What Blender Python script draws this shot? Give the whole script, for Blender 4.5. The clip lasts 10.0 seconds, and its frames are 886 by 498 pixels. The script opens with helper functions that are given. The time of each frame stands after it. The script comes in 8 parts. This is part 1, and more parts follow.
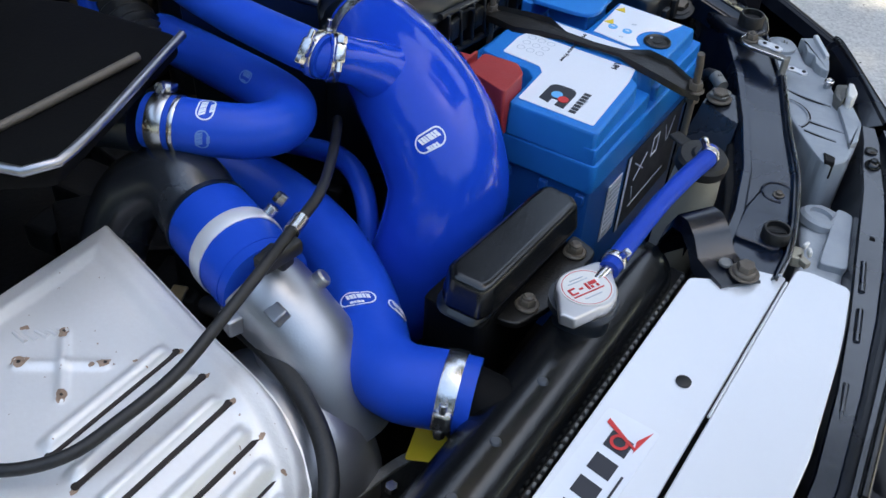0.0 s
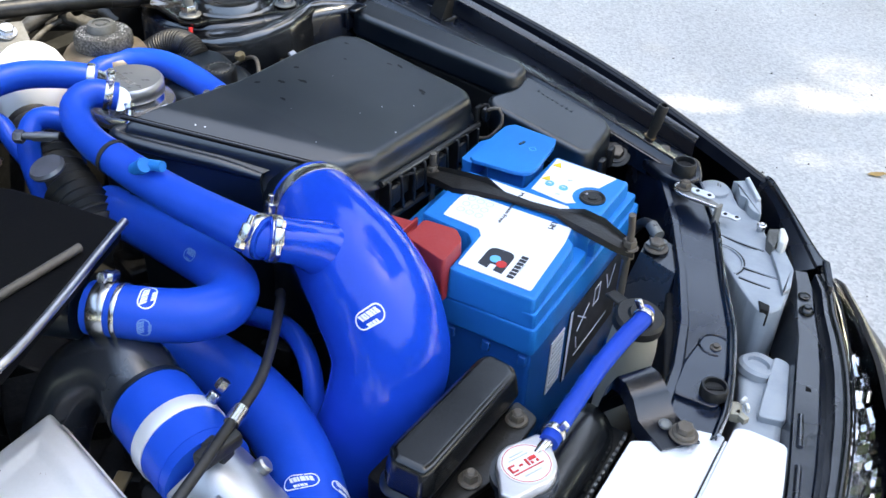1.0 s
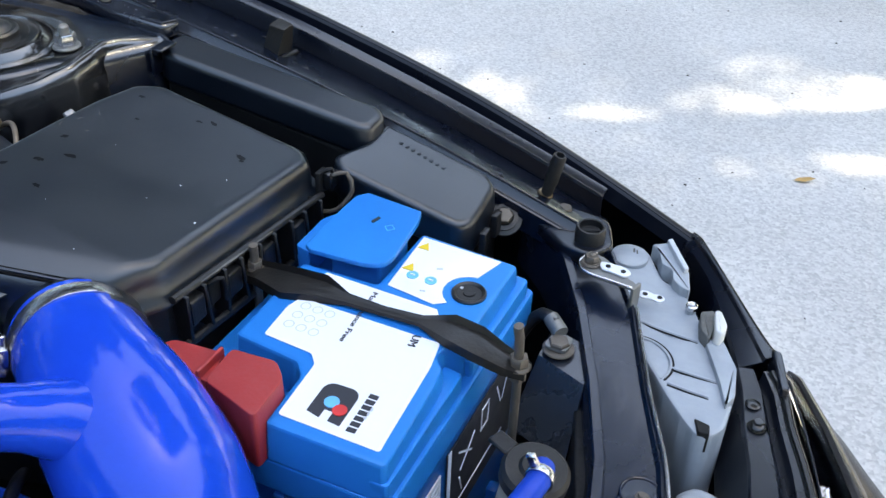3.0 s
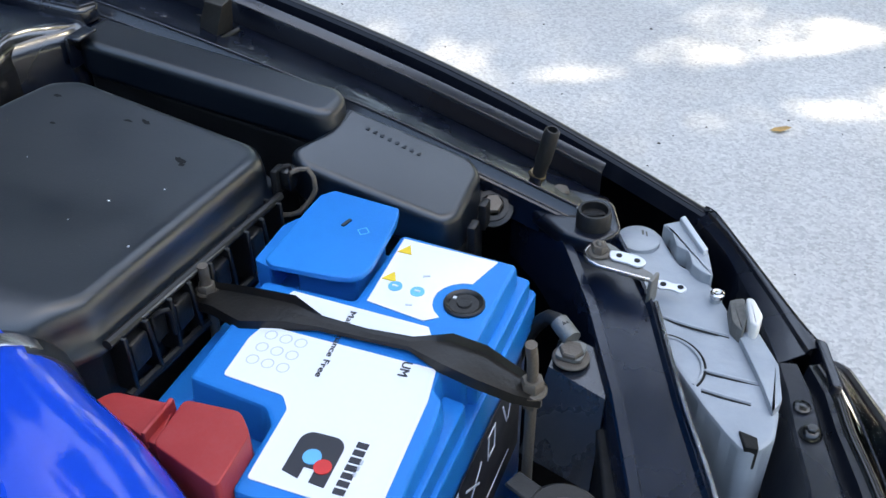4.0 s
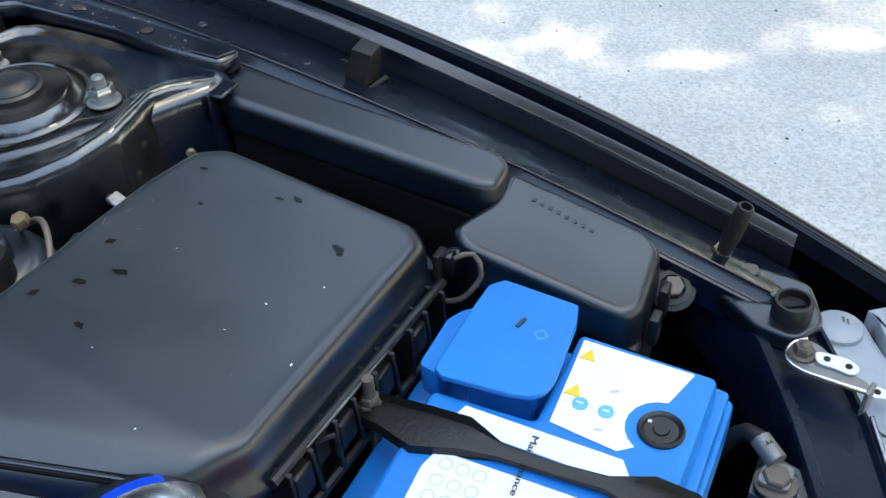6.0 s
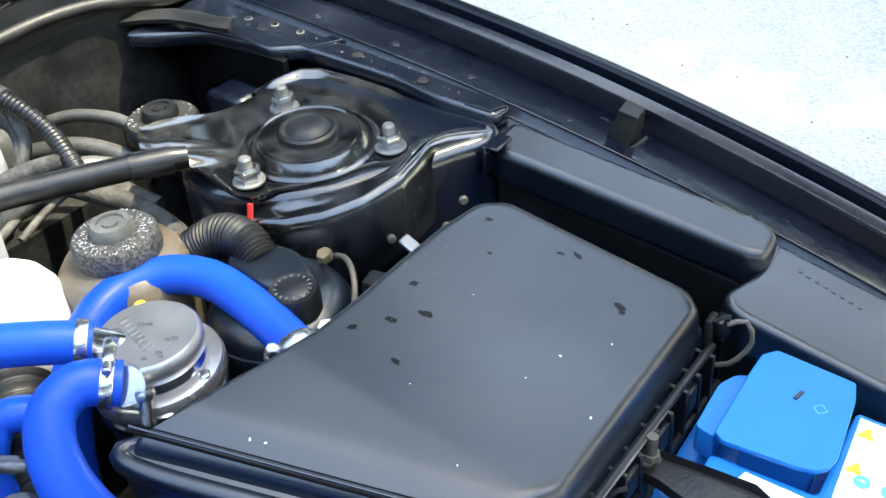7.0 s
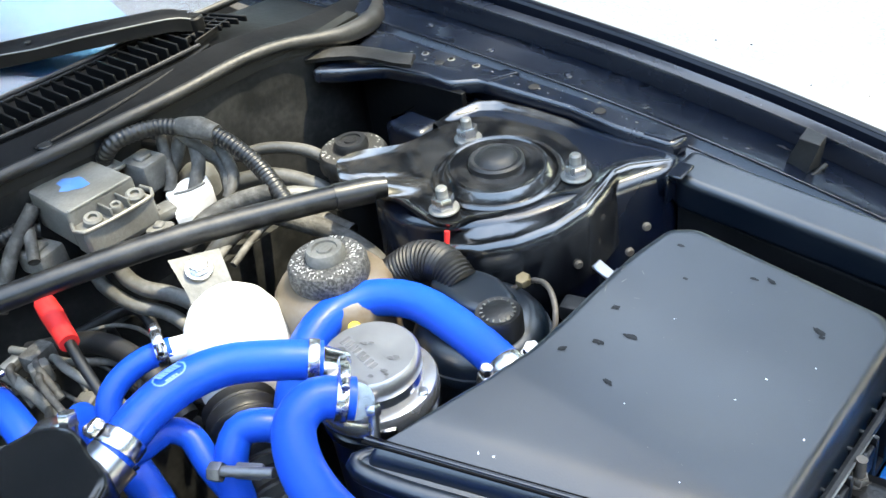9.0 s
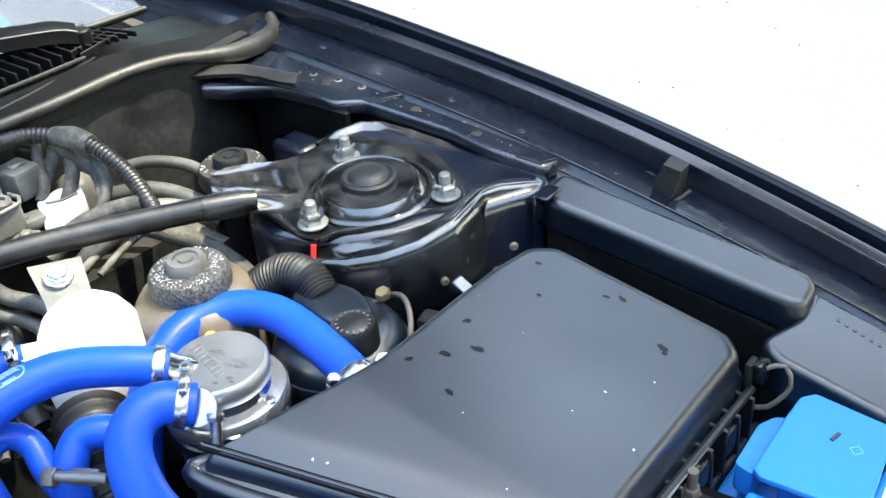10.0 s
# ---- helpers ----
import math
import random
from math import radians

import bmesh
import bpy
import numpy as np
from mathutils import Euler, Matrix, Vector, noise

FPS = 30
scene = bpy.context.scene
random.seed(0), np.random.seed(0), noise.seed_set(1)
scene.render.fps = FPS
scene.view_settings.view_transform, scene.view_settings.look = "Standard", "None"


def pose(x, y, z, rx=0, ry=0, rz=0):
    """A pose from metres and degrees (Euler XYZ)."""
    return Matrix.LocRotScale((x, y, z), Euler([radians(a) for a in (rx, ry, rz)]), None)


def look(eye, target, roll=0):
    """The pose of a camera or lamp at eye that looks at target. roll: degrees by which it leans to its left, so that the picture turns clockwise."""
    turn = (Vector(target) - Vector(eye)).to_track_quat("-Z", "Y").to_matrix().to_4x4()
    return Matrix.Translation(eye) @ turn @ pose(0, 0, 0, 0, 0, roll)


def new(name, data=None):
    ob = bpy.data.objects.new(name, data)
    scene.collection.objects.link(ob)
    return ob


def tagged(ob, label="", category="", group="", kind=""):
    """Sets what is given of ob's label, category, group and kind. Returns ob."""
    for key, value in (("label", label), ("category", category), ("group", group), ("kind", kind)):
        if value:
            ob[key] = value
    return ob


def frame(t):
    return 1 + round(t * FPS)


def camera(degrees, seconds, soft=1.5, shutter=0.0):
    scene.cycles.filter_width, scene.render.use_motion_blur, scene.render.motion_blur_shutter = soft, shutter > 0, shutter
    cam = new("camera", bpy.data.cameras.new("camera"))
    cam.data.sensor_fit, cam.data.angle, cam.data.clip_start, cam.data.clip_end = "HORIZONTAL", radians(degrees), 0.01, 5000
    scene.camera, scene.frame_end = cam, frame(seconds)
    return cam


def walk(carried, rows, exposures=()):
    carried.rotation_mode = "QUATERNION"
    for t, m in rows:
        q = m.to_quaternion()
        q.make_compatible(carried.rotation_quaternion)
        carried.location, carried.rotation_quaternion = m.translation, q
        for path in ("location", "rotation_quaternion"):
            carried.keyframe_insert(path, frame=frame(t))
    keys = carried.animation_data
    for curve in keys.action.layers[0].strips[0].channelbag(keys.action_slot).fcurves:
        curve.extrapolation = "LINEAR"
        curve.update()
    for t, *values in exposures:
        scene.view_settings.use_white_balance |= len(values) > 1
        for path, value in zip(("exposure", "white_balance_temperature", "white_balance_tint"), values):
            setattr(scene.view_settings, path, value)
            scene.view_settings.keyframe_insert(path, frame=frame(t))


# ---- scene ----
cam = camera(49.5, 10.0)
PATH = [
    (0, (0.221, -0.596, 1.254), (-0.552, 0.691, -0.067), 3.8),
    (0.5, (0.231, -0.587, 1.282), (-0.558, 0.755, 0.026), 3.5),
    (1, (0.225, -0.559, 1.315), (-0.569, 0.85, 0.138), 2.7),
    (1.5, (0.252, -0.518, 1.328), (-0.481, 0.95, 0.185), 0.7),
    (2, (0.257, -0.486, 1.332), (-0.403, 1.026, 0.202), 1.0),
    (2.5, (0.217, -0.36, 1.278), (-0.5, 1.066, 0.071), -2.4),
    (3, (0.173, -0.32, 1.247), (-0.498, 1.159, 0.081), 2.1),
    (3.2, (0.164, -0.312, 1.242), (-0.476, 1.177, 0.071), 0.6),
    (4.3, (0.104, -0.2, 1.194), (-0.475, 1.275, -0.026), -0.8),
    (4.5, (0.094, -0.18, 1.204), (-0.506, 1.33, 0.038), -1.4),
    (5, (0.078, -0.153, 1.208), (-0.524, 1.346, 0.029), -1.4),
    (5.2, (0.086, -0.144, 1.207), (-0.5, 1.353, 0.017), -1.8),
    (6.3, (0.002, -0.178, 1.237), (-0.806, 1.127, -0.045), -4.6),
    (6.5, (-0.013, -0.19, 1.245), (-0.867, 1.109, -0.013), -4.7),
    (7, (-0.042, -0.221, 1.266), (-1.019, 1.031, 0.049), -5.1),
    (7.5, (-0.065, -0.242, 1.281), (-1.098, 0.99, 0.091), -4.3),
    (8, (-0.074, -0.249, 1.303), (-1.157, 0.937, 0.112), -7.4),
    (8.5, (-0.057, -0.24, 1.327), (-1.22, 0.796, 0.072), -15.0),
    (9, (-0.078, -0.278, 1.294), (-1.231, 0.872, 0.133), -9.2),
    (9.5, (-0.05, -0.255, 1.278), (-1.121, 0.969, 0.113), -6.1),
    (10, (-0.025, -0.255, 1.279), (-1.109, 1.007, 0.169), -5.4),
]
walk(cam, [(t, look(eye, target, roll)) for t, eye, target, roll in PATH],
     exposures=[(0.0, 2.27, 8000, 6), (0.5, 2.75, 8000, 6), (1.5, 3.05, 7900, 6), (2.0, 3.08, 7900, 6), (2.5, 2.95, 7900, 6), (5.0, 2.75, 7900, 6), (6.5, 3.1, 7900, 1), (7.5, 3.62, 7900, 1), (10.0, 3.7, 7900, 1)])

# ---- light ----
SUN_DIR = Vector((0.25, 0.28, 0.93)).normalized()
world = bpy.data.worlds.new("world")
scene.world = world
world.use_nodes = True
wn = world.node_tree.nodes
sky = wn.new("ShaderNodeTexSky")
sky.sky_type = "NISHITA"
sky.sun_disc = False
sky.sun_elevation = math.asin(SUN_DIR.z)
sky.sun_rotation = math.atan2(SUN_DIR.x, SUN_DIR.y)
world.node_tree.links.new(sky.outputs[0], wn["Background"].inputs[0])
wn["Background"].inputs[1].default_value = 0.15
sun = new("sun", bpy.data.lights.new("sun", "SUN"))
sun.data.energy, sun.data.angle, sun.data.color = 1.6, radians(0.6), (1.0, 0.95, 0.86)
sun.matrix_basis = look(SUN_DIR * 20, (0, 0, 0))

# ---- materials ----


def material(name, color, rough=0.5, metal=0.0, vary=0.2, big=14.0, grain=350.0, bump=0.08, coat=0.0, dust=0.0,
             dust_color=(0.30, 0.295, 0.285), spec=0.5, trans=0.0, ior=1.5, patchy=0.0):
    m = bpy.data.materials.new(name)
    m.use_nodes = True
    nt = m.node_tree
    n, l = nt.nodes, nt.links
    b = n["Principled BSDF"]
    co = n.new("ShaderNodeTexCoord")
    large, fine = n.new("ShaderNodeTexNoise"), n.new("ShaderNodeTexNoise")
    large.inputs["Scale"].default_value, large.inputs["Detail"].default_value = big, 6
    fine.inputs["Scale"].default_value, fine.inputs["Detail"].default_value = grain, 3
    for tex in (large, fine):
        l.new(co.outputs["Object"], tex.inputs["Vector"])
    mix = n.new("ShaderNodeMix")
    mix.data_type = "RGBA"
    mix.inputs["A"].default_value = (*[c * (1 - vary) for c in color], 1)
    mix.inputs["B"].default_value = (*[min(1, c * (1 + vary)) for c in color], 1)
    l.new(large.outputs["Fac"], mix.inputs["Factor"])
    out = mix.outputs["Result"]
    if dust:
        ramp = n.new("ShaderNodeMapRange")
        ramp.inputs["From Min"].default_value, ramp.inputs["From Max"].default_value = 0.42, 0.75
        ramp.inputs["To Max"].default_value = dust
        both = n.new("ShaderNodeMath")
        both.operation = "MULTIPLY_ADD"
        both.inputs[1].default_value, both.inputs[2].default_value = 0.45, 0.3
        l.new(fine.outputs["Fac"], both.inputs[0])
        add = n.new("ShaderNodeMath")
        add.operation = "MULTIPLY"
        l.new(both.outputs[0], add.inputs[0])
        l.new(large.outputs["Fac"], add.inputs[1])
        add2 = n.new("ShaderNodeMath")
        add2.operation = "MULTIPLY"
        add2.inputs[1].default_value = 2.0
        l.new(add.outputs[0], add2.inputs[0])
        l.new(add2.outputs[0], ramp.inputs["Value"])
        dm = n.new("ShaderNodeMix")
        dm.data_type = "RGBA"
        dm.inputs["B"].default_value = (*dust_color, 1)
        l.new(ramp.outputs[0], dm.inputs["Factor"])
        l.new(out, dm.inputs["A"])
        out = dm.outputs["Result"]
    l.new(out, b.inputs["Base Color"])
    rr = n.new("ShaderNodeMapRange")
    rr.inputs["To Min"].default_value, rr.inputs["To Max"].default_value = max(0.02, rough * (0.75 - 0.4 * patchy)), min(1, rough * (1.3 + patchy))
    l.new(large.outputs["Fac"], rr.inputs["Value"])
    l.new(rr.outputs[0], b.inputs["Roughness"])
    if bump:
        bp = n.new("ShaderNodeBump")
        bp.inputs["Strength"].default_value, bp.inputs["Distance"].default_value = bump, 0.002
        l.new(fine.outputs["Fac"], bp.inputs["Height"])
        l.new(bp.outputs[0], b.inputs["Normal"])
    if patchy:
        bw = n.new("ShaderNodeBump")
        bw.inputs["Strength"].default_value, bw.inputs["Distance"].default_value = 0.35 * patchy, 0.01
        l.new(large.outputs["Fac"], bw.inputs["Height"])
        if bump:
            l.new(bp.outputs[0], bw.inputs["Normal"])
        l.new(bw.outputs[0], b.inputs["Normal"])
    b.inputs["Metallic"].default_value = metal
    b.inputs["IOR"].default_value = ior
    b.inputs["Specular IOR Level"].default_value = spec
    b.inputs["Coat Weight"].default_value = coat
    b.inputs["Coat Roughness"].default_value = 0.06
    b.inputs["Transmission Weight"].default_value = trans
    return m


M = {
    "paint": material("black_car_paint", (0.0018, 0.0034, 0.008), 0.28, 0, 0.3, 8, 240, 0.02, coat=0.06, dust=0.007, spec=0.22),
    "paint_inner": material("inner_black_paint", (0.0014, 0.0036, 0.0100), 0.24, 0, 0.3, 10, 200, 0.04, coat=0.16, dust=0.014, spec=0.55, patchy=0.3),
    # paler than the paint: highlights on folds, and the shelf's scraped crease
    "edge_glint_scrape": material("fold_highlight_and_scrape", (0.020, 0.024, 0.032), 0.22, 0.3, 0.6, 40, 300, 0.1, spec=0.8),
    "dusty_black": material("dusty_black_panel", (0.0028, 0.0032, 0.0040), 0.40, 0, 0.4, 16, 160, 0.12, dust=0.006, spec=0.14),
    "plastic": material("black_moulded_plastic", (0.0018, 0.0058, 0.0120), 0.32, 0, 0.25, 12, 900, 0.05, dust=0.005, spec=0.92, patchy=0.16),
    "plastic_dusty": material("dusty_black_plastic", (0.0045, 0.0048, 0.0058), 0.42, 0, 0.2, 20, 500, 0.15, dust=0.018),
    "rubber": material("black_rubber", (0.005, 0.005, 0.0055), 0.5, 0, 0.25, 25, 400, 0.12, dust=0.03),
    "seal": material("weathered_rubber_seal", (0.007, 0.007, 0.0072), 0.5, 0, 0.4, 30, 300, 0.2, dust=0.04),
    "silicone": material("blue_silicone", (0.0, 0.050, 0.48), 0.12, 0, 0.15, 16, 300, 0.03, spec=0.34, patchy=0.35),
    "silicone_satin": material("satin_blue_silicone", (0.0002, 0.060, 0.47), 0.34, 0, 0.2, 22, 260, 0.05, spec=0.24, patchy=0.2),
    "logo": material("white_print", (0.70, 0.75, 0.85), 0.5, 0, 0.1, 50, 400, 0.0),
    "battery": material("blue_battery_plastic", (0.0, 0.170, 0.53), 0.33, 0, 0.14, 14, 600, 0.05, spec=0.28),
    "battery_dark": material("blue_battery_case", (0.0, 0.095, 0.36), 0.36, 0, 0.25, 14, 400, 0.08, dust=0.02, spec=0.35),
    "label": material("white_label", (0.74, 0.76, 0.80), 0.42, 0, 0.06, 30, 300, 0.02, dust=0.05),
    "ink": material("black_ink", (0.02, 0.022, 0.03), 0.5, 0, 0.2, 60, 300, 0.0),
    "ink_red": material("red_ink", (0.60, 0.03, 0.03), 0.5, 0, 0.2, 60, 300, 0.0),
    "ink_blue": material("pale_blue_ink", (0.10, 0.42, 0.75), 0.5, 0, 0.2, 60, 300, 0.0),
    "ink_grey": material("grey_ink", (0.50, 0.53, 0.58), 0.5, 0, 0.2, 60, 300, 0.0),
    "yellow": material("yellow_print", (0.75, 0.52, 0.03), 0.5, 0, 0.15, 60, 300, 0.0),
    "red": material("faded_red_plastic", (0.34, 0.022, 0.022), 0.5, 0, 0.2, 30, 400, 0.08, dust=0.06),
    "red_bright": material("red_plastic", (0.75, 0.03, 0.03), 0.4, 0, 0.1, 30, 400, 0.03),
    "steel": material("zinc_steel", (0.56, 0.56, 0.57), 0.25, 1.0, 0.25, 60, 500, 0.06),
    "alu": material("polished_aluminium", (0.62, 0.62, 0.64), 0.14, 1.0, 0.12, 30, 300, 0.02),
    "alu_brushed": material("brushed_aluminium", (0.36, 0.36, 0.38), 0.30, 1.0, 0.15, 30, 300, 0.05),
    "valve_alu": material("machined_aluminium", (0.34, 0.345, 0.36), 0.34, 0.8, 0.15, 60, 300, 0.04),
    "flange": material("polished_flange", (0.60, 0.60, 0.62), 0.24, 0.9, 0.1, 40, 300, 0.02),
    "slat": material("shaded_black_slats", (0.0022, 0.0024, 0.0028), 0.5, 0, 0.3, 40, 300, 0.05, spec=0.2),
    "cast": material("cast_aluminium", (0.36, 0.37, 0.39), 0.36, 0.85, 0.3, 25, 500, 0.06, dust=0.05),
    "cap_metal": material("radiator_cap_metal", (0.60, 0.58, 0.57), 0.32, 0.85, 0.15, 40, 300, 0.05),
    "shield": material("heat_shield_steel", (0.70, 0.69, 0.68), 0.40, 0.35, 0.10, 18, 260, 0.12, dust=0.12, dust_color=(0.45, 0.38, 0.32)),
    "rust": material("rust", (0.016, 0.010, 0.008), 0.8, 0, 0.5, 80, 500, 0.4),
    "rusty_steel": material("rusty_steel", (0.13, 0.11, 0.09), 0.55, 0.4, 0.4, 70, 500, 0.3),
    "hold": material("worn_black_steel", (0.006, 0.0055, 0.005), 0.33, 0.1, 0.35, 40, 400, 0.15, dust=0.03, dust_color=(0.2, 0.14, 0.1)),
    "white": material("white_plastic", (0.78, 0.78, 0.74), 0.35, 0, 0.04, 20, 300, 0.03),
    "panel": material("brushed_panel", (0.70, 0.71, 0.73), 0.33, 0.35, 0.05, 10, 220, 0.04),
    "reservoir": material("aged_translucent_plastic", (0.13, 0.100, 0.068), 0.35, 0, 0.45, 25, 300, 0.06, dust=0.2),
    "bottle": material("yellowed_bottle_plastic", (0.34, 0.31, 0.24), 0.45, 0, 0.2, 18, 300, 0.05, dust=0.1),
    "textured": material("knurled_black_plastic", (0.014, 0.014, 0.014), 0.5, 0, 0.6, 420, 1500, 0.5, dust=0.40, dust_color=(0.34, 0.33, 0.31)),
    "textured_dark": material("speckled_black_plastic", (0.004, 0.004, 0.004), 0.45, 0, 0.6, 420, 1500, 0.5, dust=0.05, dust_color=(0.34, 0.33, 0.31)),
    "harness": material("dusty_loom_tape", (0.035, 0.033, 0.029), 0.7, 0, 0.4, 60, 300, 0.4, dust=0.25),
    "connector": material("dusty_grey_plastic", (0.09, 0.088, 0.08), 0.6, 0, 0.35, 40, 400, 0.2, dust=0.28),
    "pale": material("pale_connector_plastic", (0.72, 0.70, 0.66), 0.5, 0, 0.1, 40, 300, 0.1, dust=0.1),
    "alloy": material("dull_alloy_casting", (0.20, 0.20, 0.19), 0.5, 0.6, 0.25, 40, 400, 0.25, dust=0.25),
    "lamp_grey": material("pale_grey_lamp_housing", (0.29, 0.32, 0.35), 0.34, 0, 0.35, 26, 120, 0.15, dust=0.25, dust_color=(0.38, 0.38, 0.37), patchy=0.4),
    "chrome": material("chrome_reflector", (0.85, 0.85, 0.86), 0.06, 1.0, 0.03, 20, 200, 0.0),
    "dark": material("oily_dark_metal", (0.004, 0.004, 0.0045), 0.6, 0, 0.5, 30, 200, 0.3, dust=0.03, spec=0.3),
    "screen": material("windscreen_glass", (0.92, 0.96, 0.96), 0.02, 0, 0.02, 5, 100, 0.0, trans=1.0, spec=0.04),
    "lens_glass": material("clear_lamp_lens", (0.96, 0.97, 0.98), 0.015, 0, 0.02, 5, 100, 0.0, trans=1.0, spec=0.2, ior=1.12),
    "pale_ridge": material("light_grey_lamp_plastic", (0.52, 0.55, 0.58), 0.4, 0, 0.2, 26, 120, 0.1, dust=0.1),
    "smoky": material("smoky_grey_plastic", (0.040, 0.038, 0.037), 0.24, 0, 0.2, 30, 200, 0.05, spec=0.6),
    "reflector": material("faceted_reflector", (0.42, 0.42, 0.42), 0.10, 1.0, 0.3, 60, 200, 0.1),
    "lens": material("dark_lamp_lens", (0.002, 0.0022, 0.003), 0.25, 0, 0.1, 5, 100, 0.0, spec=0.15),
    "void": material("matt_black_cover", (0.0030, 0.0030, 0.0034), 0.6, 0, 0.4, 14, 300, 0.1, spec=0.08),
    "satin": material("satin_black_steel", (0.004, 0.0048, 0.0065), 0.16, 0.0, 0.4, 26, 160, 0.06, spec=1.0, dust=0.11, coat=0.6, patchy=0.25),
    "gloss": material("glossy_black_plastic", (0.0030, 0.0036, 0.0045), 0.22, 0, 0.2, 16, 300, 0.05, dust=0.015, spec=0.6),
    # blue of the sky's reflection, put into the sheet behind the glass
    "shade": material("reflected_sky_blue", (0.006, 0.036, 0.085), 0.6, 0, 0.1, 12, 200, 0.1, spec=0.05),
    "leaf": material("dry_leaf", (0.42, 0.26, 0.09), 0.7, 0, 0.3, 60, 400, 0.2),
    "orange": material("dull_brass", (0.26, 0.19, 0.10), 0.45, 0.6, 0.3, 60, 400, 0.1, dust=0.1),
    "spot": material("dried_water_mark", (0.003, 0.003, 0.0035), 0.3, 0, 0.3, 90, 400, 0.1, spec=0.2),
    "pipe": material("satin_grey_black_pipe", (0.026, 0.031, 0.040), 0.26, 0.3, 0.3, 20, 260, 0.08, dust=0.03, spec=1.0),
    "rust_stain": material("pale_rust_stain", (0.30, 0.20, 0.14), 0.7, 0, 0.5, 90, 400, 0.2),
    "igniter": material("dusty_igniter_casing", (0.105, 0.102, 0.090), 0.42, 0, 0.35, 35, 350, 0.2, dust=0.22),
    "pale_hose": material("dusty_grey_hose", (0.050, 0.049, 0.045), 0.38, 0, 0.4, 30, 300, 0.12, dust=0.2, spec=0.5),
    "shelf_paint": material("glossy_inner_paint", (0.0020, 0.0050, 0.013), 0.22, 0, 0.3, 12, 200, 0.05, coat=0.3, dust=0.03, spec=0.85, patchy=0.4),
    "rail_paint": material("glossy_rail_paint", (0.0018, 0.0062, 0.018), 0.22, 0, 0.35, 14, 220, 0.05, coat=0.15, dust=0.005, spec=0.5, patchy=0.35),
    "conduit": material("corrugated_plastic", (0.006, 0.006, 0.0062), 0.36, 0, 0.25, 25, 300, 0.05, dust=0.05, spec=0.5),
    "silicone_dull": material("dull_blue_silicone", (0.0004, 0.046, 0.40), 0.4, 0, 0.2, 40, 300, 0.03, spec=0.25),
    "mark_blue": material("blue_paint_mark", (0.05, 0.17, 0.42), 0.5, 0, 0.3, 60, 300, 0.1, dust=0.15),
    "smear": material("grey_oxide_smear", (0.20, 0.20, 0.21), 0.45, 0.8, 0.3, 90, 400, 0.2),
    "logo_faint": material("worn_white_print", (0.10, 0.22, 0.55), 0.4, 0, 0.3, 90, 400, 0.0),
    "bulkhead": material("dusty_grey_black_bulkhead", (0.011, 0.0115, 0.0115), 0.55, 0, 0.5, 22, 160, 0.12, dust=0.055, spec=0.15),
    "bar": material("dull_black_bar", (0.005, 0.005, 0.0055), 0.32, 0, 0.4, 60, 300, 0.07, dust=0.05, spec=0.5),
    "grit": material("dark_grit", (0.06, 0.05, 0.045), 0.9, 0, 0.5, 90, 400, 0.2),
}


def asphalt():
    m = bpy.data.materials.new("pale_worn_asphalt")
    m.use_nodes = True
    nt = m.node_tree
    n, l = nt.nodes, nt.links
    b = n["Principled BSDF"]
    co = n.new("ShaderNodeTexCoord")
    vor = n.new("ShaderNodeTexVoronoi")
    vor.inputs["Scale"].default_value = 140
    fine = n.new("ShaderNodeTexNoise")
    fine.inputs["Scale"].default_value, fine.inputs["Detail"].default_value = 60, 8
    large = n.new("ShaderNodeTexNoise")
    large.inputs["Scale"].default_value, large.inputs["Detail"].default_value = 1.3, 5
    for t in (vor, fine, large):
        l.new(co.outputs["Object"], t.inputs["Vector"])
    r = n.new("ShaderNodeValToRGB")
    e = r.color_ramp.elements
    e[0].position, e[0].color = 0.0, (0.42, 0.405, 0.385, 1)
    e[1].position, e[1].color = 1.0, (0.60, 0.58, 0.55, 1)
    mid = r.color_ramp.elements.new(0.4)
    mid.color = (0.505, 0.488, 0.466, 1)
    sep = n.new("ShaderNodeSeparateColor")
    l.new(vor.outputs["Color"], sep.inputs[0])
    l.new(sep.outputs[0], r.inputs["Fac"])
    m1 = n.new("ShaderNodeMix")
    m1.data_type = "RGBA"
    m1.blend_type = "MULTIPLY"
    m1.inputs["Factor"].default_value = 1.0
    l.new(r.outputs["Color"], m1.inputs["A"])
    mr = n.new("ShaderNodeMapRange")
    mr.inputs["From Min"].default_value, mr.inputs["From Max"].default_value = 0.3, 0.7
    mr.inputs["To Min"].default_value, mr.inputs["To Max"].default_value = 0.94, 1.06
    l.new(fine.outputs["Fac"], mr.inputs["Value"])
    mr2 = n.new("ShaderNodeMapRange")
    mr2.inputs["From Min"].default_value, mr2.inputs["From Max"].default_value = 0.3, 0.7
    mr2.inputs["To Min"].default_value, mr2.inputs["To Max"].default_value = 0.85, 1.1
    l.new(large.outputs["Fac"], mr2.inputs["Value"])
    mm = n.new("ShaderNodeMath")
    mm.operation = "MULTIPLY"
    l.new(mr.outputs[0], mm.inputs[0])
    l.new(mr2.outputs[0], mm.inputs[1])
    l.new(mm.outputs[0], m1.inputs["B"])
    l.new(m1.outputs["Result"], b.inputs["Base Color"])
    b.inputs["Roughness"].default_value = 0.9
    bp = n.new("ShaderNodeBump")
    bp.inputs["Strength"].default_value, bp.inputs["Distance"].default_value = 0.35, 0.003
    l.new(vor.outputs["Distance"], bp.inputs["Height"])
    l.new(bp.outputs[0], b.inputs["Normal"])
    return m


M["asphalt"] = asphalt()

# ---- building helpers ----
PLACED = {}
T = Matrix.Translation


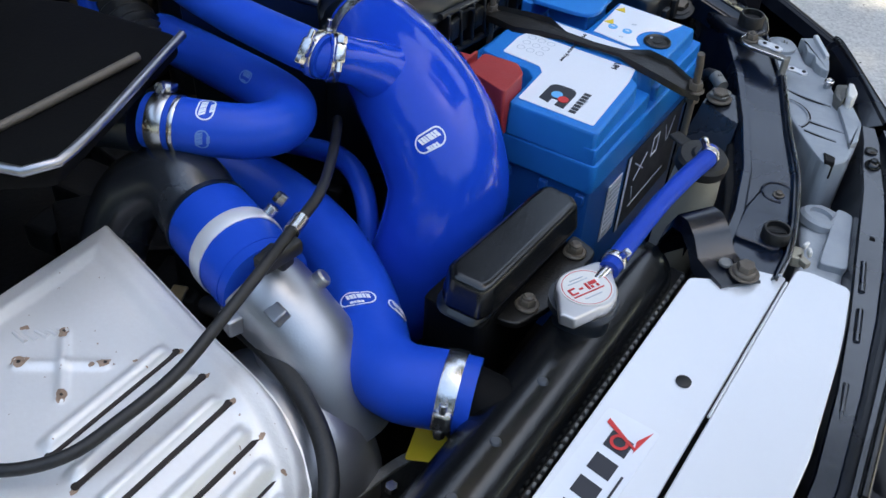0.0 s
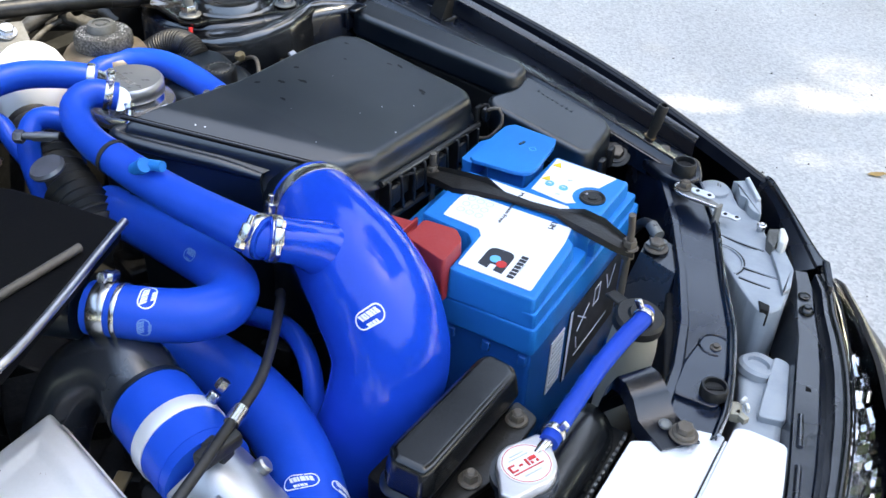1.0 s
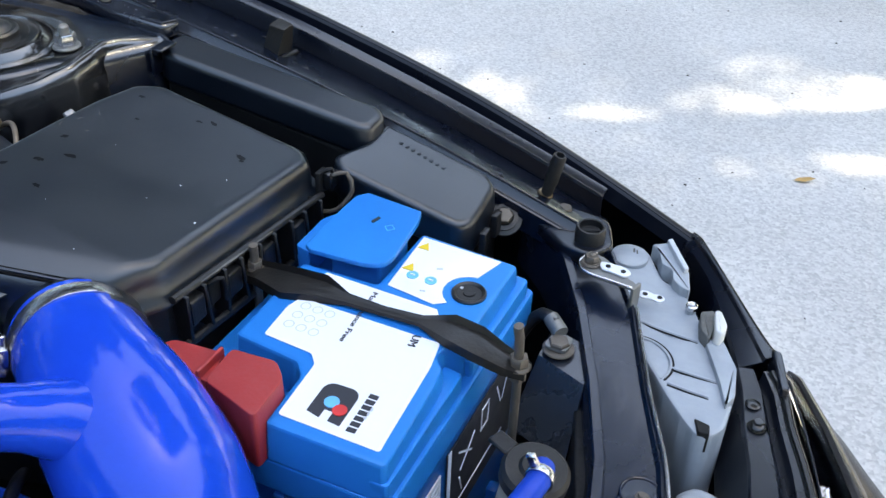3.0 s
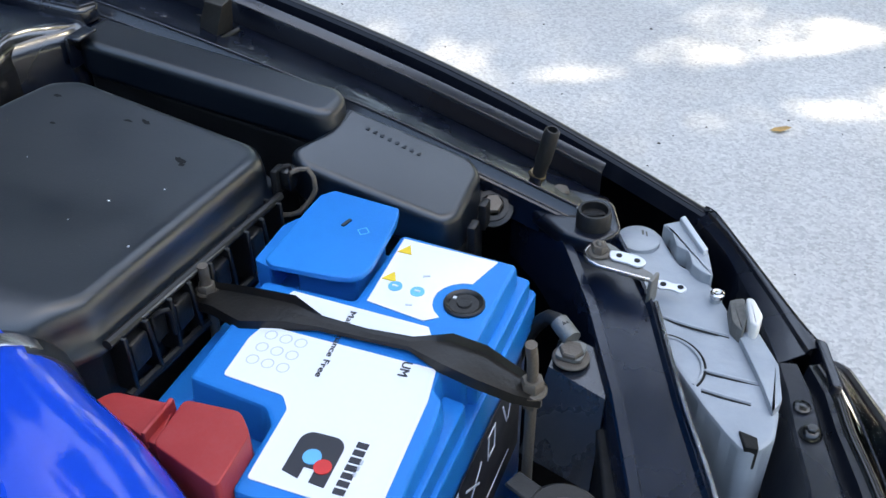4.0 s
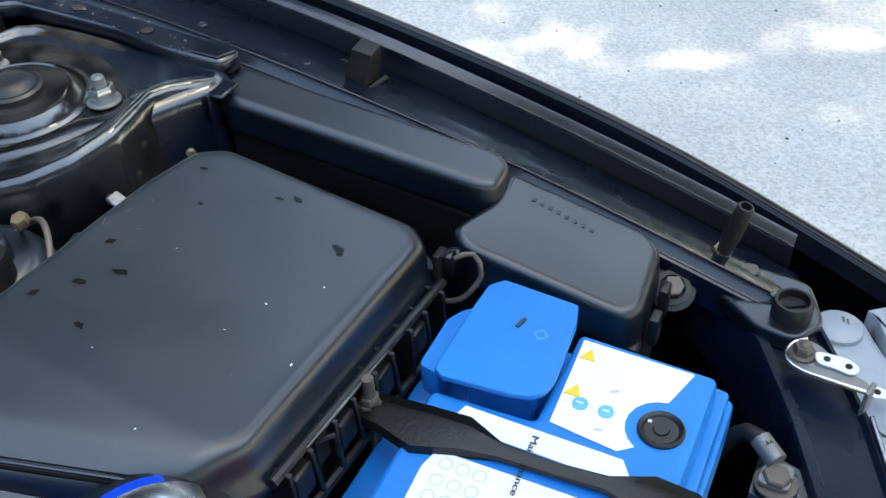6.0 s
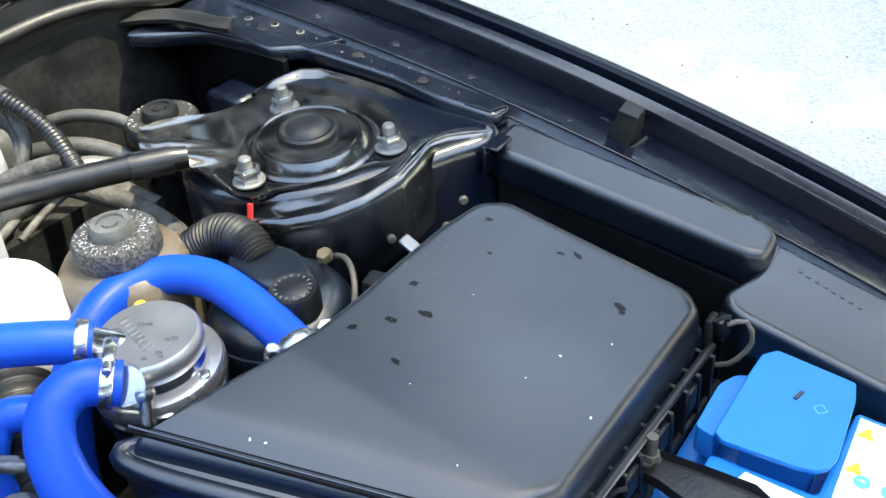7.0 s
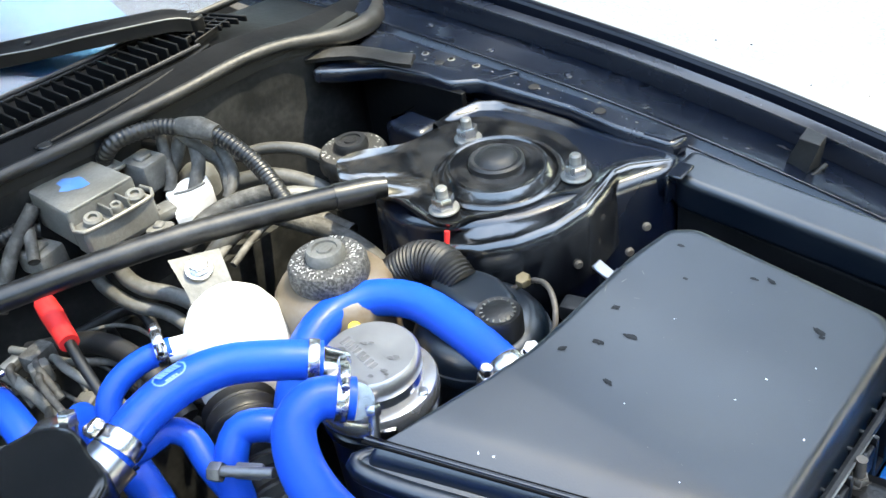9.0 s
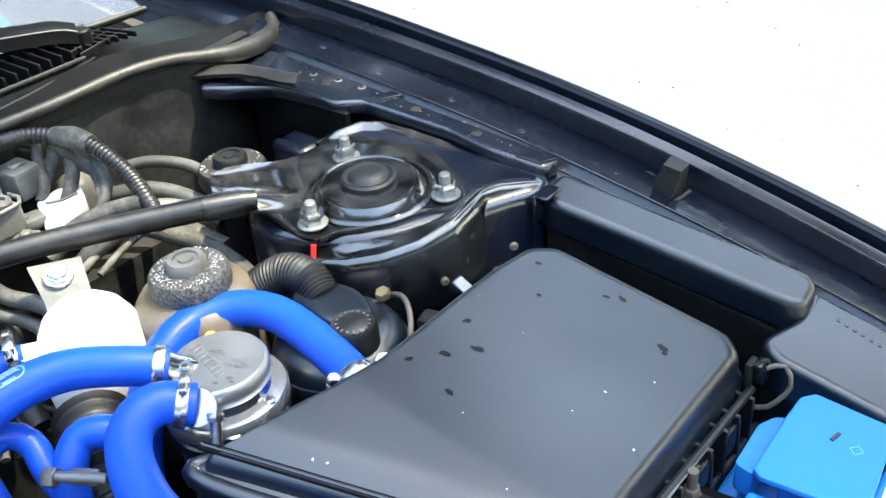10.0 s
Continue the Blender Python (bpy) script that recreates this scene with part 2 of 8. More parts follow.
def thing(name, at, label, category, group="", kind=""):
    """An Empty at the base of a thing, for its parts."""
    ob = new(name)
    ob.empty_display_size = 0.02
    ob.matrix_basis = T(at)
    PLACED[ob.name] = ob.matrix_basis.copy()
    return tagged(ob, label, category, group, kind)


def part(name, bm, mat, parent=None, label="", sharp=38):
    """Links a bmesh, given in world coordinates, as one mesh under a thing or a part."""
    bmesh.ops.recalc_face_normals(bm, faces=bm.faces)
    me = bpy.data.meshes.new(name)
    bm.to_mesh(me)
    bm.free()
    co = np.empty(len(me.vertices) * 3)
    me.vertices.foreach_get("co", co)
    co = co.reshape(-1, 3)
    c = Vector((co.min(0) + co.max(0)) / 2)
    me.transform(T(-c))
    me.materials.append(M[mat] if isinstance(mat, str) else mat)
    me.shade_smooth()
    me.set_sharp_from_angle(angle=radians(sharp))
    ob = new(name, me)
    if parent is not None:
        ob.parent = parent
        ob.matrix_parent_inverse = PLACED[parent.name].inverted()
    ob.matrix_basis = T(c)
    PLACED[ob.name] = T(c)
    if label:
        ob["label"] = label
    return ob


def single(name, bm, mat, label, category, group="", kind="", sharp=38):
    """A thing of one mesh."""
    return tagged(part(name, bm, mat, None, "", sharp), label, category, group, kind)


def join(*bms):
    out = bmesh.new()
    for bm in bms:
        me = bpy.data.meshes.new("tmp")
        bm.to_mesh(me)
        bm.free()
        out.from_mesh(me)
        bpy.data.meshes.remove(me)
    return out


def moved(bm, m):
    bm.transform(m)
    return bm


def bevelled(bm, offset, seg=2, angle=25):
    if offset > 0:
        edges = [e for e in bm.edges if len(e.link_faces) == 2 and e.calc_face_angle(0) > radians(angle)]
        curved = set(bmesh.ops.bevel(bm, geom=edges, offset=offset, segments=seg, profile=0.5, affect="EDGES", clamp_overlap=True)["faces"])
        # a narrow border on each broad face keeps its middle flat under smooth shading
        broad = [f for f in bm.faces if f not in curved and (len(f.verts) > 4 or min(e.calc_length() for e in f.edges) > 2.5 * offset)]
        if broad:
            bmesh.ops.inset_individual(bm, faces=broad, thickness=min(0.0008, 0.3 * offset), use_even_offset=True)
    return bm


def box(c, s, bevel=0.003, seg=2, turn=None):
    bm = bmesh.new()
    bmesh.ops.create_cube(bm, size=1.0)
    bm.transform(Matrix.Diagonal((*s, 1)))
    bevelled(bm, bevel, seg)
    if turn is not None:
        bm.transform(turn)
    bm.transform(T(c))
    return bm


def fillet(poly, r, n=5):
    """A polygon with rounded corners."""
    out = []
    k = len(poly)
    for i in range(k):
        p, a, b = Vector(poly[i]), Vector(poly[i - 1]), Vector(poly[(i + 1) % k])
        u, v = (a - p), (b - p)
        d = min(r, u.length * 0.45, v.length * 0.45)
        s, e = p + u.normalized() * d, p + v.normalized() * d
        for j in range(n + 1):
            w = j / n
            out.append(tuple((1 - w) ** 2 * s + 2 * w * (1 - w) * p + w * w * e))
    return out


def prism(poly, z0, z1, bevel=0.004, seg=3, grow=0.0):
    """A polygon raised from z0 to z1; either may be a function of x and y. grow: how much wider the bottom is."""
    f0 = z0 if callable(z0) else (lambda x, y: z0)
    f1 = z1 if callable(z1) else (lambda x, y: z1)
    cx, cy = sum(p[0] for p in poly) / len(poly), sum(p[1] for p in poly) / len(poly)
    bm = bmesh.new()
    lo, hi = [], []
    for x, y in poly:
        d = math.hypot(x - cx, y - cy) or 1
        bx, by = x + (x - cx) / d * grow, y + (y - cy) / d * grow
        lo.append(bm.verts.new((bx, by, f0(x, y))))
        hi.append(bm.verts.new((x, y, f1(x, y))))
    k = len(poly)
    bm.faces.new(lo[::-1])
    bm.faces.new(hi)
    for i in range(k):
        bm.faces.new((lo[i], lo[(i + 1) % k], hi[(i + 1) % k], hi[i]))
    bmesh.ops.recalc_face_normals(bm, faces=bm.faces)
    return bevelled(bm, bevel, seg, 40)


def smooth_line(pts, step=0.006):
    """Catmull-Rom points along a line, at even steps."""
    p = [Vector(q) for q in pts]
    p = [2 * p[0] - p[1], *p, 2 * p[-1] - p[-2]]
    out = []
    for i in range(1, len(p) - 2):
        a, b, c, d = p[i - 1 : i + 3]
        k = max(2, int((c - b).length / step))
        for j in range(k):
            t = j / k
            q = 0.5 * (2 * b + (c - a) * t + (2 * a - 5 * b + 4 * c - d) * t * t + (3 * b - a - 3 * c + d) * t**3)
            out.append((q, (i - 1 + t) / (len(pts) - 1)))
    out.append((p[-2], 1.0))
    return out


class Tube:
    """A round hose along a line, with its frames, so that clamps and prints can follow its skin."""

    def __init__(self, pts, r, n=20, step=0.006, flat=1.0):
        line = smooth_line(pts, step)
        rs = r if isinstance(r, (list, tuple)) else [r] * len(pts)
        self.c = [q for q, _ in line]
        self.r = [float(np.interp(u * (len(pts) - 1), range(len(pts)), rs)) for _, u in line]
        k = len(self.c)
        self.t = [(self.c[min(i + 1, k - 1)] - self.c[max(i - 1, 0)]).normalized() for i in range(k)]
        up = Vector((0, 0, 1)) if abs(self.t[0].z) < 0.9 else Vector((1, 0, 0))
        self.a, self.b = [], []
        v = (up - self.t[0] * up.dot(self.t[0])).normalized()
        for t in self.t:
            v = (v - t * v.dot(t)).normalized()
            self.a.append(v.copy())
            self.b.append(t.cross(v))
        self.n = n
        d = np.cumsum([0] + [(self.c[i + 1] - self.c[i]).length for i in range(k - 1)])
        self.s = d
        self.length = float(d[-1])

    def at(self, s):
        """Centre, tangent, two normals and radius at the distance s along the hose."""
        i = int(np.clip(np.searchsorted(self.s, s) - 1, 0, len(self.s) - 2))
        w = float(np.clip((s - self.s[i]) / max(1e-9, self.s[i + 1] - self.s[i]), 0, 1))
        mixv = lambda q: q[i] * (1 - w) + q[i + 1] * w
        return mixv(self.c), mixv(self.t).normalized(), mixv(self.a).normalized(), mixv(self.b).normalized(), self.r[i] * (1 - w) + self.r[i + 1] * w

    def skin(self, s, ang, off=0.0):
        c, t, a, b, r = self.at(s)
        return c + (a * math.cos(ang) + b * math.sin(ang)) * (r + off)

    def angle_to(self, s, way):
        """The angle round the hose that faces a direction."""
        c, t, a, b, r = self.at(s)
        w = Vector(way)
        return math.atan2(w.dot(b), w.dot(a))

    def nearest(self, p):
        """The distance along the hose that lies nearest a point, and the way out to it."""
        i = min(range(len(self.c)), key=lambda k: (self.c[k] - Vector(p)).length)
        return float(self.s[i]), Vector(p) - self.c[i]

    def mesh(self, ribs=0.0, pitch=0.005):
        bm = bmesh.new()
        rings = []
        for i, c in enumerate(self.c):
            r = self.r[i]
            if ribs:
                r += ribs * (0.5 + 0.5 * math.cos(self.s[i] / pitch * 2 * math.pi))
            rings.append([bm.verts.new(c + (self.a[i] * math.cos(w) + self.b[i] * math.sin(w)) * r) for w in (2 * math.pi * j / self.n for j in range(self.n))])
        for p, q in zip(rings, rings[1:]):
            for j in range(self.n):
                bm.faces.new((p[j], p[(j + 1) % self.n], q[(j + 1) % self.n], q[j]))
        for ring, way in ((rings[0], -self.t[0]), (rings[-1], self.t[-1])):
            bm.faces.new(ring)
        return bm

    def band(self, s, width, thick, n=32):
        """A band round the hose."""
        bm = bmesh.new()
        prof = [(-0.5, 0.0), (-0.5, 0.7), (-0.42, 1.0), (0.42, 1.0), (0.5, 0.7), (0.5, 0.0)]
        rings = []
        for j in range(n):
            w = 2 * math.pi * j / n
            ring = []
            for u, h in prof:
                c, t, a, b, r = self.at(s)
                ring.append(bm.verts.new(c + t * u * width + (a * math.cos(w) + b * math.sin(w)) * (r + 0.0003 + h * thick)))
            rings.append(ring)
        for j in range(n):
            p, q = rings[j], rings[(j + 1) % n]
            for i in range(len(prof) - 1):
                bm.faces.new((p[i], p[i + 1], q[i + 1], q[i]))
        return bm

    def patch(self, s, ang, outline, off=0.0006, turn=0.0):
        """A flat print of (along, around) metres laid on the skin."""
        bm = bmesh.new()
        vs = []
        cs, sn = math.cos(turn), math.sin(turn)
        for u, v in outline:
            u, v = u * cs - v * sn, u * sn + v * cs
            c, t, a, b, r = self.at(s + u)
            vs.append(bm.verts.new(self.skin(s + u, ang + v / max(r, 1e-4), off)))
        return bm, vs


def tube(pts, r, n=16, step=0.006):
    return Tube(pts, r, n, step).mesh()


def aim(c, axis):
    return T(c) @ Vector(axis).to_track_quat("Z", "Y").to_matrix().to_4x4()


def lathe(profile, c=(0, 0, 0), axis=(0, 0, 1), n=32):
    """(radius, height) turned round an axis through c."""
    bm = bmesh.new()
    rings = []
    for r, h in profile:
        if r < 1e-6:
            rings.append([bm.verts.new((0, 0, h))])
        else:
            rings.append([bm.verts.new((r * math.cos(2 * math.pi * j / n), r * math.sin(2 * math.pi * j / n), h)) for j in range(n)])
    for p, q in zip(rings, rings[1:]):
        for j in range(n):
            k = (j + 1) % n
            f = [p[j % len(p)], p[k % len(p)], q[k % len(q)], q[j % len(q)]]
            f = [v for i, v in enumerate(f) if v not in f[:i]]
            if len(f) > 2:
                bm.faces.new(f)
    for ring in (rings[0], rings[-1]):
        if len(ring) > 2:
            bm.faces.new(ring)
    bm.transform(aim(c, axis))
    return bm


def disc(r, h, c, axis=(0, 0, 1), bevel=0.0015, n=32):
    return lathe([(r - bevel, 0), (r, bevel), (r, h - bevel), (r - bevel, h)], c, axis, n)


def hexnut(r, h, c, axis=(0, 0, 1)):
    bm = lathe([(r * 0.95, 0), (r, h * 0.15), (r, h * 0.85), (r * 0.88, h)], (0, 0, 0), (0, 0, 1), 6)
    bm.transform(aim(c, axis))
    return bm


def loft(rows, closed=False):
    """A sheet over rows of points."""
    bm = bmesh.new()
    g = [[bm.verts.new(p) for p in row] for row in rows]
    for a, b in zip(g, g[1:]):
        k = len(a)
        for i in range(k if closed else k - 1):
            bm.faces.new((a[i], a[(i + 1) % k], b[(i + 1) % k], b[i]))
    return bm


def thick(bm, d):
    """Gives a sheet a thickness downwards."""
    bmesh.ops.recalc_face_normals(bm, faces=bm.faces)
    bmesh.ops.solidify(bm, geom=bm.faces[:], thickness=d)
    return bm


def flat(poly, z, t=0.0006):
    """A thin print or plate on a level face; z may be a function."""
    return prism(poly, (lambda x, y: (z(x, y) if callable(z) else z)), (lambda x, y: (z(x, y) if callable(z) else z) + t), 0)


def disc_poly(c, r, n=24):
    return [(c[0] + r * math.cos(2 * math.pi * j / n), c[1] + r * math.sin(2 * math.pi * j / n)) for j in range(n)]


def lettering(body, size, m, t=0.0005):
    cu = bpy.data.curves.new("letters", "FONT")
    cu.body, cu.size, cu.extrude, cu.align_x = body, size, t / 2, "CENTER"
    ob = bpy.data.objects.new("letters", cu)
    scene.collection.objects.link(ob)
    me = bpy.data.meshes.new_from_object(ob.evaluated_get(bpy.context.evaluated_depsgraph_get()))
    bm = bmesh.new()
    bm.from_mesh(me)
    bpy.data.objects.remove(ob)
    bpy.data.curves.remove(cu)
    bpy.data.meshes.remove(me)
    bm.transform(m)
    return bm


def hose_clamp(parent, tb, s, width=0.009, way=(0, -0.3, 1), mat="steel", label="bright steel worm-drive clamp"):
    """A band with its screw housing, under a hose."""
    band = part("clamp_band", tb.band(s, width, 0.0012), mat, parent, label)
    c, t, a, b, r = tb.at(s)
    w = Vector(way)
    w = (w - t * w.dot(t)).normalized()
    side = t.cross(w)
    at = c + w * (r + 0.005)
    m = Matrix((side, t, w)).transposed().to_4x4()
    part("screw_housing", box(at, (0.014, width * 1.0, 0.007), 0.002, 2, m), mat, band)
    part("screw_head", join(hexnut(0.0042, 0.006, at + side * 0.007, side), disc(0.0026, 0.008, at - side * 0.014, side, 0.0005, 12)), mat, band)
    return band


def stadium(l, w, n=8):
    r = w / 2
    out = []
    for k, cx in ((-1, l / 2 - r), (1, -(l / 2 - r))):
        for j in range(n + 1):
            a = (-math.pi / 2 + math.pi * j / n) + (0 if k == -1 else math.pi)
            out.append((cx + r * math.cos(a), r * math.sin(a)))
    return out


def hose_print(parent, tb, s, way, l=0.034, w=0.017, turn=0.0, mat="logo"):
    """A white oval maker's mark on a hose: a ring and bars."""
    ang = tb.angle_to(s, way)
    outer, inner = stadium(l, w), stadium(l - 0.0022, w - 0.0022)
    bm, vo = tb.patch(s, ang, outer, 0.0007, turn)
    b2, vi = tb.patch(s, ang, inner, 0.0007, turn)
    vi = [bm.verts.new(v.co) for v in vi]
    b2.free()
    k = len(vo)
    for i in range(k):
        bm.faces.new((vo[i], vo[(i + 1) % k], vi[(i + 1) % k], vi[i]))
    for v0, hh, l0, wid in ((0.0018, 0.0044, 0.66, (1.0, 0.7, 1.3, 0.6, 0.9, 0.8)), (-0.0040, 0.0024, 0.40, (0.8, 1.0, 0.6, 1.1))):
        x, total = -l * l0 / 2, sum(wid) * 1.18
        for q_ in wid:
            xa, xb = x, x + q_ / total * l * l0
            x += q_ * 1.18 / total * l * l0
            lean = hh * 0.25
            q, vs = tb.patch(s, ang, [(xa - lean, v0 - hh / 2), (xb - lean, v0 - hh / 2), (xb + lean, v0 + hh / 2), (xa + lean, v0 + hh / 2)], 0.0007, turn)
            vs = [bm.verts.new(v.co) for v in vs]
            q.free()
            bm.faces.new(vs)
    return part("printed_mark", bm, mat, parent, "white oval printed mark")


def annulus(r0, r1, c, z, n=24):
    """A thin flat ring."""
    bm = bmesh.new()
    a = [bm.verts.new((c[0] + r0 * math.cos(2 * math.pi * k / n), c[1] + r0 * math.sin(2 * math.pi * k / n), z)) for k in range(n)]
    b = [bm.verts.new((c[0] + r1 * math.cos(2 * math.pi * k / n), c[1] + r1 * math.sin(2 * math.pi * k / n), z)) for k in range(n)]
    for k in range(n):
        bm.faces.new((a[k], b[k], b[(k + 1) % n], a[(k + 1) % n]))
    return bm


def blob(x, y, sx, sy, zf, off, rnd, a=0.0, n=12):
    """An uneven spot that lies on a curved face."""
    bm = bmesh.new()
    jag = [rnd.uniform(0.7, 1.25) for k in range(n)]
    c, s = math.cos(a), math.sin(a)
    rows = []
    for f in (0.0, 0.4, 0.75, 1.0):
        row = []
        for k in range(n):
            u, v = sx * f * jag[k] * math.cos(2 * math.pi * k / n), sy * f * jag[k] * math.sin(2 * math.pi * k / n)
            px, py = x + u * c - v * s, y + u * s + v * c
            row.append((px, py, zf(px, py) + off))
        rows.append(row)
    centre = bm.verts.new(rows[0][0])
    rings = [[bm.verts.new(p) for p in row] for row in rows[1:]]
    for k in range(n):
        bm.faces.new((centre, rings[0][k], rings[0][(k + 1) % n]))
        for p, q in zip(rings, rings[1:]):
            bm.faces.new((p[k], q[k], q[(k + 1) % n], p[(k + 1) % n]))
    return bm


def pressed(poly, centre, zf, steps, edge):
    """A pressed plate: rings of the outline drawn in to a centre, laid on zf, with a turned-down edge."""
    sub = []
    for p, q in zip(poly, poly[1:] + poly[:1]):
        k = max(1, int(math.hypot(q[0] - p[0], q[1] - p[1]) / 0.006))
        sub += [(p[0] + (q[0] - p[0]) * j / k, p[1] + (q[1] - p[1]) * j / k) for j in range(k)]
    rows = []
    for f in np.linspace(0.02, 1.0, steps):
        rows.append([(centre[0] + (x - centre[0]) * f, centre[1] + (y - centre[1]) * f, zf(centre[0] + (x - centre[0]) * f, centre[1] + (y - centre[1]) * f, f)) for x, y in sub])
    for f, d in ((1.006, 0.0008), (1.008, 0.002), (1.008, edge)):
        rows.append([(centre[0] + (x - centre[0]) * f, centre[1] + (y - centre[1]) * f, zf(x, y, 1.0) - d) for x, y in sub])
    return loft(rows, True)

# ---- ground ----
bm = bmesh.new()
bmesh.ops.create_grid(bm, x_segments=8, y_segments=8, size=60)
single("ground", bm, "asphalt", "pale grey worn asphalt in sunlight", "ground", kind="structure")
rng = random.Random(5)


def leaf_mesh(c, s, a):
    bm = bmesh.new()
    ring = [(-1, 0), (-0.5, 0.35), (0.1, 0.45), (0.6, 0.25), (1.1, 0.02), (0.6, -0.28), (0.0, -0.42), (-0.6, -0.3)]
    vs = [bm.verts.new((c[0] + s * (x * math.cos(a) - y * math.sin(a)), c[1] + s * (x * math.sin(a) + y * math.cos(a)), 0.004 + s * 0.25 * abs(y) + 0.006 * (x > 0.5))) for x, y in ring]
    mid = [bm.verts.new((c[0] + s * x * math.cos(a), c[1] + s * x * math.sin(a), 0.003)) for x in (-0.3, 0.4)]
    for i in range(8):
        p = mid[0] if i in (7, 0, 1, 6, 5) else mid[1]
        q = mid[0] if (i + 1) % 8 in (7, 0, 1, 6, 5) else mid[1]
        bm.faces.new((vs[i], vs[(i + 1) % 8], p)) if p is q else bm.faces.new((vs[i], vs[(i + 1) % 8], q, p))
    return bm


single("fallen_leaf", leaf_mesh((0.133, 1.95), 0.026, 0.4), "leaf", "small dry yellow-brown leaf lying on the asphalt", "leaf")
bm = bmesh.new()
for i in range(260):
    x, y, s = rng.uniform(-3.2, 1.6), rng.uniform(0.75, 5.5), rng.uniform(0.0015, 0.006)
    a, e = rng.uniform(0, 6.3), rng.uniform(0.25, 1.0)
    ring = [(math.cos(k * math.pi / 3) * s * rng.uniform(0.7, 1.3), math.sin(k * math.pi / 3) * s * e) for k in range(6)]
    pts = [(x + u * math.cos(a) - v * math.sin(a), y + u * math.sin(a) + v * math.cos(a)) for u, v in ring]
    top = bm.verts.new((x, y, s * 0.7 + 0.001))
    vs = [bm.verts.new((u, v, 0.0005)) for u, v in pts]
    for k in range(6):
        bm.faces.new((vs[k], vs[(k + 1) % 6], top))
single("grit", bm, "grit", "scattered dark grit and twig bits on the asphalt", "grit", kind="stuff")

# ---- car body ----
WING_X = [-1.6, -1.2, -0.9, -0.7, -0.5, -0.35, -0.2, -0.1, 0.0, 0.09]


def wing_line(ys, zs):
    """A smooth line along the wing: y and z for an x."""
    def at(x):
        near = [x + d for d in (-0.05, -0.025, 0.0, 0.025, 0.05)]
        edge = min(1.0, max(0.0, (0.09 - x) / 0.06))
        near = [x + (q - x) * edge for q in near]
        return float(np.mean(np.interp(near, WING_X, ys))), float(np.mean(np.interp(near, WING_X, zs)))
    return at


crest = wing_line([0.451, 0.4505, 0.4496, 0.4479, 0.4448, 0.441, 0.4353, 0.4304, 0.4235, 0.414], [0.995, 0.982, 0.960, 0.941, 0.9165, 0.8922, 0.8596, 0.8327, 0.7981, 0.7640])
strip_fold = wing_line([0.4149, 0.415, 0.4144, 0.413, 0.4098, 0.4053, 0.3988, 0.3935, 0.3874, 0.3817], [0.985, 0.970, 0.950, 0.934, 0.9125, 0.8887, 0.8547, 0.8285, 0.7991, 0.7706])
floor_out = wing_line([0.395, 0.3949, 0.3941, 0.3924, 0.3891, 0.385, 0.3792, 0.3743, 0.3687, 0.3635], [0.965, 0.952, 0.934, 0.919, 0.899, 0.876, 0.8435, 0.8168, 0.7893, 0.7645])
floor_in = wing_line([0.3541, 0.3539, 0.353, 0.3514, 0.348, 0.3439, 0.3381, 0.3331, 0.3273, 0.3219], [0.970, 0.956, 0.938, 0.923, 0.904, 0.882, 0.8535, 0.830, 0.8030, 0.78])


def wing_rows(xs, line, section):
    return [[(x, line(x)[0] + a, line(x)[1] + b) for a, b in section] for x in xs]


car = thing("car_body", (-0.5, 0.3, 0), "black car body with the bonnet off and a dusty engine bay", "car")
xs = [x for x in np.linspace(-1.6, 0.09, 60)]
outer = [(-0.008, 0.0005), (-0.004, 0.0012), (0.0, 0.0), (0.004, -0.0028), (0.009, -0.008), (0.016, -0.018), (0.026, -0.045), (0.038, -0.10), (0.048, -0.18), (0.053, -0.33), (0.04, -0.50), (0.03, -0.62)]
part("fender", thick(loft(wing_rows(xs, crest, outer)), 0.001), "paint", car, "glossy black front wing", 60)
rows, hem = [], []
for x in xs:
    (cy_, cz_), (sy, sz) = crest(x), strip_fold(x)
    hem.append([(x, cy_ - 0.0075, cz_ + 0.0003), (x, cy_ - 0.0105, cz_ - 0.0025), (x, cy_ - 0.012, cz_ - 0.009), (x, cy_ - 0.014, cz_ - 0.016)])
    if x < 0.03:
        rows.append([(x, sy + 0.0150, sz - 0.0040), (x, sy + 0.0135, sz - 0.0002), (x, sy + 0.0125, sz + 0.0014), (x, sy + 0.0015, sz + 0.0006), (x, sy, sz - 0.0002), (x, sy - 0.0008, sz - 0.0020), (x, sy + 0.001, sz - 0.022)])
part("fender_hem", thick(loft(hem), 0.001), "paint", car, "turned-down edge of the black wing", 30)
part("fender_flange", thick(loft(rows), 0.001), "paint_inner", car, "bluish black folded strip inside the wing", 30)
xr = [x for x in np.linspace(-1.6, 0.012, 54)]
rows = []
for x in xr:
    (oy, oz), (iy, iz), (sy, sz) = floor_out(x), floor_in(x), strip_fold(x)
    k = min(1.0, max(0.12, (-0.085 - x) / 0.05))
    rows.append([(x, sy + 0.0005, min(sz - 0.020, oz - 0.006)), (x, oy + 0.006, oz - 0.0035), (x, oy, oz), (x, iy + 0.012, iz - 0.0025), (x, iy + 0.006, iz - 0.0020), (x, iy + 0.0025, iz), (x, iy - 0.001, iz), (x, iy - 0.004, iz - 0.0045), (x, iy - 0.007, iz - 0.0065), (x, iy - 0.007 - 0.0145 * k, iz - 0.0075), (x, iy - 0.007 - 0.019 * k, iz - 0.012), (x, iy - 0.007 - 0.0205 * k, iz - 0.026), (x, iy - 0.007 - 0.026 * k, iz - 0.029)])
part("rain_channel", thick(loft(rows), 0.001), "paint_inner", car, "dusty black channel beside the wing", 25)
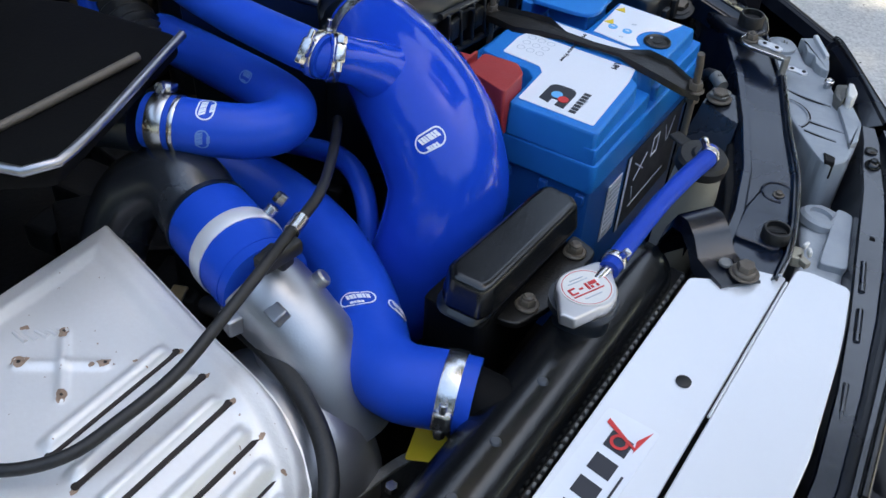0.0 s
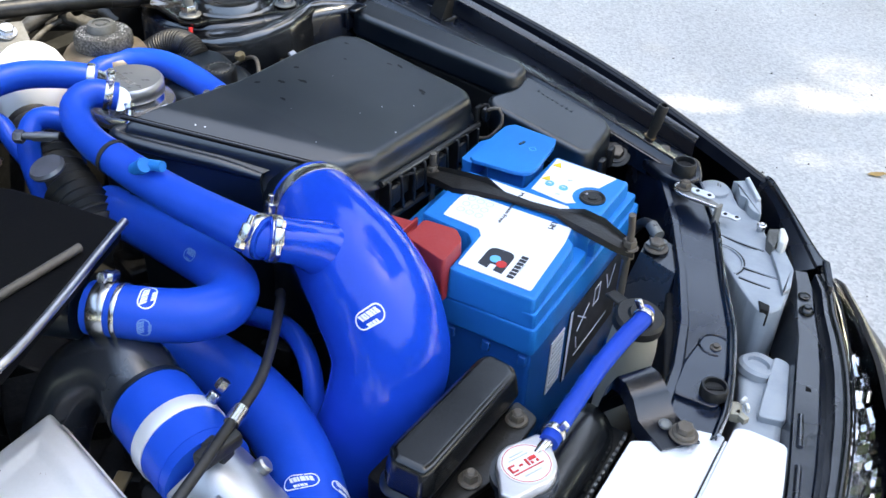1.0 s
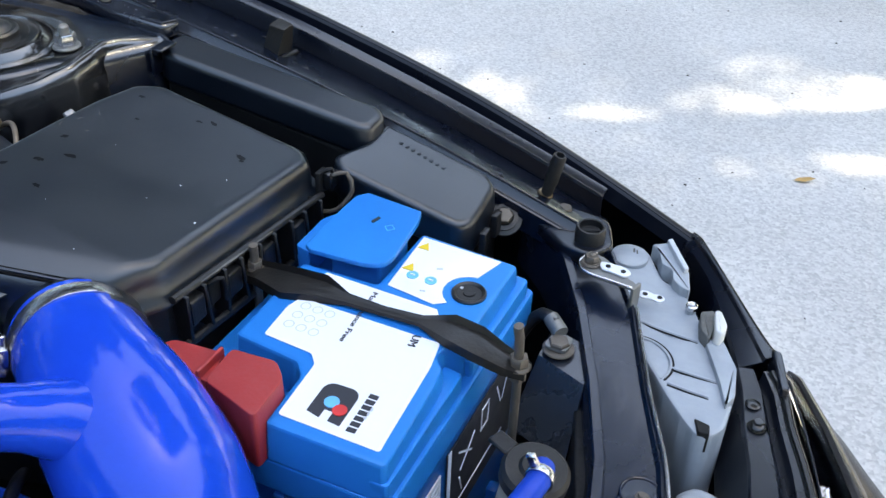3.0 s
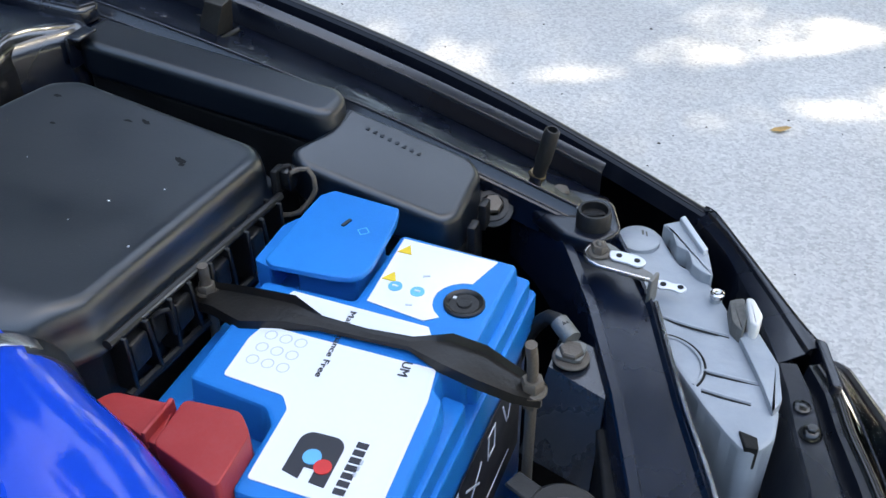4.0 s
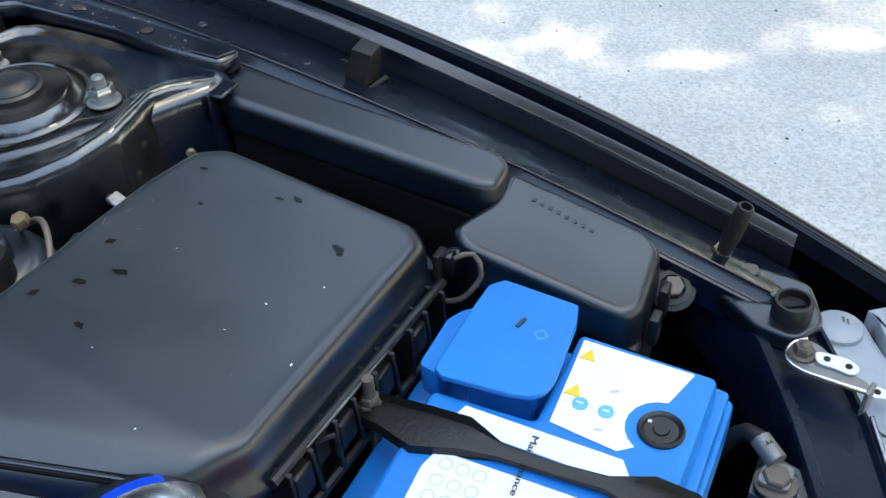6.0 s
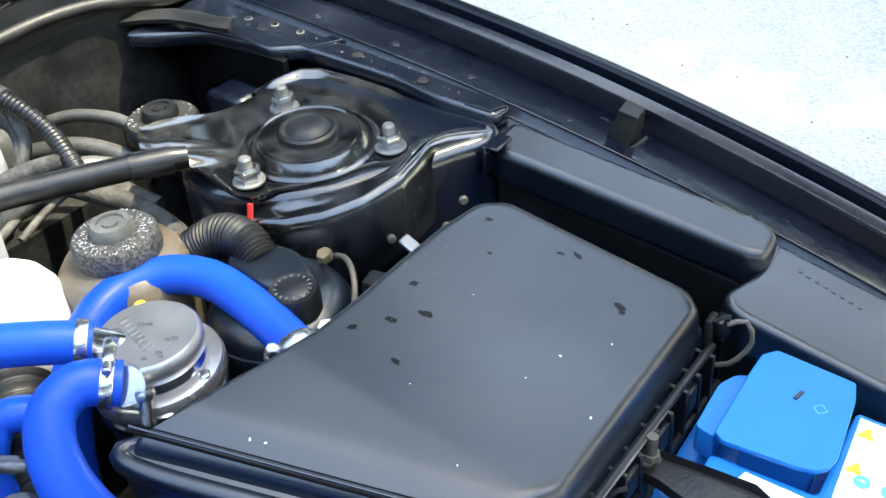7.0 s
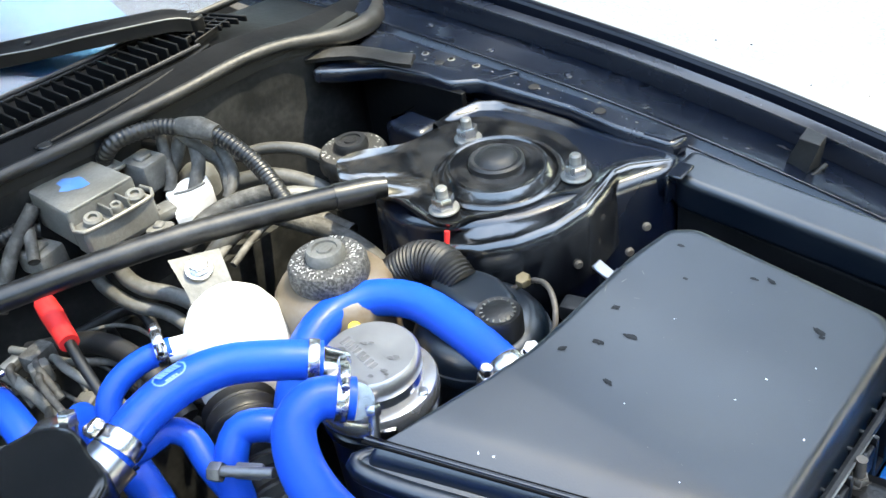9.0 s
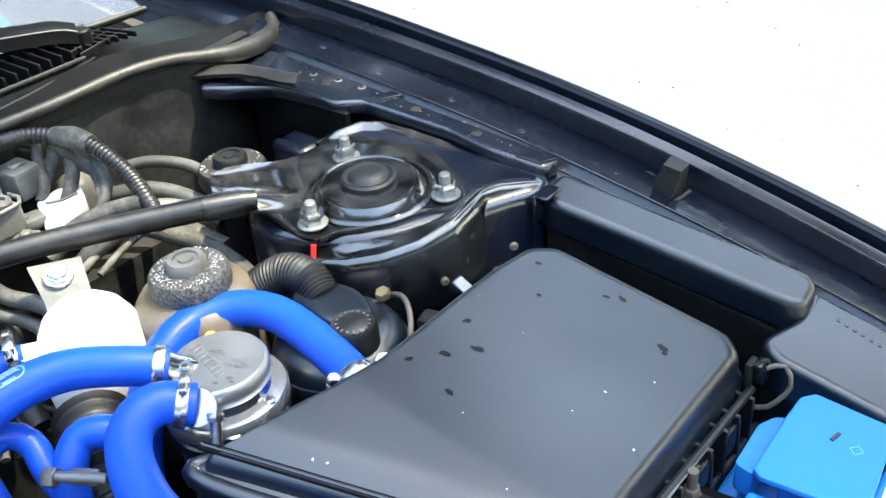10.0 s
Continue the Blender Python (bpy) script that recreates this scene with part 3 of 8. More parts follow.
part("inner_apron", thick(loft(wing_rows([x for x in xr if x < -0.09], floor_in, [(-0.0325, -0.0295), (-0.037, -0.06), (-0.038, -0.15), (-0.038, -0.43)])), 0.0012), "dusty_black", car)
# thin paler beads stand in for the highlight on each rounded fold
for line, a, b, r in ((strip_fold, 0.0002, 0.0003, 0.0006), (floor_in, 0.0008, 0.0006, 0.0009), (floor_in, -0.0065, -0.0060, 0.0007)):
    part("fold_edge", tube([(x, line(x)[0] + a, line(x)[1] + b) for x in np.linspace(-1.2, 0.0, 40)], r, 8), "edge_glint_scrape", car, "pale bead drawn as the highlight along the fold")
for i in range(9):
    x = -0.70 + i * 0.085 + rng.uniform(-0.01, 0.01)
    (oy, oz), (iy, iz) = floor_out(x), floor_in(x)
    f = rng.uniform(0.25, 0.6)
    part("spot_weld", lathe([(0.0042, -0.0004), (0.0042, 0.0004), (0.003, 0.0010), (0.0016, 0.0002), (0, 0.0002)], (x, oy + (iy - oy) * f, oz + (iz - 0.002 - oz) * f), (0, 0.12, 1), 16), "paint_inner", car)

# shelf beside the tower, cowl, firewall
shelf = [(-0.745, 0.335), (-0.74, 0.245), (-0.715, 0.262), (-0.685, 0.290), (-0.64, 0.299), (-0.614, 0.298), (-0.594, 0.316), (-0.50, 0.3195), (-0.452, 0.313), (-0.400, 0.314), (-0.396, 0.337), (-0.57, 0.343), (-0.745, 0.347)]
zs = lambda x, y: 0.8985 + (-0.42 - x) * 0.075
part("apron_shelf", prism(fillet(shelf, 0.006, 2), lambda x, y: zs(x, y) - 0.014, zs, 0.004, 3), "shelf_paint", car, "dusty black pressed shelf of the inner wing")
part("overlap_strip", prism([(-0.598, 0.318), (-0.586, 0.318), (-0.572, 0.345), (-0.584, 0.345)], lambda x, y: zs(x, y) - 0.002, lambda x, y: zs(x, y) + 0.0015, 0.0006, 1), "paint_inner", car)
part("overlap_strip", prism([(-0.428, 0.316), (-0.404, 0.317), (-0.398, 0.332), (-0.424, 0.333)], lambda x, y: zs(x, y) - 0.002, lambda x, y: zs(x, y) + 0.0018, 0.0006, 1), "paint_inner", car)
for x, y in ((-0.645, 0.322), (-0.545, 0.331), (-0.475, 0.327)):
    part("hole_plug", disc(0.005, 0.0012, (x, y, zs(x, y)), (0, 0, 1), 0.0004, 18), "rubber", car)
for i in range(26):
    x, y, r = rng.uniform(-0.70, -0.42), rng.uniform(0.318, 0.340), rng.choice((0.0005, 0.0007, 0.0010))
    part("pale_fleck", blob(x, y, r * 1.6, r * 0.8, zs, 0.0005, rng, rng.uniform(0, 3), 7), "connector", car)


for x, y in ((-0.668, 0.3290), (-0.640, 0.3330), (-0.612, 0.3350)):
    part("shelf_hole", disc(0.0038, 0.0010, (x, y, zs(x, y)), (0, 0, 1), 0.0003, 16), "alloy", car, "bare-rimmed hole in the shelf")
    part("hole_core", disc(0.0024, 0.0006, (x, y, zs(x, y) + 0.0008), (0, 0, 1), 0.0001, 14), "void", car)
part("shelf_crease", tube([(x, y, zs(x, y) + 0.0002) for x, y in ((-0.690, 0.3060), (-0.655, 0.3150), (-0.618, 0.3200))], 0.0009, 8), "edge_glint_scrape", car, "scraped crease in the shelf")


def cx_(y):
    """The line of the bulkhead's top edge."""
    return float(np.interp(y, [-1.3, -0.045, 0.055, 0.11, 0.185, 0.232, 0.265, 0.30, 0.42], [-1.0, -0.776, -0.762, -0.758, -0.757, -0.752, -0.744, -0.742, -0.775]))


def wall_strip(d0, d1, z0, z1, y0, y1, n=24):
    ys = np.linspace(y0, y1, n)
    return loft([[(cx_(y) + d0, y, z0), (cx_(y) + d1, y, z0), (cx_(y) + d1, y, z1), (cx_(y) + d0, y, z1)] for y in ys], True)


part("firewall", join(wall_strip(-0.016, -0.002, 0.35, 0.944, -1.3, 0.33), wall_strip(-0.004, 0.026, 0.55, 0.80, -1.3, 0.30)), "bulkhead", car, "dusty black bulkhead")
part("pocket_wall", prism([(-0.73, 0.30), (-0.60, 0.297), (-0.60, 0.303), (-0.73, 0.33)], 0.45, 0.905, 0.001), "dusty_black", car)
cowl = []
for y in np.linspace(-1.3, 0.42, 40):
    d = max(0.0, y - 0.22)
    x = cx_(y)
    cowl.append([(x, y, 0.940 - 0.18 * d), (x - 0.003, y, 0.950 - 0.18 * d), (x - 0.030, y, 0.952 - 0.18 * d), (x - 0.052, y, 0.957 - 0.15 * d),
                 (x - 0.060, y, 0.950 - 0.15 * d), (x - 0.104, y, 0.952 - 0.15 * d), (x - 0.128, y, 0.954 - 0.15 * d), (x - 0.15, y, 0.950 - 0.15 * d)])
part("cowl_panel", thick(loft(cowl), 0.002), "dusty_black", car, "dusty black scuttle panel", 35)
seal = Tube([(cx_(-1.2), -1.2, 0.957), (cx_(-0.3), -0.3, 0.957), (cx_(-0.05), -0.05, 0.956), (cx_(0.1), 0.1, 0.956), (-0.757, 0.185, 0.956), (-0.752, 0.232, 0.952), (-0.745, 0.265, 0.945), (-0.741, 0.30, 0.937), (-0.752, 0.345, 0.93), (-0.79, 0.392, 0.918), (-0.81, 0.41, 0.925)], [0.0056, 0.0056, 0.0056, 0.0056, 0.0056, 0.0056, 0.0065, 0.009, 0.0105, 0.0095, 0.006], 14)
part("bonnet_seal", seal.mesh(), "seal", car, "weathered grey-black rubber bonnet seal")
part("seal_lip", thick(loft([[(x - 0.004, y + 0.008, 0.932), (x, y, 0.9345), (x + 0.005, y - 0.010, 0.931)] for x, y in ((-0.752, 0.258), (-0.736, 0.272), (-0.716, 0.284), (-0.692, 0.289), (-0.668, 0.290), (-0.650, 0.294))]), 0.0045), "seal", car, "flat rubber strip on the bulkhead's end")
part("panel_rib", tube([(-0.818, 0.198, 0.9545), (-0.806, 0.144, 0.9530), (-0.797, 0.073, 0.9525), (-0.797, 0.0, 0.9515)], [0.002, 0.0035, 0.0035, 0.003], 10), "dusty_black", car, "pressed rib along the scuttle")
part("cowl_hole_plug", disc(0.006, 0.002, (-0.791, 0.006, 0.9535)), "rubber", car)
# grille slats behind the scuttle
grille = part("cowl_grille", thick(loft([[(cx_(y) - 0.062, y, 0.9535), (cx_(y) - 0.126, y, 0.9575)] for y in np.linspace(-1.1, 0.19, 30)]), 0.002), "slat", car, "black slatted air intake grille")
first = part("slat", box((cx_(0.18) - 0.088, 0.18, 0.961), (0.046, 0.0022, 0.013), 0.0006, 1), "slat", grille)
for i in range(1, 70):
    o = first.copy()
    scene.collection.objects.link(o)
    y = 0.18 - i * 0.0114
    o.matrix_basis = T((cx_(y) - 0.088, y, 0.961))
for d, z in ((-0.064, 0.9575), (-0.128, 0.9640)):
    part("grille_bar", tube([(cx_(y) + d, y, z) for y in np.linspace(-1.1, 0.19, 12)], 0.0022, 8, 0.05), "plastic_dusty", grille)
for k in range(5):
    part("mesh_rib", box((-0.886 + 0.014 * k, 0.213, 0.959), (0.0022, 0.052, 0.006), 0.0006, 1, Matrix.Rotation(0.25, 4, "Z")), "slat", grille)
for k in range(7):
    part("mesh_rib", box((-0.862 + 0.002 * k, 0.190 + 0.0088 * k, 0.9595), (0.058, 0.0020, 0.006), 0.0006, 1, Matrix.Rotation(0.25, 4, "Z")), "slat", grille)
# windscreen and wiper
screen = thing("windscreen", (-0.9, -0.4, 0.96), "raked windscreen reflecting blue sky", "windscreen")
part("pane", thick(loft([[(cx_(y) - 0.130 - u * 0.75, y, 0.958 + u * 0.40) for u in np.linspace(0, 0.8, 7)] for y in np.linspace(-1.2, 0.30, 20)]), 0.004), "screen", screen).visible_shadow = False
part("rubber_edge", tube([(cx_(y) - 0.130, y, 0.960) for y in np.linspace(-1.2, 0.30, 14)], 0.0035, 10), "rubber", screen)
# added sheet whose blue stands in for sky reflected by the windscreen
shade = thing("sky_sheet", (-1.0, -0.2, 0.97), "blue sheet added behind the windscreen in place of the reflected sky", "sun shade")
part("sheet", thick(loft([[(cx_(y) - 0.146 - u * 0.75, y, 0.952 + u * 0.40 + 0.0015 * math.sin(22 * y + 6 * u)) for u in np.linspace(0.0, 0.5, 9)] for y in np.linspace(-0.9, 0.19, 40)]), 0.002), "shade", shade)
wiper = thing("wiper", (-0.88, 0.15, 0.96), "matt black wiper arm and blade on the windscreen", "wiper")
arm_rows = []
for p, w in (((-0.848, 0.205, 0.978), 0.010), ((-0.858, 0.188, 0.984), 0.0135), ((-0.894, 0.124, 0.988), 0.0150), ((-0.933, 0.060, 0.990), 0.0150), ((-1.00, -0.055, 1.010), 0.013), ((-1.06, -0.17, 1.035), 0.010)):
    p = Vector(p)
    n = Vector((0.86, -0.51, 0))
    arm_rows.append([tuple(p + n * w * a + Vector((0, 0, h))) for a, h in ((-1, -0.012), (-0.95, -0.002), (-0.7, 0.001), (0.6, 0.0), (0.9, -0.002), (1.0, -0.014))])
part("arm", thick(loft(arm_rows), 0.0015), "dusty_black", wiper, "broad black wiper arm")
part("pivot", disc(0.009, 0.020, (-0.846, 0.208, 0.955)), "slat", wiper)
part("arm_screw", disc(0.003, 0.002, (-0.914, 0.078, 0.990), (0, 0, 1), 0.0006, 14), "rubber", wiper)
part("arm_edge", tube([tuple(Vector(r[4]) + Vector((0.001, 0, 0))) for r in arm_rows], 0.0007, 8), "alloy", wiper, "worn bright edge")
part("blade", tube([(-0.93, 0.075, 0.983), (-1.0, -0.04, 1.002), (-1.06, -0.15, 1.025)], 0.004, 8), "rubber", wiper)
part("dashboard", thick(loft([[(cx_(y) - 0.158 - u * 0.75, y, 0.935 + u * 0.12) for u in np.linspace(0.0, 0.8, 5)] for y in np.linspace(-1.2, 0.30, 10)]), 0.004), "void", car, "dark dashboard top behind the windscreen")

# strut tower
tower_poly = [(-0.392, 0.318), (-0.386, 0.292), (-0.405, 0.262), (-0.422, 0.222), (-0.445, 0.182), (-0.474, 0.155), (-0.505, 0.140), (-0.54, 0.133), (-0.575, 0.147), (-0.598, 0.185), (-0.604, 0.24), (-0.597, 0.30), (-0.57, 0.325)]
tower = part("strut_tower", prism(fillet(tower_poly, 0.018, 4), 0.45, lambda x, y: 0.8932, 0.011, 4, grow=0.012), "shelf_paint", car, "dusty black pressed suspension tower")
ridge = [(-0.396, 0.302, 0.893), (-0.405, 0.287, 0.8965), (-0.4145, 0.272, 0.8995), (-0.420, 0.258, 0.900), (-0.418, 0.240, 0.899), (-0.417, 0.215, 0.896), (-0.427, 0.186, 0.891), (-0.444, 0.163, 0.887), (-0.466, 0.146, 0.884), (-0.492, 0.136, 0.882)]
rows = []
for k in range(len(ridge)):
    p = Vector(ridge[k])
    t = Vector(ridge[min(k + 1, len(ridge) - 1)]) - Vector(ridge[max(k - 1, 0)])
    w = Vector((-t.y, t.x, 0)).normalized()
    h = p.z - 0.8905
    rows.append([tuple(p + w * o + Vector((0, 0, d))) for o, d in ((-0.034, -h - 0.0015), (-0.026, -h + 0.0003), (-0.016, -h * 0.75), (-0.008, -h * 0.35), (-0.003, -0.0008), (0.0, 0.0), (0.0025, -0.001), (0.005, -0.004), (0.007, -0.010), (0.0085, -0.022), (0.009, -0.06))])
smooth_rows = []
for a, b in zip(rows, rows[1:]):
    smooth_rows += [[tuple(Vector(p).lerp(Vector(q), f)) for p, q in zip(a, b)] for f in (0, 0.25, 0.5, 0.75)]
part("tower_lip", loft(smooth_rows + [rows[-1]]), "satin", tower, "glossy black rolled lip, scraped along its crest", 70)
back = [(-0.606, 0.262, 0.892), (-0.598, 0.280, 0.897), (-0.588, 0.303, 0.8985), (-0.572, 0.312, 0.8985), (-0.540, 0.3145, 0.8975), (-0.500, 0.3145, 0.8955), (-0.47, 0.309, 0.892)]
back_rows = []
for p, q in zip(back, back[1:]):
    back_rows += [Vector(p).lerp(Vector(q), f) for f in (0, 0.25, 0.5, 0.75)]
out = []
for p in back_rows:
    w = Vector((p.x + 0.50, p.y - 0.215, 0)).normalized()
    out.append([tuple(p + w * o + Vector((0, 0, d))) for o, d in ((-0.012, 0.8925 - p.z), (-0.008, (0.8925 - p.z) * 0.85), (-0.004, (0.8925 - p.z) * 0.45), (-0.001, -0.0003), (0.001, -0.0006), (0.003, -0.003), (0.0035, -0.012))])
part("tower_back_lip", loft(out), "satin", tower, "glossy rolled back edge", 70)
for x, y, z in ((-0.405, 0.245, 0.845), (-0.425, 0.205, 0.852), (-0.462, 0.163, 0.84), (-0.40, 0.262, 0.86)):
    part("tower_weld_nut", disc(0.0035, 0.004, (x + 0.010, y - 0.008, z), (0.8, -0.55, 0.1), 0.001, 12), "rusty_steel", tower)
# strut mount
mount = thing("strut_mount", (-0.5, 0.215, 0.89), "dusty black rubber strut top mount with a raised centre", "strut mount")
MC = (-0.499, 0.215, 0.892)
part("mount_dish", lathe([(0.050, 0.004), (0.0525, 0.007), (0.0505, 0.009), (0.0478, 0.0085), (0.0474, 0.005), (0.0466, 0.0052), (0.0460, 0.007), (0.0400, 0.0138), (0.0388, 0.0126), (0.0376, 0.0128), (0.0368, 0.0144), (0.024, 0.0150), (0.0225, 0.0148)], MC, (0.03, -0.02, 1), 56), "satin", mount, "", 25)
part("mount_cap", lathe([(0.0225, 0.0145), (0.0220, 0.0190), (0.0200, 0.0205), (0.0170, 0.0200), (0.0155, 0.0215), (0.0130, 0.0235), (0.0085, 0.0245), (0.0, 0.0250)], MC, (0.03, -0.02, 1), 40), "plastic_dusty", mount, "dusty black domed centre cap")
# brace plate with its bar
brace = thing("strut_brace", (-0.55, 0.15, 0.895), "black steel strut brace bolted over the suspension tower", "strut brace")
plate = [(-0.612, 0.150), (-0.598, 0.138), (-0.564, 0.116), (-0.545, 0.140), (-0.522, 0.139), (-0.500, 0.136), (-0.485, 0.143), (-0.482, 0.158), (-0.466, 0.172), (-0.453, 0.192), (-0.445, 0.212), (-0.429, 0.228), (-0.427, 0.245), (-0.440, 0.259), (-0.460, 0.274), (-0.490, 0.290), (-0.535, 0.290), (-0.572, 0.284), (-0.588, 0.262), (-0.600, 0.205)]


def z_plate(x, y, f):
    """The brace's foot: a flat plate that folds up into two wings and a throat round the bar."""
    px, py = x + 0.530, y - 0.185
    u, v = -0.6 * px - 0.8 * py, 0.8 * px - 0.6 * py
    s = max(0.0, min(1.0, (u - 0.005) / 0.065))
    s = s * s * (3 - 2 * s)
    wing = s * 0.010 * min(1.0, (abs(v) / 0.022) ** 2)
    return 0.8965 + 0.018 * s * math.exp(-(v / 0.012) ** 2) + 1.25 * wing + (0.0006 + 0.0032 * s) * max(0.0, (f - 0.86) / 0.14) ** 2


part("foot_plate", pressed(fillet(plate, 0.007, 3), (-0.512, 0.205), z_plate, 44, 0.004), "satin", brace, "glossy black pressed foot plate", 60)
bar_line = [(-0.546, 0.139, 0.914), (-0.563, 0.112, 0.917), (-0.632, 0.0, 0.921), (-0.684, -0.112, 0.921), (-0.74, -0.235, 0.918)]
part("bar", tube(bar_line, [0.008, 0.0092, 0.0092, 0.0092, 0.0092], 24), "bar", brace, "black round steel bar with dull scuffs")
part("bar_collar", tube([(-0.552, 0.130, 0.9145), (-0.567, 0.105, 0.9172)], [0.0104, 0.0102], 24), "bar", brace)


def tower_nut(c):
    t = thing("flange_nut", c, "zinc-plated flange nut on its stud over the strut mount", "nut", "strut mount nuts")
    part("washer", disc(0.0118, 0.003, c, (0, 0, 1), 0.001, 28), "alloy", t)
    part("nut", hexnut(0.0092, 0.010, (c[0], c[1], c[2] + 0.003)), "steel", t)
    part("stud", lathe([(0.0045, 0), (0.0045, 0.007), (0.0032, 0.0085), (0, 0.0085)], (c[0], c[1], c[2] + 0.012), (0, 0, 1), 14), "alloy", t)


for c in ((-0.553, 0.246, 0.8975), (-0.441, 0.239, 0.8975), (-0.502, 0.153, 0.8985)):
    tower_nut(c)

# rubber bumper, bonnet stud and bolts on the inner wing
def wing_bolt(c, r=0.009, mat="rusty_steel", label="dull hexagon bolt with a washer on the inner wing"):
    t = thing("flange_bolt", c, label, "bolt")
    part("washer", disc(r * 1.5, 0.002, c, (0, 0, 1), 0.0006, 24), mat, t)
    part("head", hexnut(r, 0.007, (c[0], c[1], c[2] + 0.002)), mat, t)


buffer = thing("bonnet_buffer", (-0.327, 0.372, 0.868), "block-shaped black rubber bonnet buffer on the inner wing", "buffer")
part("block", bevelled(loft([[(-0.331, 0.366, 0.867), (-0.311, 0.360, 0.867), (-0.308, 0.381, 0.867), (-0.326, 0.387, 0.867)], [(-0.326, 0.366, 0.882), (-0.307, 0.362, 0.882), (-0.306, 0.381, 0.882), (-0.324, 0.386, 0.882)], [(-0.321, 0.366, 0.894), (-0.304, 0.365, 0.894), (-0.305, 0.381, 0.894), (-0.322, 0.385, 0.894)]], True), 0.0015, 2), "rubber", buffer)
part("top_pad", prism([(-0.321, 0.366), (-0.304, 0.365), (-0.305, 0.381), (-0.322, 0.385)], 0.8935, lambda x, y: 0.896 - 0.08 * (x + 0.31), 0.001, 2), "rubber", buffer)
part("skirt", tube([(-0.332, 0.364, 0.868), (-0.310, 0.357, 0.868), (-0.304, 0.383, 0.868)], 0.0022, 8), "rubber", buffer)
part("fixing_tab", prism(fillet([(-0.353, 0.377), (-0.336, 0.370), (-0.330, 0.388), (-0.348, 0.396)], 0.004, 3), 0.866, 0.8695, 0.001, 2), "rubber", buffer)
part("rivet", lathe([(0.0075, 0), (0.0075, 0.0025), (0.0055, 0.0035), (0.003, 0.0025), (0, 0.0025)], (-0.344, 0.383, 0.8692), (0, 0, 1), 24), "rubber", buffer)
stud = thing("bonnet_stop", (-0.039, 0.352, 0.797), "black rubber bonnet stop on a rusty stud", "bonnet stop")
part("stop", lathe([(0.0050, 0.010), (0.0054, 0.02), (0.0062, 0.024), (0.0058, 0.050), (0.0048, 0.052), (0.0036, 0.052), (0.003, 0.047), (0, 0.047)], (-0.038, 0.351, 0.800), (0.22, -0.06, 1), 20), "rubber", stud)
part("nut", hexnut(0.0068, 0.013, (-0.039, 0.352, 0.798), (0.15, -0.05, 1)), "orange", stud, "dull brassy nut")
part("nut_collar", lathe([(0.009, 0), (0.009, 0.002), (0.007, 0.003)], (-0.039, 0.352, 0.797), (0.15, -0.05, 1), 20), "rusty_steel", stud)

# ---- front end ----
front = thing("front_panel", (0.1, 0.1, 0.7), "black painted front panel behind the headlamp", "panel")
sup_in = [(-0.050, 0.338), (-0.020, 0.318), (0.000, 0.296), (0.030, 0.246), (0.062, 0.180), (0.088, 0.115), (0.102, 0.060), (0.108, 0.015), (0.110, -0.02)]
sup_out = [(-0.03, 0.352), (0.020, 0.343), (0.048, 0.300), (0.072, 0.262), (0.104, 0.186), (0.132, 0.128), (0.148, 0.078), (0.158, 0.033), (0.160, 0.0)]
support = []
for i in range(len(sup_in)):
    a, b = Vector((*sup_in[i], 0)), Vector((*sup_out[i], 0))
    z = 0.800 - 0.030 * min(1, i / 6)
    row = []
    for w, h in ((-0.10, -0.06), (-0.04, -0.010), (0.0, -0.002), (0.03, 0.0), (0.16, 0.0), (0.20, -0.004), (0.55, -0.0045), (0.90, -0.004), (0.95, 0.0005), (1.0, 0.0005), (1.01, -0.016)):
        p = a.lerp(b, w)
        row.append((p.x, p.y, z + h))
    support.append(row)
part("upper_rail", thick(loft(support), 0.0012), "rail_paint", front, "black pressed headlamp rail with a worn bright edge", 20)
edge = [Vector((*p, 0.8025 - 0.030 * min(1, i / 6))) for i, p in enumerate(sup_out)]
part("rail_edge", tube([e + Vector((0.0005, 0, 0.0005)) for e in edge[3:]], 0.0016, 8), "steel", front, "bare bright metal edge")
for pts in ([(0.077, 0.186), (0.092, 0.181), (0.104, 0.176)], [(0.091, 0.156), (0.101, 0.153), (0.114, 0.151)]):
    part("rail_fold", tube([(x, y, 0.7650) for x, y in pts], 0.0022, 10), "rail_paint", front, "pressed cross fold")
part("recess_ring", tube([(0.1245 + 0.0135 * math.cos(a), 0.104 + 0.0135 * math.sin(a), 0.7700) for a in np.linspace(0.3, 5.2, 22)], 0.0011, 8), "rail_paint", front, "pressed ring")
part("recess_screw", join(disc(0.0050, 0.0012, (0.126, 0.101, 0.7700), (0, 0, 1), 0.0004, 16), hexnut(0.0030, 0.0025, (0.126, 0.101, 0.7712))), "rusty_steel", front)
part("grommet_plate", prism(fillet([(0.108, 0.070), (0.112, 0.120), (0.118, 0.126), (0.131, 0.124), (0.146, 0.066), (0.151, 0.030), (0.112, 0.028)], 0.008, 4), 0.760, 0.7700, 0.002, 2), "rail_paint", front, "raised rounded plate on the rail")
part("corner_plate", prism(fillet([(-0.055, 0.338), (-0.03, 0.360), (0.022, 0.352), (0.036, 0.318), (0.022, 0.296), (-0.004, 0.300)], 0.008, 3), 0.786, 0.799, 0.003), "paint_inner", front)
part("front_wall", prism([(0.055, 0.18), (0.10, 0.05), (0.105, -0.9), (0.115, -0.9), (0.112, 0.05), (0.065, 0.185)], 0.35, 0.755, 0.002), "dark", front)


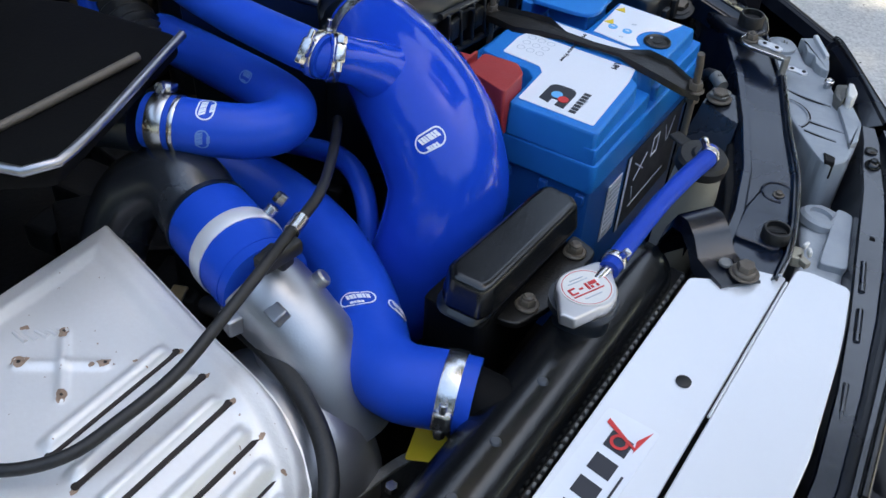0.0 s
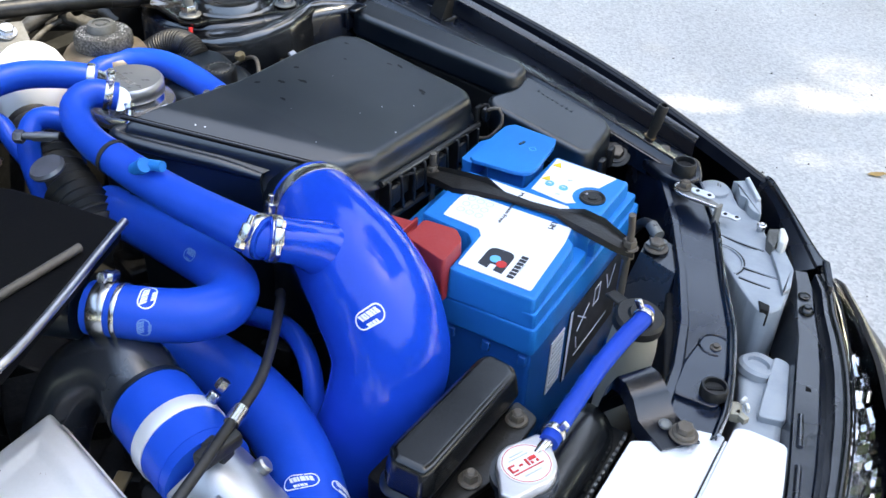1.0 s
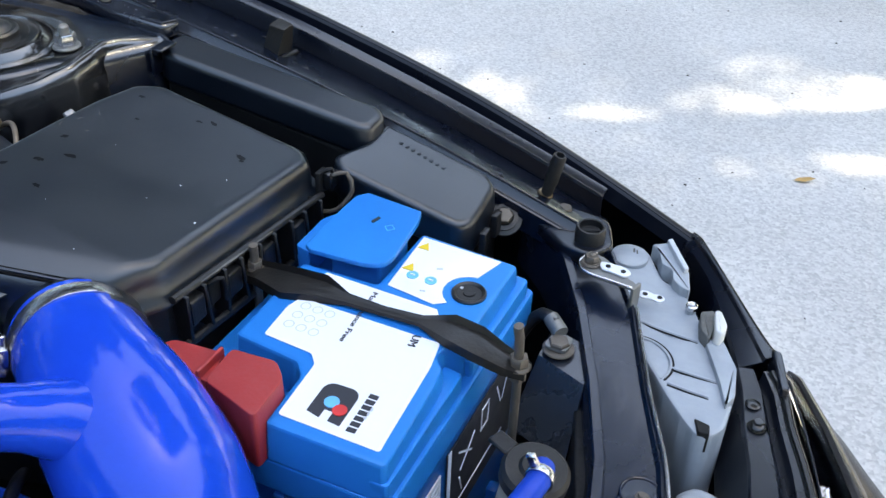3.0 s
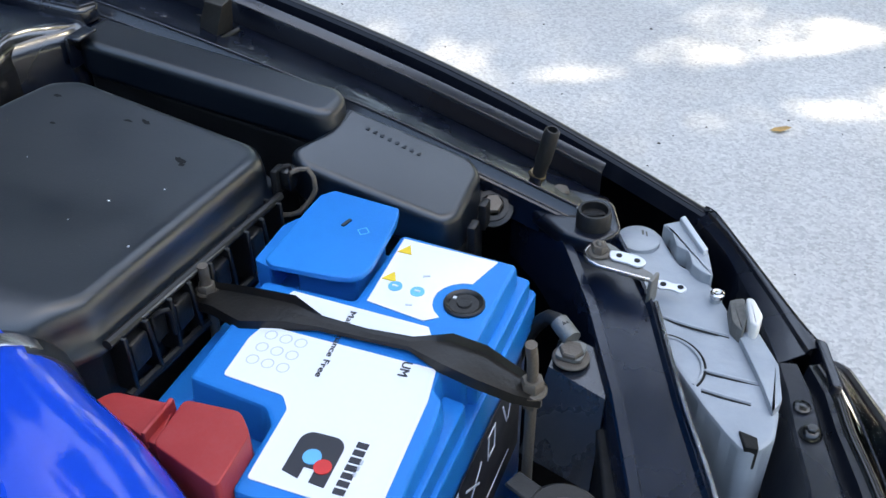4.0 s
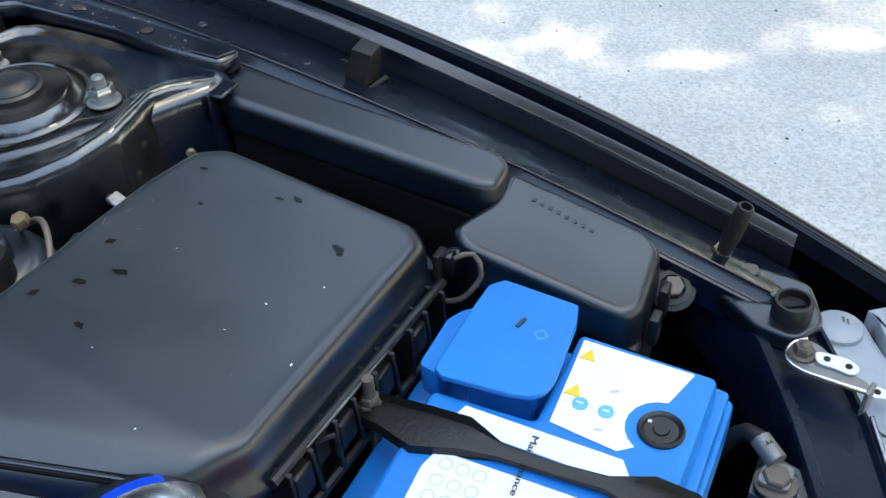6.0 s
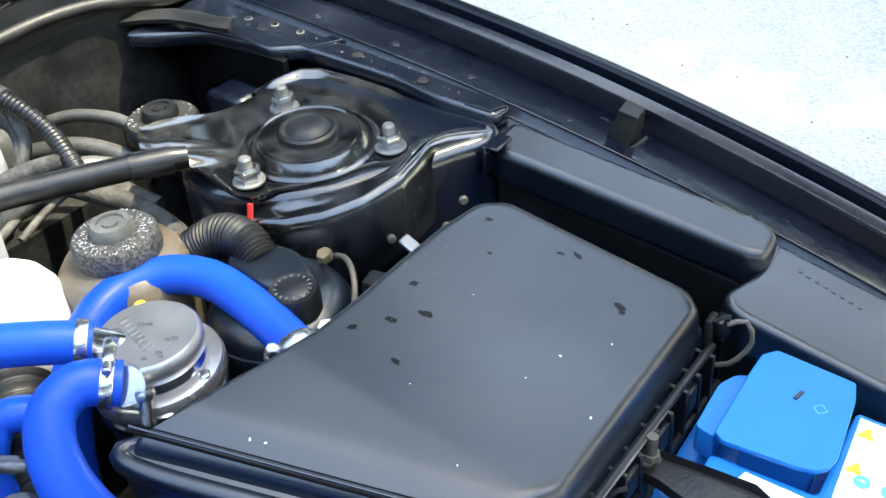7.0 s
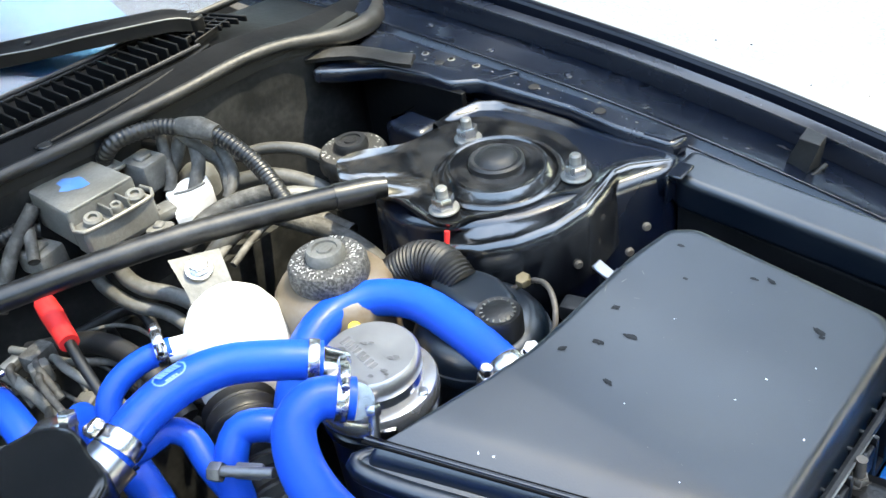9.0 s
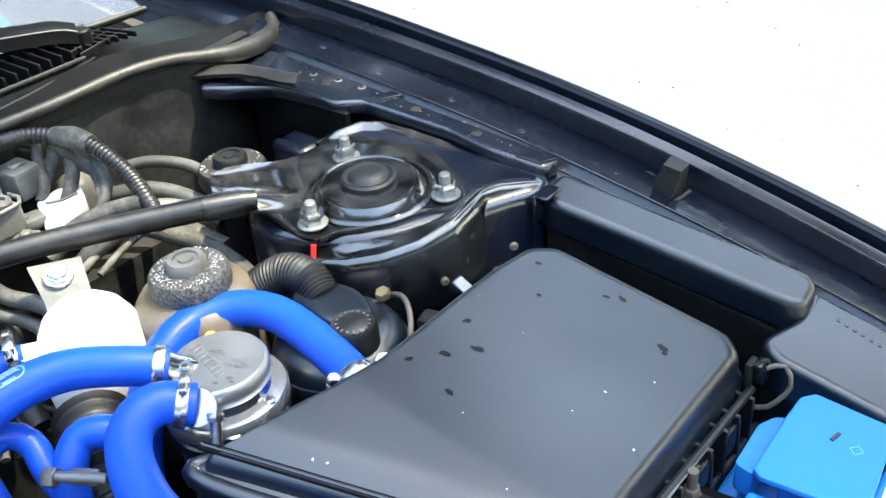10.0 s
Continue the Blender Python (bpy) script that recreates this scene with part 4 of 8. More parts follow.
def grommet(c, r, h, label="black rubber screw grommet with a cross slot"):
    t = thing("grommet", c, label, "grommet")
    part("ring", lathe([(r, 0), (r, h * 0.8), (r * 0.92, h), (r * 0.78, h), (r * 0.72, h * 0.6), (0, h * 0.6)], c, (0, 0, 1), 28), "rubber", t)
    part("slot", box((c[0], c[1], c[2] + h * 0.66), (r * 1.2, r * 0.3, h * 0.16), 0.0005, 1, Matrix.Rotation(0.5, 4, "Z")), "dark", t)


grommet((0.0150, 0.3175, 0.7985), 0.0125, 0.013)
grommet((0.142, 0.045, 0.7695), 0.0115, 0.010)
wing_bolt((-0.017, 0.3450, 0.7955), 0.0068)
wing_bolt((0.032, 0.203, 0.776), 0.008)
bolt = thing("dome_bolt", (-0.06, 0.316, 0.794), "dark washer-faced bolt on the inner wing", "bolt")
part("washer", lathe([(0.0155, 0), (0.0155, 0.003), (0.012, 0.004), (0.012, 0.006), (0.0085, 0.0065), (0.008, 0.002)], (-0.0605, 0.3165, 0.7945), (0.2, -0.5, 0.8), 28), "rubber", bolt)
part("head", hexnut(0.0075, 0.007, (-0.0595, 0.3150, 0.7975), (0.2, -0.5, 0.8)), "rusty_steel", bolt)

# bracket on the rail
lb = thing("lamp_bracket", (0.05, 0.27, 0.79), "bare steel bracket bolted on the headlamp rail", "bracket")
part("tongue", prism(fillet([(0.018, 0.281), (0.0205, 0.292), (0.028, 0.298), (0.037, 0.295), (0.052, 0.2815), (0.0675, 0.2745), (0.0675, 0.2665), (0.048, 0.2675), (0.030, 0.2690), (0.0205, 0.2735)], 0.005, 4), 0.7985, 0.8010, 0.001), "alloy", lb, "dull dark steel tongue")
part("tongue_lip", tube([(0.066, 0.2672, 0.801), (0.048, 0.2680, 0.8015), (0.030, 0.2695, 0.8015), (0.0205, 0.2750, 0.8015), (0.0185, 0.2825, 0.8015), (0.0215, 0.2920, 0.8015), (0.028, 0.2972, 0.8015)], 0.0011, 8), "steel", lb, "bright worn rim")
part("fold", box((0.0678, 0.2705, 0.791), (0.003, 0.012, 0.022), 0.001, 2, Matrix.Rotation(-0.25, 4, "Z")), "alloy", lb)
part("strap", prism(fillet([(0.034, 0.2865), (0.039, 0.2880), (0.054, 0.2880), (0.061, 0.2825), (0.057, 0.2750), (0.046, 0.2775), (0.036, 0.2775)], 0.0040, 4), 0.8012, 0.8032, 0.0007), "panel", lb, "bright perforated strap")
part("tab", prism(fillet([(0.068, 0.2890), (0.074, 0.2905), (0.079, 0.2885), (0.085, 0.2905), (0.0895, 0.2865), (0.086, 0.2800), (0.079, 0.2825), (0.070, 0.2800)], 0.003, 3), 0.7835, 0.7855, 0.0006), "panel", lb, "bright perforated strap end")
part("bolt_head", join(disc(0.0082, 0.002, (0.0275, 0.2835, 0.8010)), hexnut(0.0058, 0.006, (0.0275, 0.2835, 0.8028)), disc(0.0030, 0.003, (0.0275, 0.2835, 0.8080))), "rusty_steel", lb)
for x, y, z in ((0.0415, 0.2825, 0.8033), (0.0540, 0.2812, 0.8033), (0.0730, 0.2852, 0.7856), (0.0845, 0.2860, 0.7856)):
    part("hole", disc(0.0021, 0.0006, (x, y, z), (0, 0, 1), 0.0001, 16), "dark", lb)

# headlamp
lamp = thing("headlamp", (0.13, 0.2, 0.68), "pale grey headlamp unit with a clear lens", "headlamp")
hpoly = [(0.031, 0.338), (0.032, 0.350), (0.040, 0.360), (0.050, 0.364), (0.058, 0.361), (0.068, 0.346), (0.077, 0.332), (0.089, 0.326), (0.100, 0.318), (0.112, 0.299), (0.124, 0.279), (0.140, 0.262), (0.154, 0.232), (0.160, 0.207), (0.160, 0.184), (0.152, 0.172), (0.144, 0.170), (0.133, 0.179), (0.116, 0.196), (0.092, 0.228), (0.070, 0.264), (0.056, 0.290)]
part("housing", prism(fillet(hpoly, 0.004, 3), 0.68, lambda x, y: 0.7715 + 0.0015 * math.sin(70 * y), 0.0025, 2), "lamp_grey", lamp, "pale grey plastic lamp housing", 35)
part("round_boss", lathe([(0.0155, -0.004), (0.0155, 0.002), (0.0140, 0.0032), (0, 0.0034)], (0.0445, 0.3460, 0.7725), (0, 0, 1), 32), "lamp_grey", lamp)
part("moulded_marks", join(box((0.0460, 0.3520, 0.7760), (0.0016, 0.0050, 0.0006), 0.0, 1, Matrix.Rotation(0.3, 4, "Z")), box((0.0490, 0.3510, 0.7760), (0.0012, 0.0050, 0.0006), 0.0, 1, Matrix.Rotation(0.3, 4, "Z"))), "connector", lamp)
part("raised_panel", prism(fillet([(0.058, 0.362), (0.066, 0.356), (0.073, 0.339), (0.082, 0.336), (0.087, 0.322), (0.095, 0.315), (0.103, 0.3135), (0.096, 0.338), (0.084, 0.356), (0.071, 0.372)], 0.0018, 2), 0.764, 0.7800, 0.0015, 2), "lamp_grey", lamp, "raised grey plastic ledge with a stepped edge")
part("pale_ridge", prism([(0.0690, 0.3690), (0.0725, 0.3730), (0.0955, 0.3370), (0.0925, 0.3335)], 0.778, 0.7845, 0.0012, 2), "pale_ridge", lamp, "lighter grey moulded ridge")
part("side_panel", prism(fillet([(0.127, 0.263), (0.138, 0.271), (0.155, 0.242), (0.160, 0.212), (0.156, 0.200), (0.147, 0.222)], 0.002, 2), 0.762, 0.7775, 0.0015, 2), "lamp_grey", lamp)
for pts in ([(0.072, 0.2690, 0.7722), (0.092, 0.2655, 0.7722), (0.122, 0.2640, 0.7722)], [(0.111, 0.2265, 0.7722), (0.128, 0.2262, 0.7722), (0.146, 0.2265, 0.7722)], [(0.113, 0.2095, 0.7722), (0.128, 0.2085, 0.7722), (0.143, 0.2080, 0.7722)]):
    part("seam", tube(pts, 0.0011, 8), "lamp_grey", lamp)
    part("seam_groove", tube([(x + 0.0004, y - 0.0020, z) for x, y, z in pts], 0.0007, 6), "dark", lamp)
part("ring_seam", tube([(0.0855 + 0.0255 * math.cos(a), 0.2235 + 0.0255 * math.sin(a), 0.7722) for a in np.linspace(-0.5, 1.75, 22)], 0.0012, 8), "lamp_grey", lamp)
part("ring_groove", tube([(0.0855 + 0.0275 * math.cos(a), 0.2235 + 0.0275 * math.sin(a), 0.7722) for a in np.linspace(-0.45, 1.7, 22)], 0.0008, 6), "dark", lamp)
part("dark_notch", prism([(0.139, 0.183), (0.150, 0.181), (0.152, 0.172), (0.144, 0.171)], 0.755, 0.7735, 0.001), "dark", lamp)
part("lower_housing", prism(fillet([(0.140, 0.140), (0.153, 0.156), (0.184, 0.150), (0.196, 0.090), (0.206, 0.03), (0.206, -0.02), (0.168, -0.02), (0.164, 0.05), (0.158, 0.085)], 0.008, 3), 0.60, lambda x, y: 0.742, 0.006, 3), "lamp_grey", lamp)
part("lower_step", prism(fillet([(0.170, 0.146), (0.184, 0.144), (0.200, 0.070), (0.178, 0.064)], 0.005, 3), 0.735, 0.7485, 0.003, 3), "lamp_grey", lamp)
part("socket", lathe([(0.017, 0), (0.017, 0.006), (0.0145, 0.009), (0.010, 0.0095), (0.0095, 0.006), (0, 0.006)], (0.160, 0.126, 0.740), (0.1, 0.2, 1), 28), "lamp_grey", lamp)
part("adjuster_arm", prism(fillet([(0.117, 0.287), (0.126, 0.293), (0.131, 0.276), (0.130, 0.258), (0.122, 0.266)], 0.002, 2), 0.770, 0.7835, 0.0015, 2), "connector", lamp, "dull grey adjuster arm")
part("white_clip", prism(fillet([(0.127, 0.286), (0.132, 0.287), (0.140, 0.271), (0.138, 0.260), (0.133, 0.261)], 0.003, 3), 0.770, 0.790, 0.003), "pale", lamp, "off-white plastic adjuster clip")
part("screw", lathe([(0.0048, 0), (0.0048, 0.003), (0.0036, 0.0038), (0.0024, 0.003), (0, 0.003)], (0.1085, 0.2965, 0.7765), (0, 0, 1), 20), "steel", lamp, "small bright screw boss")
part("screw_post", disc(0.0040, 0.008, (0.1085, 0.2965, 0.7690), (0, 0, 1), 0.001, 16), "lamp_grey", lamp)
# black frame round the lamp, from the wing's tip to the front
corner_in = [(0.070, 0.408), (0.077, 0.404), (0.092, 0.384), (0.108, 0.361), (0.131, 0.315), (0.146, 0.278), (0.154, 0.257)]
corner_out = [(0.084, 0.414), (0.0925, 0.405), (0.107, 0.381), (0.123, 0.357), (0.157, 0.306), (0.173, 0.284), (0.180, 0.276)]
rows = []
for i, (p, q) in enumerate(zip(corner_in, corner_out)):
    a, b = Vector((*p, 0)), Vector((*q, 0))
    n = (b - a).normalized()
    z = 0.7650 + 0.0045 * min(1, i / 2)
    row = [(*a.lerp(b, w).xy, z + h) for w, h in ((-0.05, -0.05), (0.0, -0.008), (0.06, -0.005), (0.30, -0.003), (0.62, -0.001), (0.68, 0.0022), (0.80, 0.0028), (0.95, 0.0030), (1.0, 0.0015))]
    row += [(*(b + n * d).xy, z + h) for d, h in ((0.002, -0.0015), (0.006, -0.008), (0.016, -0.035), (0.030, -0.10), (0.038, -0.22), (0.03, -0.45))]
    rows.append(row)
part("corner_frame", thick(loft(rows), 0.0012), "paint_inner", car, "glossy black corner between wing and lamp", 20)
part("corner_rim", tube([(*(Vector((*a, 0)).lerp(Vector((*b, 0)), 0.985)).xy, 0.7683 + 0.0045 * min(1, i / 2)) for i, (a, b) in enumerate(zip(corner_in, corner_out))], 0.0007, 6), "edge_glint_scrape", car)
part("corner_tab", prism(fillet([(0.174, 0.279), (0.1815, 0.277), (0.194, 0.238), (0.1880, 0.236)], 0.002, 2), 0.73, 0.7760, 0.0012, 2), "paint_inner", car, "upright glossy black tab at the lamp's corner")
strip_in = [(0.154, 0.254), (0.162, 0.232), (0.169, 0.205), (0.181, 0.165), (0.189, 0.128), (0.204, 0.058), (0.215, 0.010), (0.229, -0.07), (0.238, -0.15), (0.242, -0.40), (0.242, -0.9)]
strip_out = [(0.178, 0.258), (0.190, 0.240), (0.200, 0.212), (0.215, 0.178), (0.229, 0.139), (0.242, 0.087), (0.252, 0.024), (0.260, -0.06), (0.268, -0.15), (0.278, -0.40), (0.280, -0.9)]
rows = []
for i, (p, q) in enumerate(zip(strip_in, strip_out)):
    a, b = Vector((*p, 0)), Vector((*q, 0))
    z = 0.766 - 0.014 * min(1, i / 6)
    row = []
    for w, h in ((-0.3, -0.05), (-0.02, -0.006), (0.02, 0.001), (0.06, 0.003), (0.50, 0.0035), (0.56, 0.001), (0.60, -0.010), (0.72, -0.011), (0.76, -0.003), (0.80, 0.004), (0.95, 0.0045), (1.04, 0.0), (1.06, -0.012)):
        s = a.lerp(b, w)
        row.append((s.x, s.y, z + h))
    rows.append(row)
part("lamp_frame", thick(loft(rows), 0.0012), "shelf_paint", front, "black ribbed strip along the front edge", 20)
part("strip_bolt", join(lathe([(0.0070, 0), (0.0070, 0.001), (0.0055, 0.003), (0.004, 0.0042), (0, 0.0045)], (0.1795, 0.2030, 0.7645), (0, 0, 1), 20), hexnut(0.0036, 0.003, (0.1795, 0.2030, 0.768))), "gloss", front, "black bolt")
part("strip_bolt", lathe([(0.0055, 0), (0.0055, 0.0008), (0.0042, 0.0016), (0, 0.0016)], (0.1725, 0.2220, 0.7665), (0, 0, 1), 20), "gloss", front)
for x, y in ((0.2005, 0.130), (0.2065, 0.107)):
    part("strip_hole", box((x, y, 0.7585), (0.0050, 0.0062, 0.0012), 0.0003, 1, Matrix.Rotation(0.2, 4, "Z")), "void", front, "small square hole")
for i, y in enumerate((0.075, 0.020, -0.06, -0.16)):
    part("strip_rib", tube([(0.2085 + 0.0125 * i, y, 0.7565 - 0.0015 * i), (0.2165 + 0.0115 * i, y - 0.035, 0.7555 - 0.0015 * i)], 0.0030, 10), "shelf_paint", front)
# clear lens over a dark bezel and a faceted reflector
lens_top = [(0.183, 0.2780), (0.192, 0.264), (0.210, 0.218), (0.229, 0.160), (0.246, 0.094), (0.256, 0.033), (0.262, -0.03)]
lens_out = [(0.189, 0.2950), (0.208, 0.300), (0.246, 0.262), (0.286, 0.214), (0.318, 0.160), (0.338, 0.110), (0.352, 0.05)]


def lens_at(u, w, drop=0.0):
    """A point on the lens: u runs along the lamp, w from its inner to its outer edge, drop goes inwards."""
    a = Vector([float(np.interp(u, range(7), [q[k] for q in lens_top])) for k in (0, 1)])
    b = Vector([float(np.interp(u, range(7), [q[k] for q in lens_out])) for k in (0, 1)])
    n = (b - a).normalized()
    c = a.lerp(b, min(w, 1.0)) + n * max(0.0, w - 1.0) * 0.10 * min(1.0, u / 3)
    z = float(np.interp(w, [0, 0.12, 0.35, 0.62, 0.85, 1.0, 1.1, 1.2, 1.24, 1.18], [0, -0.0015, -0.007, -0.018, -0.032, -0.045, -0.062, -0.10, -0.16, -0.21]))
    return (c.x - n.x * drop * 0.6, c.y - n.y * drop * 0.6, 0.762 + z - drop)


us = np.linspace(0, 6, 25)
part("lens", thick(loft([[lens_at(u, w) for w in (0, 0.12, 0.24, 0.35, 0.42)] for u in us]), 0.003), "lens_glass", lamp, "clear glossy inner part of the lens", 60).visible_shadow = False
part("dark_lens", loft([[lens_at(u, w) for w in (0.42, 0.52, 0.62, 0.74, 0.85, 1.0, 1.1, 1.2, 1.23)] for u in us]), "lens", lamp, "glossy black outer part of the lens", 60)
part("bezel", loft([[lens_at(u, w, 0.004 + 0.010 * (w > 0.01)) for w in (0, 0.06, 0.35, 0.62, 0.85, 1.0, 1.1, 1.2, 1.23)] for u in us]), "lens", lamp, "glossy black bezel inside the lens", 60)
part("smoky_band", thick(loft([[lens_at(u, 0.46 - 0.012 * u + d, -0.0015 - h) for d, h in ((-0.085, -0.002), (-0.06, 0.001), (0.0, 0.002), (0.06, 0.001), (0.085, -0.002))] for u in np.linspace(0.3, 4.4, 18)]), 0.001), "smoky", lamp, "smoky grey band inside the lens", 40)
part("reflector", loft([[lens_at(u, w, 0.011 + rng.uniform(-0.003, 0.002)) for w in np.linspace(0.06, 0.33, 8)] for u in np.linspace(2.7, 6.0, 24)]), "reflector", lamp, "faceted bright reflector", 5)
oval = [(5.0 + 1.15 * math.cos(a), 0.66 + 0.17 * math.sin(a)) for a in np.linspace(0, 2 * math.pi, 25)[:-1]]
part("dark_oval", loft([[lens_at(5.0 + (u - 5.0) * f, 0.66 + (w - 0.66) * f, -0.001) for u, w in oval] for f in (0.05, 0.4, 0.75, 1.0)], True), "void", lamp, "dark oval lamp opening", 60)
part("oval_rim", tube([lens_at(u, w, -0.001) for u, w in oval + oval[:1]], 0.0018, 8), "smoky", lamp, "grey rim round the oval")
part("rolled_seal", tube([(q[0] + 0.001, q[1], 0.769 - 0.014 * min(1, k / 6)) for k, q in enumerate(strip_out[:9])], 0.0042, 12), "gloss", front, "glossy black rolled seal beside the lens")
part("lens_edge", tube([(x, y, 0.7625) for x, y in lens_top[1:]], 0.0010, 8), "edge_glint_scrape", lamp)
part("chrome_line", tube([(*Vector((*a, 0)).lerp(Vector((*b, 0)), 0.72).xy, 0.7345) for a, b in list(zip(lens_top, lens_out))[1:]], 0.0012, 8), "chrome", lamp, "thin chrome line in the dark lens")
bump = []
for y in np.linspace(0.30, -1.4, 26):
    x0 = 0.262 + 0.02 * min(1, (0.30 - y) / 0.6) - 0.05 * max(0, (y - 0.1) / 0.2)
    bump.append([(x0, y, 0.735 - 0.24 * (1 if y > -0.05 else 0.06)), (x0 + 0.10, y, 0.72 - 0.24 * (1 if y > -0.05 else 0.1)), (x0 + 0.19, y, 0.62 - 0.15 * (1 if y > -0.05 else 0.1)), (x0 + 0.22, y, 0.45), (x0 + 0.19, y, 0.2)])
part("bumper", thick(loft(bump), 0.002), "paint", car, "black front bumper", 60)
# plain closing of the bay
part("tyre", lathe([(0.20, -0.09), (0.29, -0.095), (0.31, -0.07), (0.312, 0.07), (0.29, 0.095), (0.20, 0.09)], (-0.46, 0.34, 0.312), (0, 1, 0), 40), "rubber", car, "black tyre")
part("bay_floor", box((-0.3, -0.4, 0.34), (1.3, 1.75, 0.01), 0.0), "dark", car)
part("far_apron", box((-0.35, -1.25, 0.60), (1.2, 0.02, 0.55), 0.004), "dusty_black", car)

# ---- radiator ----
rad = thing("radiator", (0.06, -0.3, 0.4), "black radiator with a rounded upper tank", "radiator")
part("upper_tank", tube([(0.062, -0.020, 0.742), (0.062, -0.035, 0.745), (0.062, -0.10, 0.746), (0.062, -0.3, 0.746), (0.062, -0.9, 0.746)], [0.022, 0.029, 0.030, 0.030, 0.030], 28), "gloss", rad, "satin black rounded tank")
part("header_plate", box((0.070, -0.46, 0.742), (0.050, 0.90, 0.010), 0.002), "plastic_dusty", rad)
part("core", box((0.066, -0.46, 0.56), (0.034, 0.88, 0.36), 0.002), "dark", rad)
seam = box((0.0945, -0.0185, 0.747), (0.003, 0.0045, 0.006), 0.0008, 1)
tab0 = part("crimp_tab", seam, "alloy", rad)
for i in range(1, 120):
    o = tab0.copy()
    scene.collection.objects.link(o)
    o.matrix_basis = T((0.0945, -0.0185 - i * 0.0072, 0.747))
inlet = Tube([(0.050, -0.222, 0.752), (0.030, -0.2245, 0.757), (0.012, -0.2285, 0.758)], [0.023, 0.022, 0.0215], 24)
part("inlet", inlet.mesh(), "void", rad, "black inlet stub")
part("neck", lathe([(0.020, 0.0), (0.020, 0.016), (0.0245, 0.018), (0.0245, 0.024)], (0.059, -0.131, 0.770), (-0.05, 0.0, 1), 32), "plastic", rad)
for y in (-0.20, -0.26, -0.31):
    part("tank_boss", disc(0.004, 0.003, (0.066, y, 0.7735), (0, 0, 1), 0.001, 14), "plastic", rad)
cm = aim((0.059, -0.131, 0.793), (-0.05, 0.0, 1)) @ Matrix.Rotation(radians(4), 4, "Z")
ear = [(0.0330, -0.0055), (0.0330, 0.0055)]
ear += [(0.0216 * math.cos(a), 0.0216 * math.sin(a)) for a in np.linspace(radians(44), radians(132), 14)]
ear += [(-0.0305, 0.0048), (-0.0305, -0.0048)]
ear += [(0.0216 * math.cos(a), 0.0216 * math.sin(a)) for a in np.linspace(radians(228), radians(316), 14)]
cap = part("cap", moved(prism(fillet(ear, 0.0016, 2), 0.0, 0.010, 0.0016, 3), cm), "cap_metal", rad, "eared silver cap with a round red and white label")
part("cap_label", moved(flat(disc_poly((0, 0), 0.0186), 0.0100), cm), "pale", cap, "round pale label with red print")
turn = cm @ Matrix.Rotation(radians(150), 4, "Z")
print_ = join(*[flat(q, 0.0107) for q in (
    [(-0.0140, -0.0030), (-0.0126, -0.0030), (-0.0126, 0.0034), (-0.0140, 0.0034)], [(-0.0126, 0.0022), (-0.0085, 0.0022), (-0.0085, 0.0034), (-0.0126, 0.0034)],
    [(-0.0126, -0.0030), (-0.0085, -0.0030), (-0.0085, -0.0018), (-0.0126, -0.0018)], [(-0.0060, -0.0004), (-0.0030, -0.0004), (-0.0030, 0.0010), (-0.0060, 0.0010)],
    [(0.0000, -0.0030), (0.0016, -0.0030), (0.0016, 0.0034), (0.0000, 0.0034)], [(0.0030, 0.0004), (0.0090, 0.0004), (0.0090, 0.0034), (0.0030, 0.0034)],
    [(0.0030, -0.0030), (0.0046, -0.0030), (0.0046, -0.0006), (0.0030, -0.0006)], [(0.0074, -0.0030), (0.0090, -0.0030), (0.0090, -0.0006), (0.0074, -0.0006)], [(-0.0140, -0.0056), (0.0110, -0.0056), (0.0110, -0.0048), (-0.0140, -0.0048)])])
part("label_print", moved(print_, turn), "ink_red", cap, "red block print")
part("label_ring", moved(annulus(0.0168, 0.0174, (0, 0), 0.0107, 40), cm), "ink_red", cap)
part("label_print_blue", moved(join(flat([(-0.010, 0.0070), (0.006, 0.0070), (0.006, 0.0076), (-0.010, 0.0076)], 0.0107), flat([(-0.007, 0.0098), (0.004, 0.0098), (0.004, 0.0103), (-0.007, 0.0103)], 0.0107), flat([(-0.008, -0.0098), (0.006, -0.0098), (0.006, -0.0092), (-0.008, -0.0092)], 0.0107)), turn), "ink_grey", cap)

# bright cooling plates
plates = thing("cooling_plate", (0.16, -0.3, 0.76), "bright brushed aluminium radiator cooling plate in two sheets", "cooling plate")
left_sheet = [(0.0985, -0.9), (0.164, -0.9), (0.164, -0.157), (0.1645, 0.009), (0.140, 0.002), (0.134, -0.017), (0.1035, -0.036)]
right_sheet = [(0.1675, -0.9), (0.236, -0.9), (0.232, -0.15), (0.223, -0.058), (0.218, -0.023), (0.209, 0.025), (0.177, 0.025), (0.168, 0.021), (0.1675, -0.02)]
part("inner_sheet", prism(fillet(left_sheet, 0.003, 2), 0.7635, 0.7665, 0.0006, 1), "panel", plates)
part("outer_sheet", prism(fillet(right_sheet, 0.006, 3), 0.7640, 0.7675, 0.0008, 1), "panel", plates)
part("turned_edge", tube([(0.1665, -0.157, 0.768), (0.1668, 0.0, 0.769)], 0.0010, 8), "panel", plates)
for x, y in ((0.141, -0.137), (0.190, -0.262), (0.133, -0.40)):
    part("plastic_rivet", lathe([(0.0052, 0), (0.0054, 0.0012), (0.004, 0.002), (0, 0.0022)], (x, y, 0.7665), (0, 0, 1), 20), "rubber", plates, "black plastic rivet")
sm = T((0.128, -0.262, 0.7669)) @ Matrix.Rotation(radians(-92), 4, "Z")
